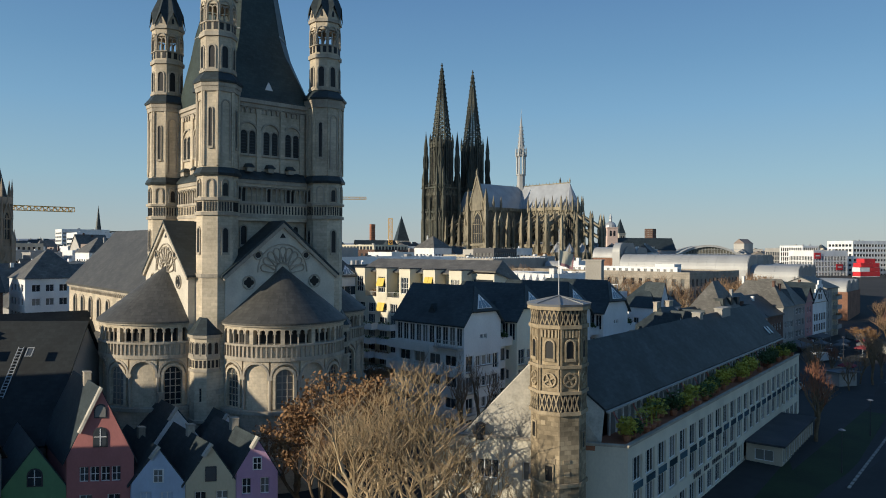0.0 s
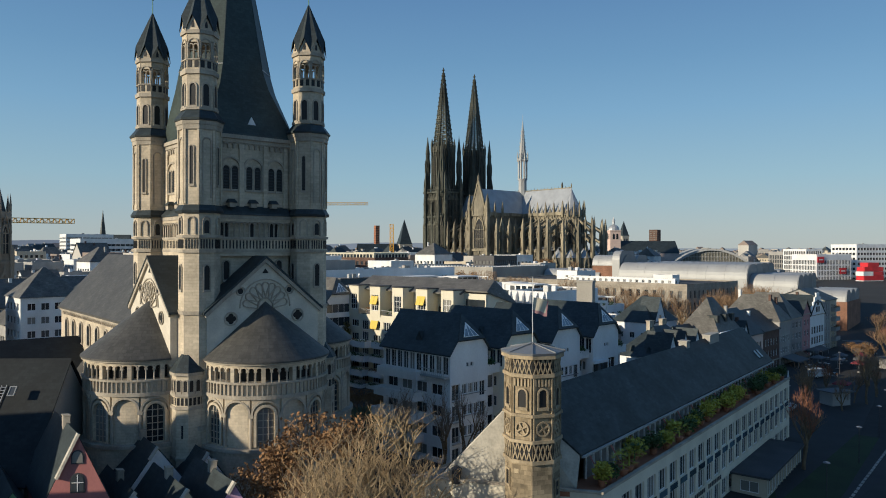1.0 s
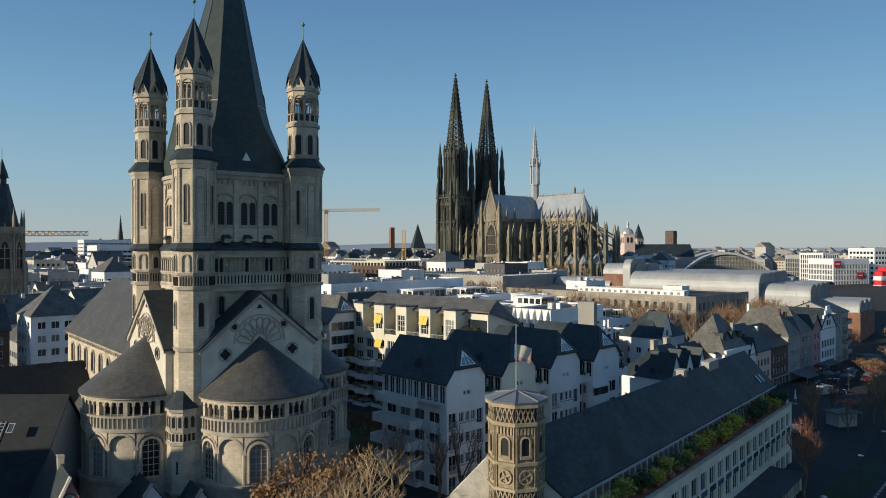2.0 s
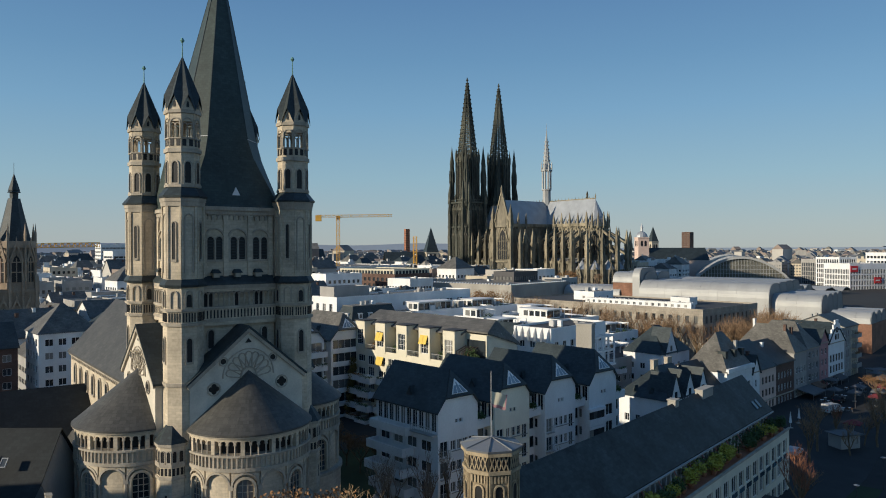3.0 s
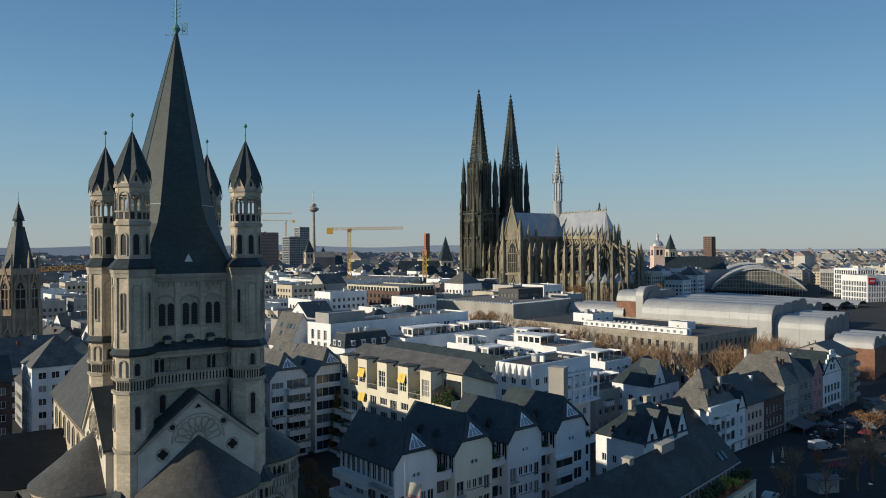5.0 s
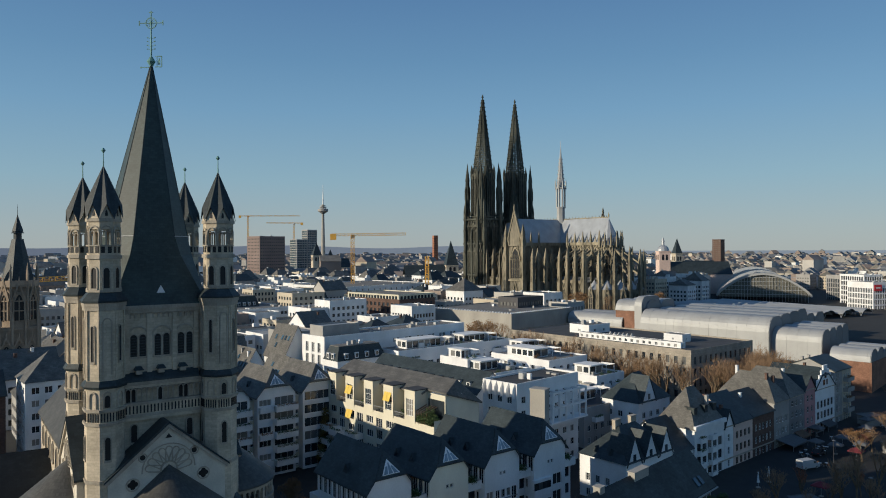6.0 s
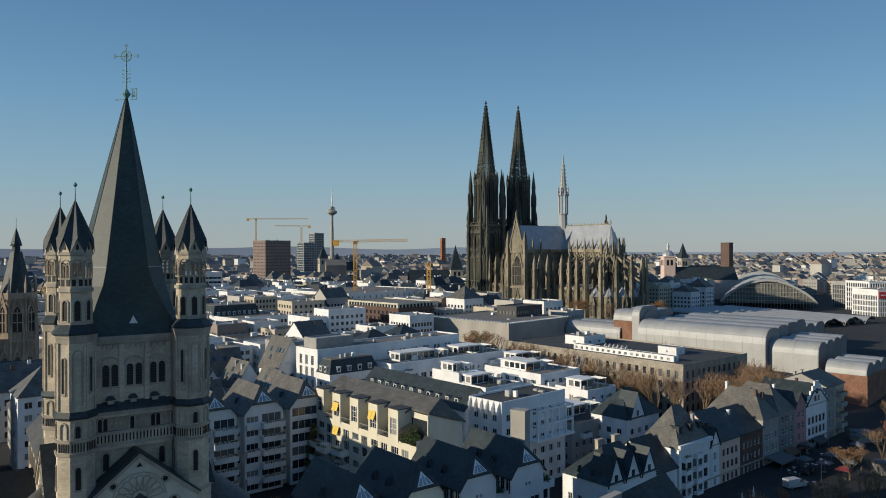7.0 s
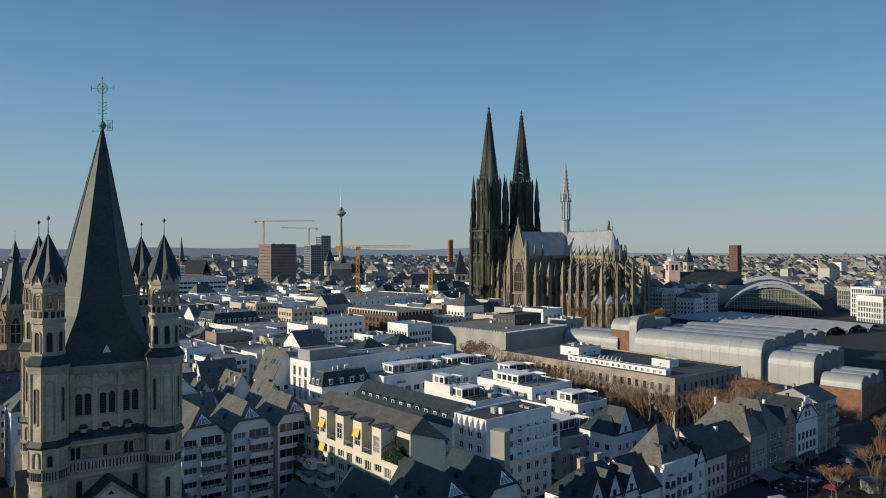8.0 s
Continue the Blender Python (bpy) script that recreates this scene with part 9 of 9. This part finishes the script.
part("tower_wall", g, STONE_TOWNHALL, rh), parts(t, STONE_TOWNHALL, rh, "arch"), parts(v, VOID, rh, "window_opening")
g = Geo()
g.drum(0, 0, 5.0, 39, 1.7, 53.2), g.drum(0, 0, 1.2, 53, 1.2, 55), g.drum(0, 0, 1.9, 55, 1.5, 55.6), g.spike(0, 0, 1.7, 55.6, 61), g.drum(0, 0, 0.08, 60, 0.05, 64, 6)
part("helm", g, SLATE, rh, "slate helm with lantern")

# ---- museum sheds ----
def shed(x, y, rz, L, pitch, top, n, label, base=8.0, drop=0.0, r=5.5, cut=0.0):
    """A run of parallel metal vaults along y, one behind the other along x, each rounded on both shoulders; cut shortens the ones behind."""
    th = thing("museum_shed", pose(x, y, base, 0, 0, rz), label, "museum", "museum sheds")
    for k in range(n):
        x0, z1, y0 = k * pitch, top - base - drop * k, cut * k
        rr = min(r, pitch * 0.48)
        arc = [math.pi / 2 * i / 7 for i in range(8)]
        prof = [(x0, 0)] + [(x0 + rr - rr * math.cos(a), z1 - rr + rr * math.sin(a)) for a in arc] + [(x0 + pitch - 0.3 - rr * 0.6 + rr * 0.6 * math.sin(a), z1 - rr * 0.6 + rr * 0.6 * math.cos(a)) for a in arc] + [(x0 + pitch - 0.3, 0)]
        g = Geo()
        g.frustum([(a, y0, b) for a, b in prof], [(a, L, b) for a, b in prof], caps=False)
        vault = part("vault", g, ZINC, th)
        g = Geo()
        g.frustum([(a, y0 + 0.1, b) for a, b in prof], [(a, y0 + 0.3, b) for a, b in prof])
        part("end_wall", g, ZINC_DARK, th, "blue-shaded metal end wall")
        for i in range(int((L - y0) / 3.6)):
            g = Geo()
            yy = y0 + i * 3.6 + 1.2
            for (a, b), (c, d) in zip(prof[:-2], prof[1:-1]):
                g.bar((a - 0.02, yy, b), (c - 0.02, yy, d + 0.02), 0.07)
            part("standing_seam", g, ZINC, vault)
    FOOT.append((pose(x, y, base, 0, 0, rz), pitch * n, L))
    return th


shed(115, 271, 51, 52, 13.5, 26.0, 4, "long rounded zinc museum shed with stepped vaults", cut=1.5)
shed(130, 262.5, 51, 17, 9.0, 22.3, 4, "lower rounded zinc museum shed", cut=0.5)
shed(139, 247, 51, 12.5, 8.0, 17.6, 3, "small rounded zinc shed over brick", base=4)
shed(69, 317, 52, 28, 10.0, 22.6, 2, "low rounded zinc shed beside the concrete hall", base=9, r=4)
shed(78.5, 311, 52, 15, 13.0, 29.0, 2, "rounded zinc shed on brick walls", base=24.6, r=4.2)
shed(76, 308.5, 52, 3.4, 16.0, 31.0, 1, "narrow upright zinc vault over the stair", base=9, r=4)
shed(150, 330, 51, 55, 13.0, 22.0, 2, "farther rounded zinc museum shed")
th = thing("brick_annex", pose(78.5, 311, 9, 0, 0, 52), "orange brick annex of the museum", "building")
g = Geo()
g.box(0.05, 25, 0.05, 14.9, 0, 15.6)
part("wall", g, BRICK_ORANGE, th)
g = Geo()
g.box(-0.2, 25.2, -0.2, 15.1, 15.4, 15.65)
part("coping", g, ZINC, th)
th = thing("brick_hall", pose(139, 247, 1, 0, 0, 51), "orange brick walls under the small shed", "building")
g = Geo()
g.box(-0.3, 24, -0.3, 12.8, 0, 12.6)
part("wall", g, BRICK_ORANGE, th)

# ---- station hall and platform roofs ----
hall = thing("station_hall", pose(210, 567, 8, 0, 0, -15.6), "great steel and glass station hall with arched gable", "station")
n, Wd, L, rise, sp = 20, 66.0, 210.0, 17.0, 6.0
prof = [(-Wd / 2 + Wd * i / n, sp + rise * math.sin(math.pi * i / n) ** 0.8) for i in range(n + 1)]
g = Geo()
for (a, b), (c, d) in zip(prof, prof[1:]):
    g.frustum([(a, 0, b), (c, 0, d), (c, L, d), (a, L, b)], [(a, 0, b + 0.7), (c, 0, d + 0.7), (c, L, d + 0.7), (a, L, b + 0.7)])
part("roof", g, ZINC_DARK, hall, "curved grey metal roof")
g = Geo()
for k in range(22):
    y = 4 + k * 9.6
    for (a, b), (c, d) in zip(prof, prof[1:]):
        g.bar((a, y, b + 1.0), (c, y, d + 1.0), 0.8)
part("roof_rib", g, STEEL, hall)
g = Geo()
for (a, b), (c, d) in zip(prof, prof[1:]):
    g.bar((a * 1.01, -0.5, b + 0.6), (c * 1.01, -0.5, d + 0.6), 2.0, 1.6)
part("gable_arch", g, ZINC, hall)
g = Geo()
g.face([(a, 1.0, b) for a, b in prof])
part("glazing", g, GLASS_HALL, hall)
for i in range(1, 30):
    x = -Wd / 2 + Wd * i / 30
    z = sp + rise * math.sin(math.pi * i / 30) ** 0.8
    g = Geo()
    g.box(x - 0.1, x + 0.1, 0.5, 0.9, 1, z)
    part("mullion", g, STEEL, hall)
for k in range(5):
    a, b = -Wd / 2 + 3 + k * 1.5, Wd / 2 - 3 - k * 1.5
    g = Geo()
    g.box(a, b, 0.55, 0.85, 8.0 + k * 3.2, 8.25 + k * 3.2)
    part("transom", g, STEEL, hall)
# wavy platform canopies before the hall, vault beside vault on branching posts
for k in range(6):
    th = thing("platform_roof", pose(185, 423, 8, 0, 0, 36) @ pose(10.2 * k, -4.0 * (k % 2), 0), "long shallow metal platform canopy on posts", "platform roof", "platform roofs")
    g = Geo()
    w, n = 10.2, 8
    for i in range(n):
        a, b = w * i / n, w * (i + 1) / n
        za, zb = 4.6 + 2.1 * math.sin(math.pi * i / n), 4.6 + 2.1 * math.sin(math.pi * (i + 1) / n)
        g.frustum([(a, 0, za), (b, 0, zb), (b, 104, zb), (a, 104, za)], [(a, 0, za + 0.25), (b, 0, zb + 0.25), (b, 104, zb + 0.25), (a, 104, za + 0.25)])
    part("roof", g, ZINC, th)
    for i in range(6):
        g = Geo()
        y = 1.0 + i * 18
        g.drum(0, y, 0.28, -1, 0.22, 2.6, 8), g.bar((0, y, 2.4), (1.9, y, 5.3), 0.25), g.bar((0, y, 2.4), (-1.9, y, 5.3), 0.25)
        part("post", g, STEEL, th)
    FOOT.append((th.matrix_world.copy(), 10.2, 104))
FOOT.append((pose(150, 470, 0, 0, 0, -15.6), 104, 320))
FOOT.append((pose(-8, 250, 0, 0, 0, 0), 90, 55))
FOOT.append((pose(20, 190, 0, 0, 0, 0), 60, 70))
FOOT.append((pose(60, 300, 0, 0, 0, 0), 260, 250))
FOOT.append((pose(100, 230, 0, 0, 0, 0), 200, 100))

# ---- the rest of the town ----
CH = CHURCH.inverted()
CA = CATH.inverted()


def free(x, y, r):
    p = Vector((x, y, 0))
    q = CH @ p
    if -20 - r < q.x < 20 + r and -20 - r < q.y < 54 + r:
        return False
    q = CA @ p
    if -26 - r < q.x < 140 + r and -52 - r < q.y < 52 + r:
        return False
    if (x - 34) * 0.86 - (y - 78) * 0.5 > -14 - r and y < 480:
        return False
    for m, W, D in FOOT:
        q = m.inverted() @ p
        if -r < q.x < W + r and -r < q.y < D + r:
            return False
    return True


rnd = random.Random(7)
u, w_ = Vector((math.cos(radians(47)), math.sin(radians(47)))), Vector((-math.sin(radians(47)), math.cos(radians(47))))
spots = []
for i in range(-20, 60):
    for j in range(-10, 48):
        p = u * (i * 17.5) + w_ * (j * 19.0)
        p += Vector((rnd.uniform(-1.5, 1.5), rnd.uniform(-1.5, 1.5)))
        x, y = p
        if y < 66 or y > 760 or abs((x - 12) / (y + 20)) > 0.72 or (y < 153 and x > -125):
            continue
        c = p + u * 7 + w_ * 7
        if free(c.x, c.y, 9.5):
            spots.append((x, y))
spots.sort(key=lambda p: (p[0] - 15) ** 2 + p[1] ** 2)
bulk = {}


def joined(x, y, rz, W, D, H, wall, rm, kind, rise, base, rd):
    """A farther house as real walls, openings and roof, gathered with its like."""
    g = bulk.setdefault(("w", wall.name), (wall, Geo()))[1]
    r = bulk.setdefault(("r", rm.name), (rm, Geo()))[1]
    g.m = r.m = pose(x, y, base, 0, 0, rz)
    fl = int((H - 0.6) / 3.1)
    for side, (sm, run) in sides(W, D).items():
        rects = grid_windows(run, fl, 1.0, 3.1, 1.5, 1.5, gap=1.0) if side in "fl" else []
        wall_with_holes(g, sm, run, H, rects, z0=-2, pane=1)
    if kind == "flat":
        g.box(0, W, 0, 0.25, H, H + 0.5), g.box(0, 0.25, 0.25, D, H, H + 0.5)
        r.box(0.25, W, 0.25, D, H - 0.2, H + 0.05)
        for i in range(2):
            a, b = rd.uniform(1, W - 4), rd.uniform(1, D - 4)
            g.box(a, a + rd.uniform(1, 3.5), b, b + rd.uniform(1, 3), H, H + rd.uniform(0.8, 2.6))
    else:
        r.solid([(-0.4, -0.4, H), (W + 0.4, -0.4, H), (W + 0.4, D + 0.4, H), (-0.4, D + 0.4, H), (W * 0.2, D / 2, H + rise), (W * 0.8, D / 2, H + rise)], [(0, 1, 5, 4), (1, 2, 5), (2, 3, 4, 5), (3, 0, 4), (3, 2, 1, 0)])
        g.box(W * 0.3, W * 0.3 + 1, D / 2 - 0.4, D / 2 + 0.4, H + rise - 0.8, H + rise + 1)


for num, (x, y) in enumerate(spots):
    old = y < 210 or (x < -60 and y < 240)
    W, D = rnd.uniform(12, 15.5), rnd.uniform(12, 16)
    base = height(x, y)
    if old:
        top, kind = base + rnd.uniform(10, 14), rnd.choice(("x", "y", "y"))
        wall, rm = rnd.choice((WHITE_OLD, WHITE_OLD, BEIGE, GREYWALL, CREAM)), rnd.choice((SLATE, SLATE_SUNLIT, SLATE_SUNLIT))
        nm, lb = "old_town_house", "old town house with slate gable roof"
    else:
        top, kind = base + rnd.uniform(11, 19), rnd.choice(("flat", "flat", "flat", "flat", "flat", "x", "hip"))
        wall, rm = rnd.choice((WHITE, WHITE_OLD, WHITE_OLD, WHITE_OLD, BEIGE, GREYWALL, FAR_PALE, FAR_BROWN)), rnd.choice((ROOF_FLAT, ROOF_FLAT, ROOF_FLAT_DARK, ZINC, ROOF_PALE)) if kind == "flat" else rnd.choice((SLATE, SLATE_SUNLIT, SLATE_SUNLIT))
        nm, lb = "city_house", "plain city house with rows of windows"
    if num >= 155:
        joined(x, y, 47 + rnd.uniform(-4, 4), W, D, top - base, wall, rm, kind, rnd.uniform(4, 7), base, rnd)
        continue
    mid(nm, x, y, 47 + rnd.uniform(-4, 4), W, D, top, lb, "house", wall, rm, kind, rnd.uniform(4, 7), detail=False, ww=rnd.uniform(1.1, 1.9), wh=rnd.uniform(1.3, 1.7), gap=rnd.uniform(0.6, 1.4), base=base, clutter=rnd.randint(1, 4), group=nm.replace("_", " ") + "s")

for (what, nm), (m, g) in bulk.items():
    tagged(new("town_houses", g.mesh("town_houses", *((m, GLASS) if what == "w" else (m,)))), "many farther town houses with windows and roofs", "town", kind="stuff")

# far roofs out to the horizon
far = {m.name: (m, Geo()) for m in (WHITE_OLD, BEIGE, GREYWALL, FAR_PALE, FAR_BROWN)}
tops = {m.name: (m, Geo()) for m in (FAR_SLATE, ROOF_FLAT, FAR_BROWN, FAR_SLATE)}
for i in range(9000):
    y = 700 + 3700 * rnd.random() ** 1.5
    x = (rnd.uniform(-0.78, 0.82)) * (y + 40)
    if not free(x, y, 12):
        continue
    k = 1 + (y - 700) / 2500
    a, b, h = rnd.uniform(8, 22) * k, rnd.uniform(8, 16) * k, rnd.uniform(7, 17) * (1.9 if rnd.random() < 0.03 else 1)
    z = height(x, y) - 1
    m = pose(x, y, z, 0, 0, rnd.choice((47, 47, 20, 70)) + rnd.uniform(-8, 8))
    g = rnd.choice(list(far.values()))[1]
    g.m = m
    g.box(0, a, 0, b, 0, h)
    t = rnd.choice(list(tops.values()))[1]
    t.m = m
    if rnd.random() < 0.5:
        t.box(-0.2, a + 0.2, -0.2, b + 0.2, h, h + 0.5)
    else:
        t.solid([(-0.4, -0.4, h), (a + 0.4, -0.4, h), (a + 0.4, b + 0.4, h), (-0.4, b + 0.4, h), (0, b / 2, h + b * 0.42), (a, b / 2, h + b * 0.42)], [(0, 1, 5, 4), (1, 2, 5), (2, 3, 4, 5), (3, 0, 4), (3, 2, 1, 0)])
for m, g in list(far.values()) + list(tops.values()):
    me = g.mesh("far_town", m)
    tagged(new("far_town", me), "distant town of many small houses", "town", kind="stuff")

# low hills on the horizon
g = Geo()
n = 120
ridge = []
for i in range(n + 1):
    a = radians(-60 + 120 * i / n)
    hgt = 34 + (58 if i < 62 else 22) * (0.6 + 0.4 * noise.noise((i * 0.11, 3.1, 0))) * (1.0 if i < 55 else max(0.25, 1 - (i - 55) / 22))
    ridge.append((4300 * math.sin(a), 4300 * math.cos(a), hgt))
for a, b in zip(ridge, ridge[1:]):
    g.face([(a[0], a[1], -5), (b[0], b[1], -5), b, a])
    g.face([a, b, (b[0] * 1.08, b[1] * 1.08, -5), (a[0] * 1.08, a[1] * 1.08, -5)])
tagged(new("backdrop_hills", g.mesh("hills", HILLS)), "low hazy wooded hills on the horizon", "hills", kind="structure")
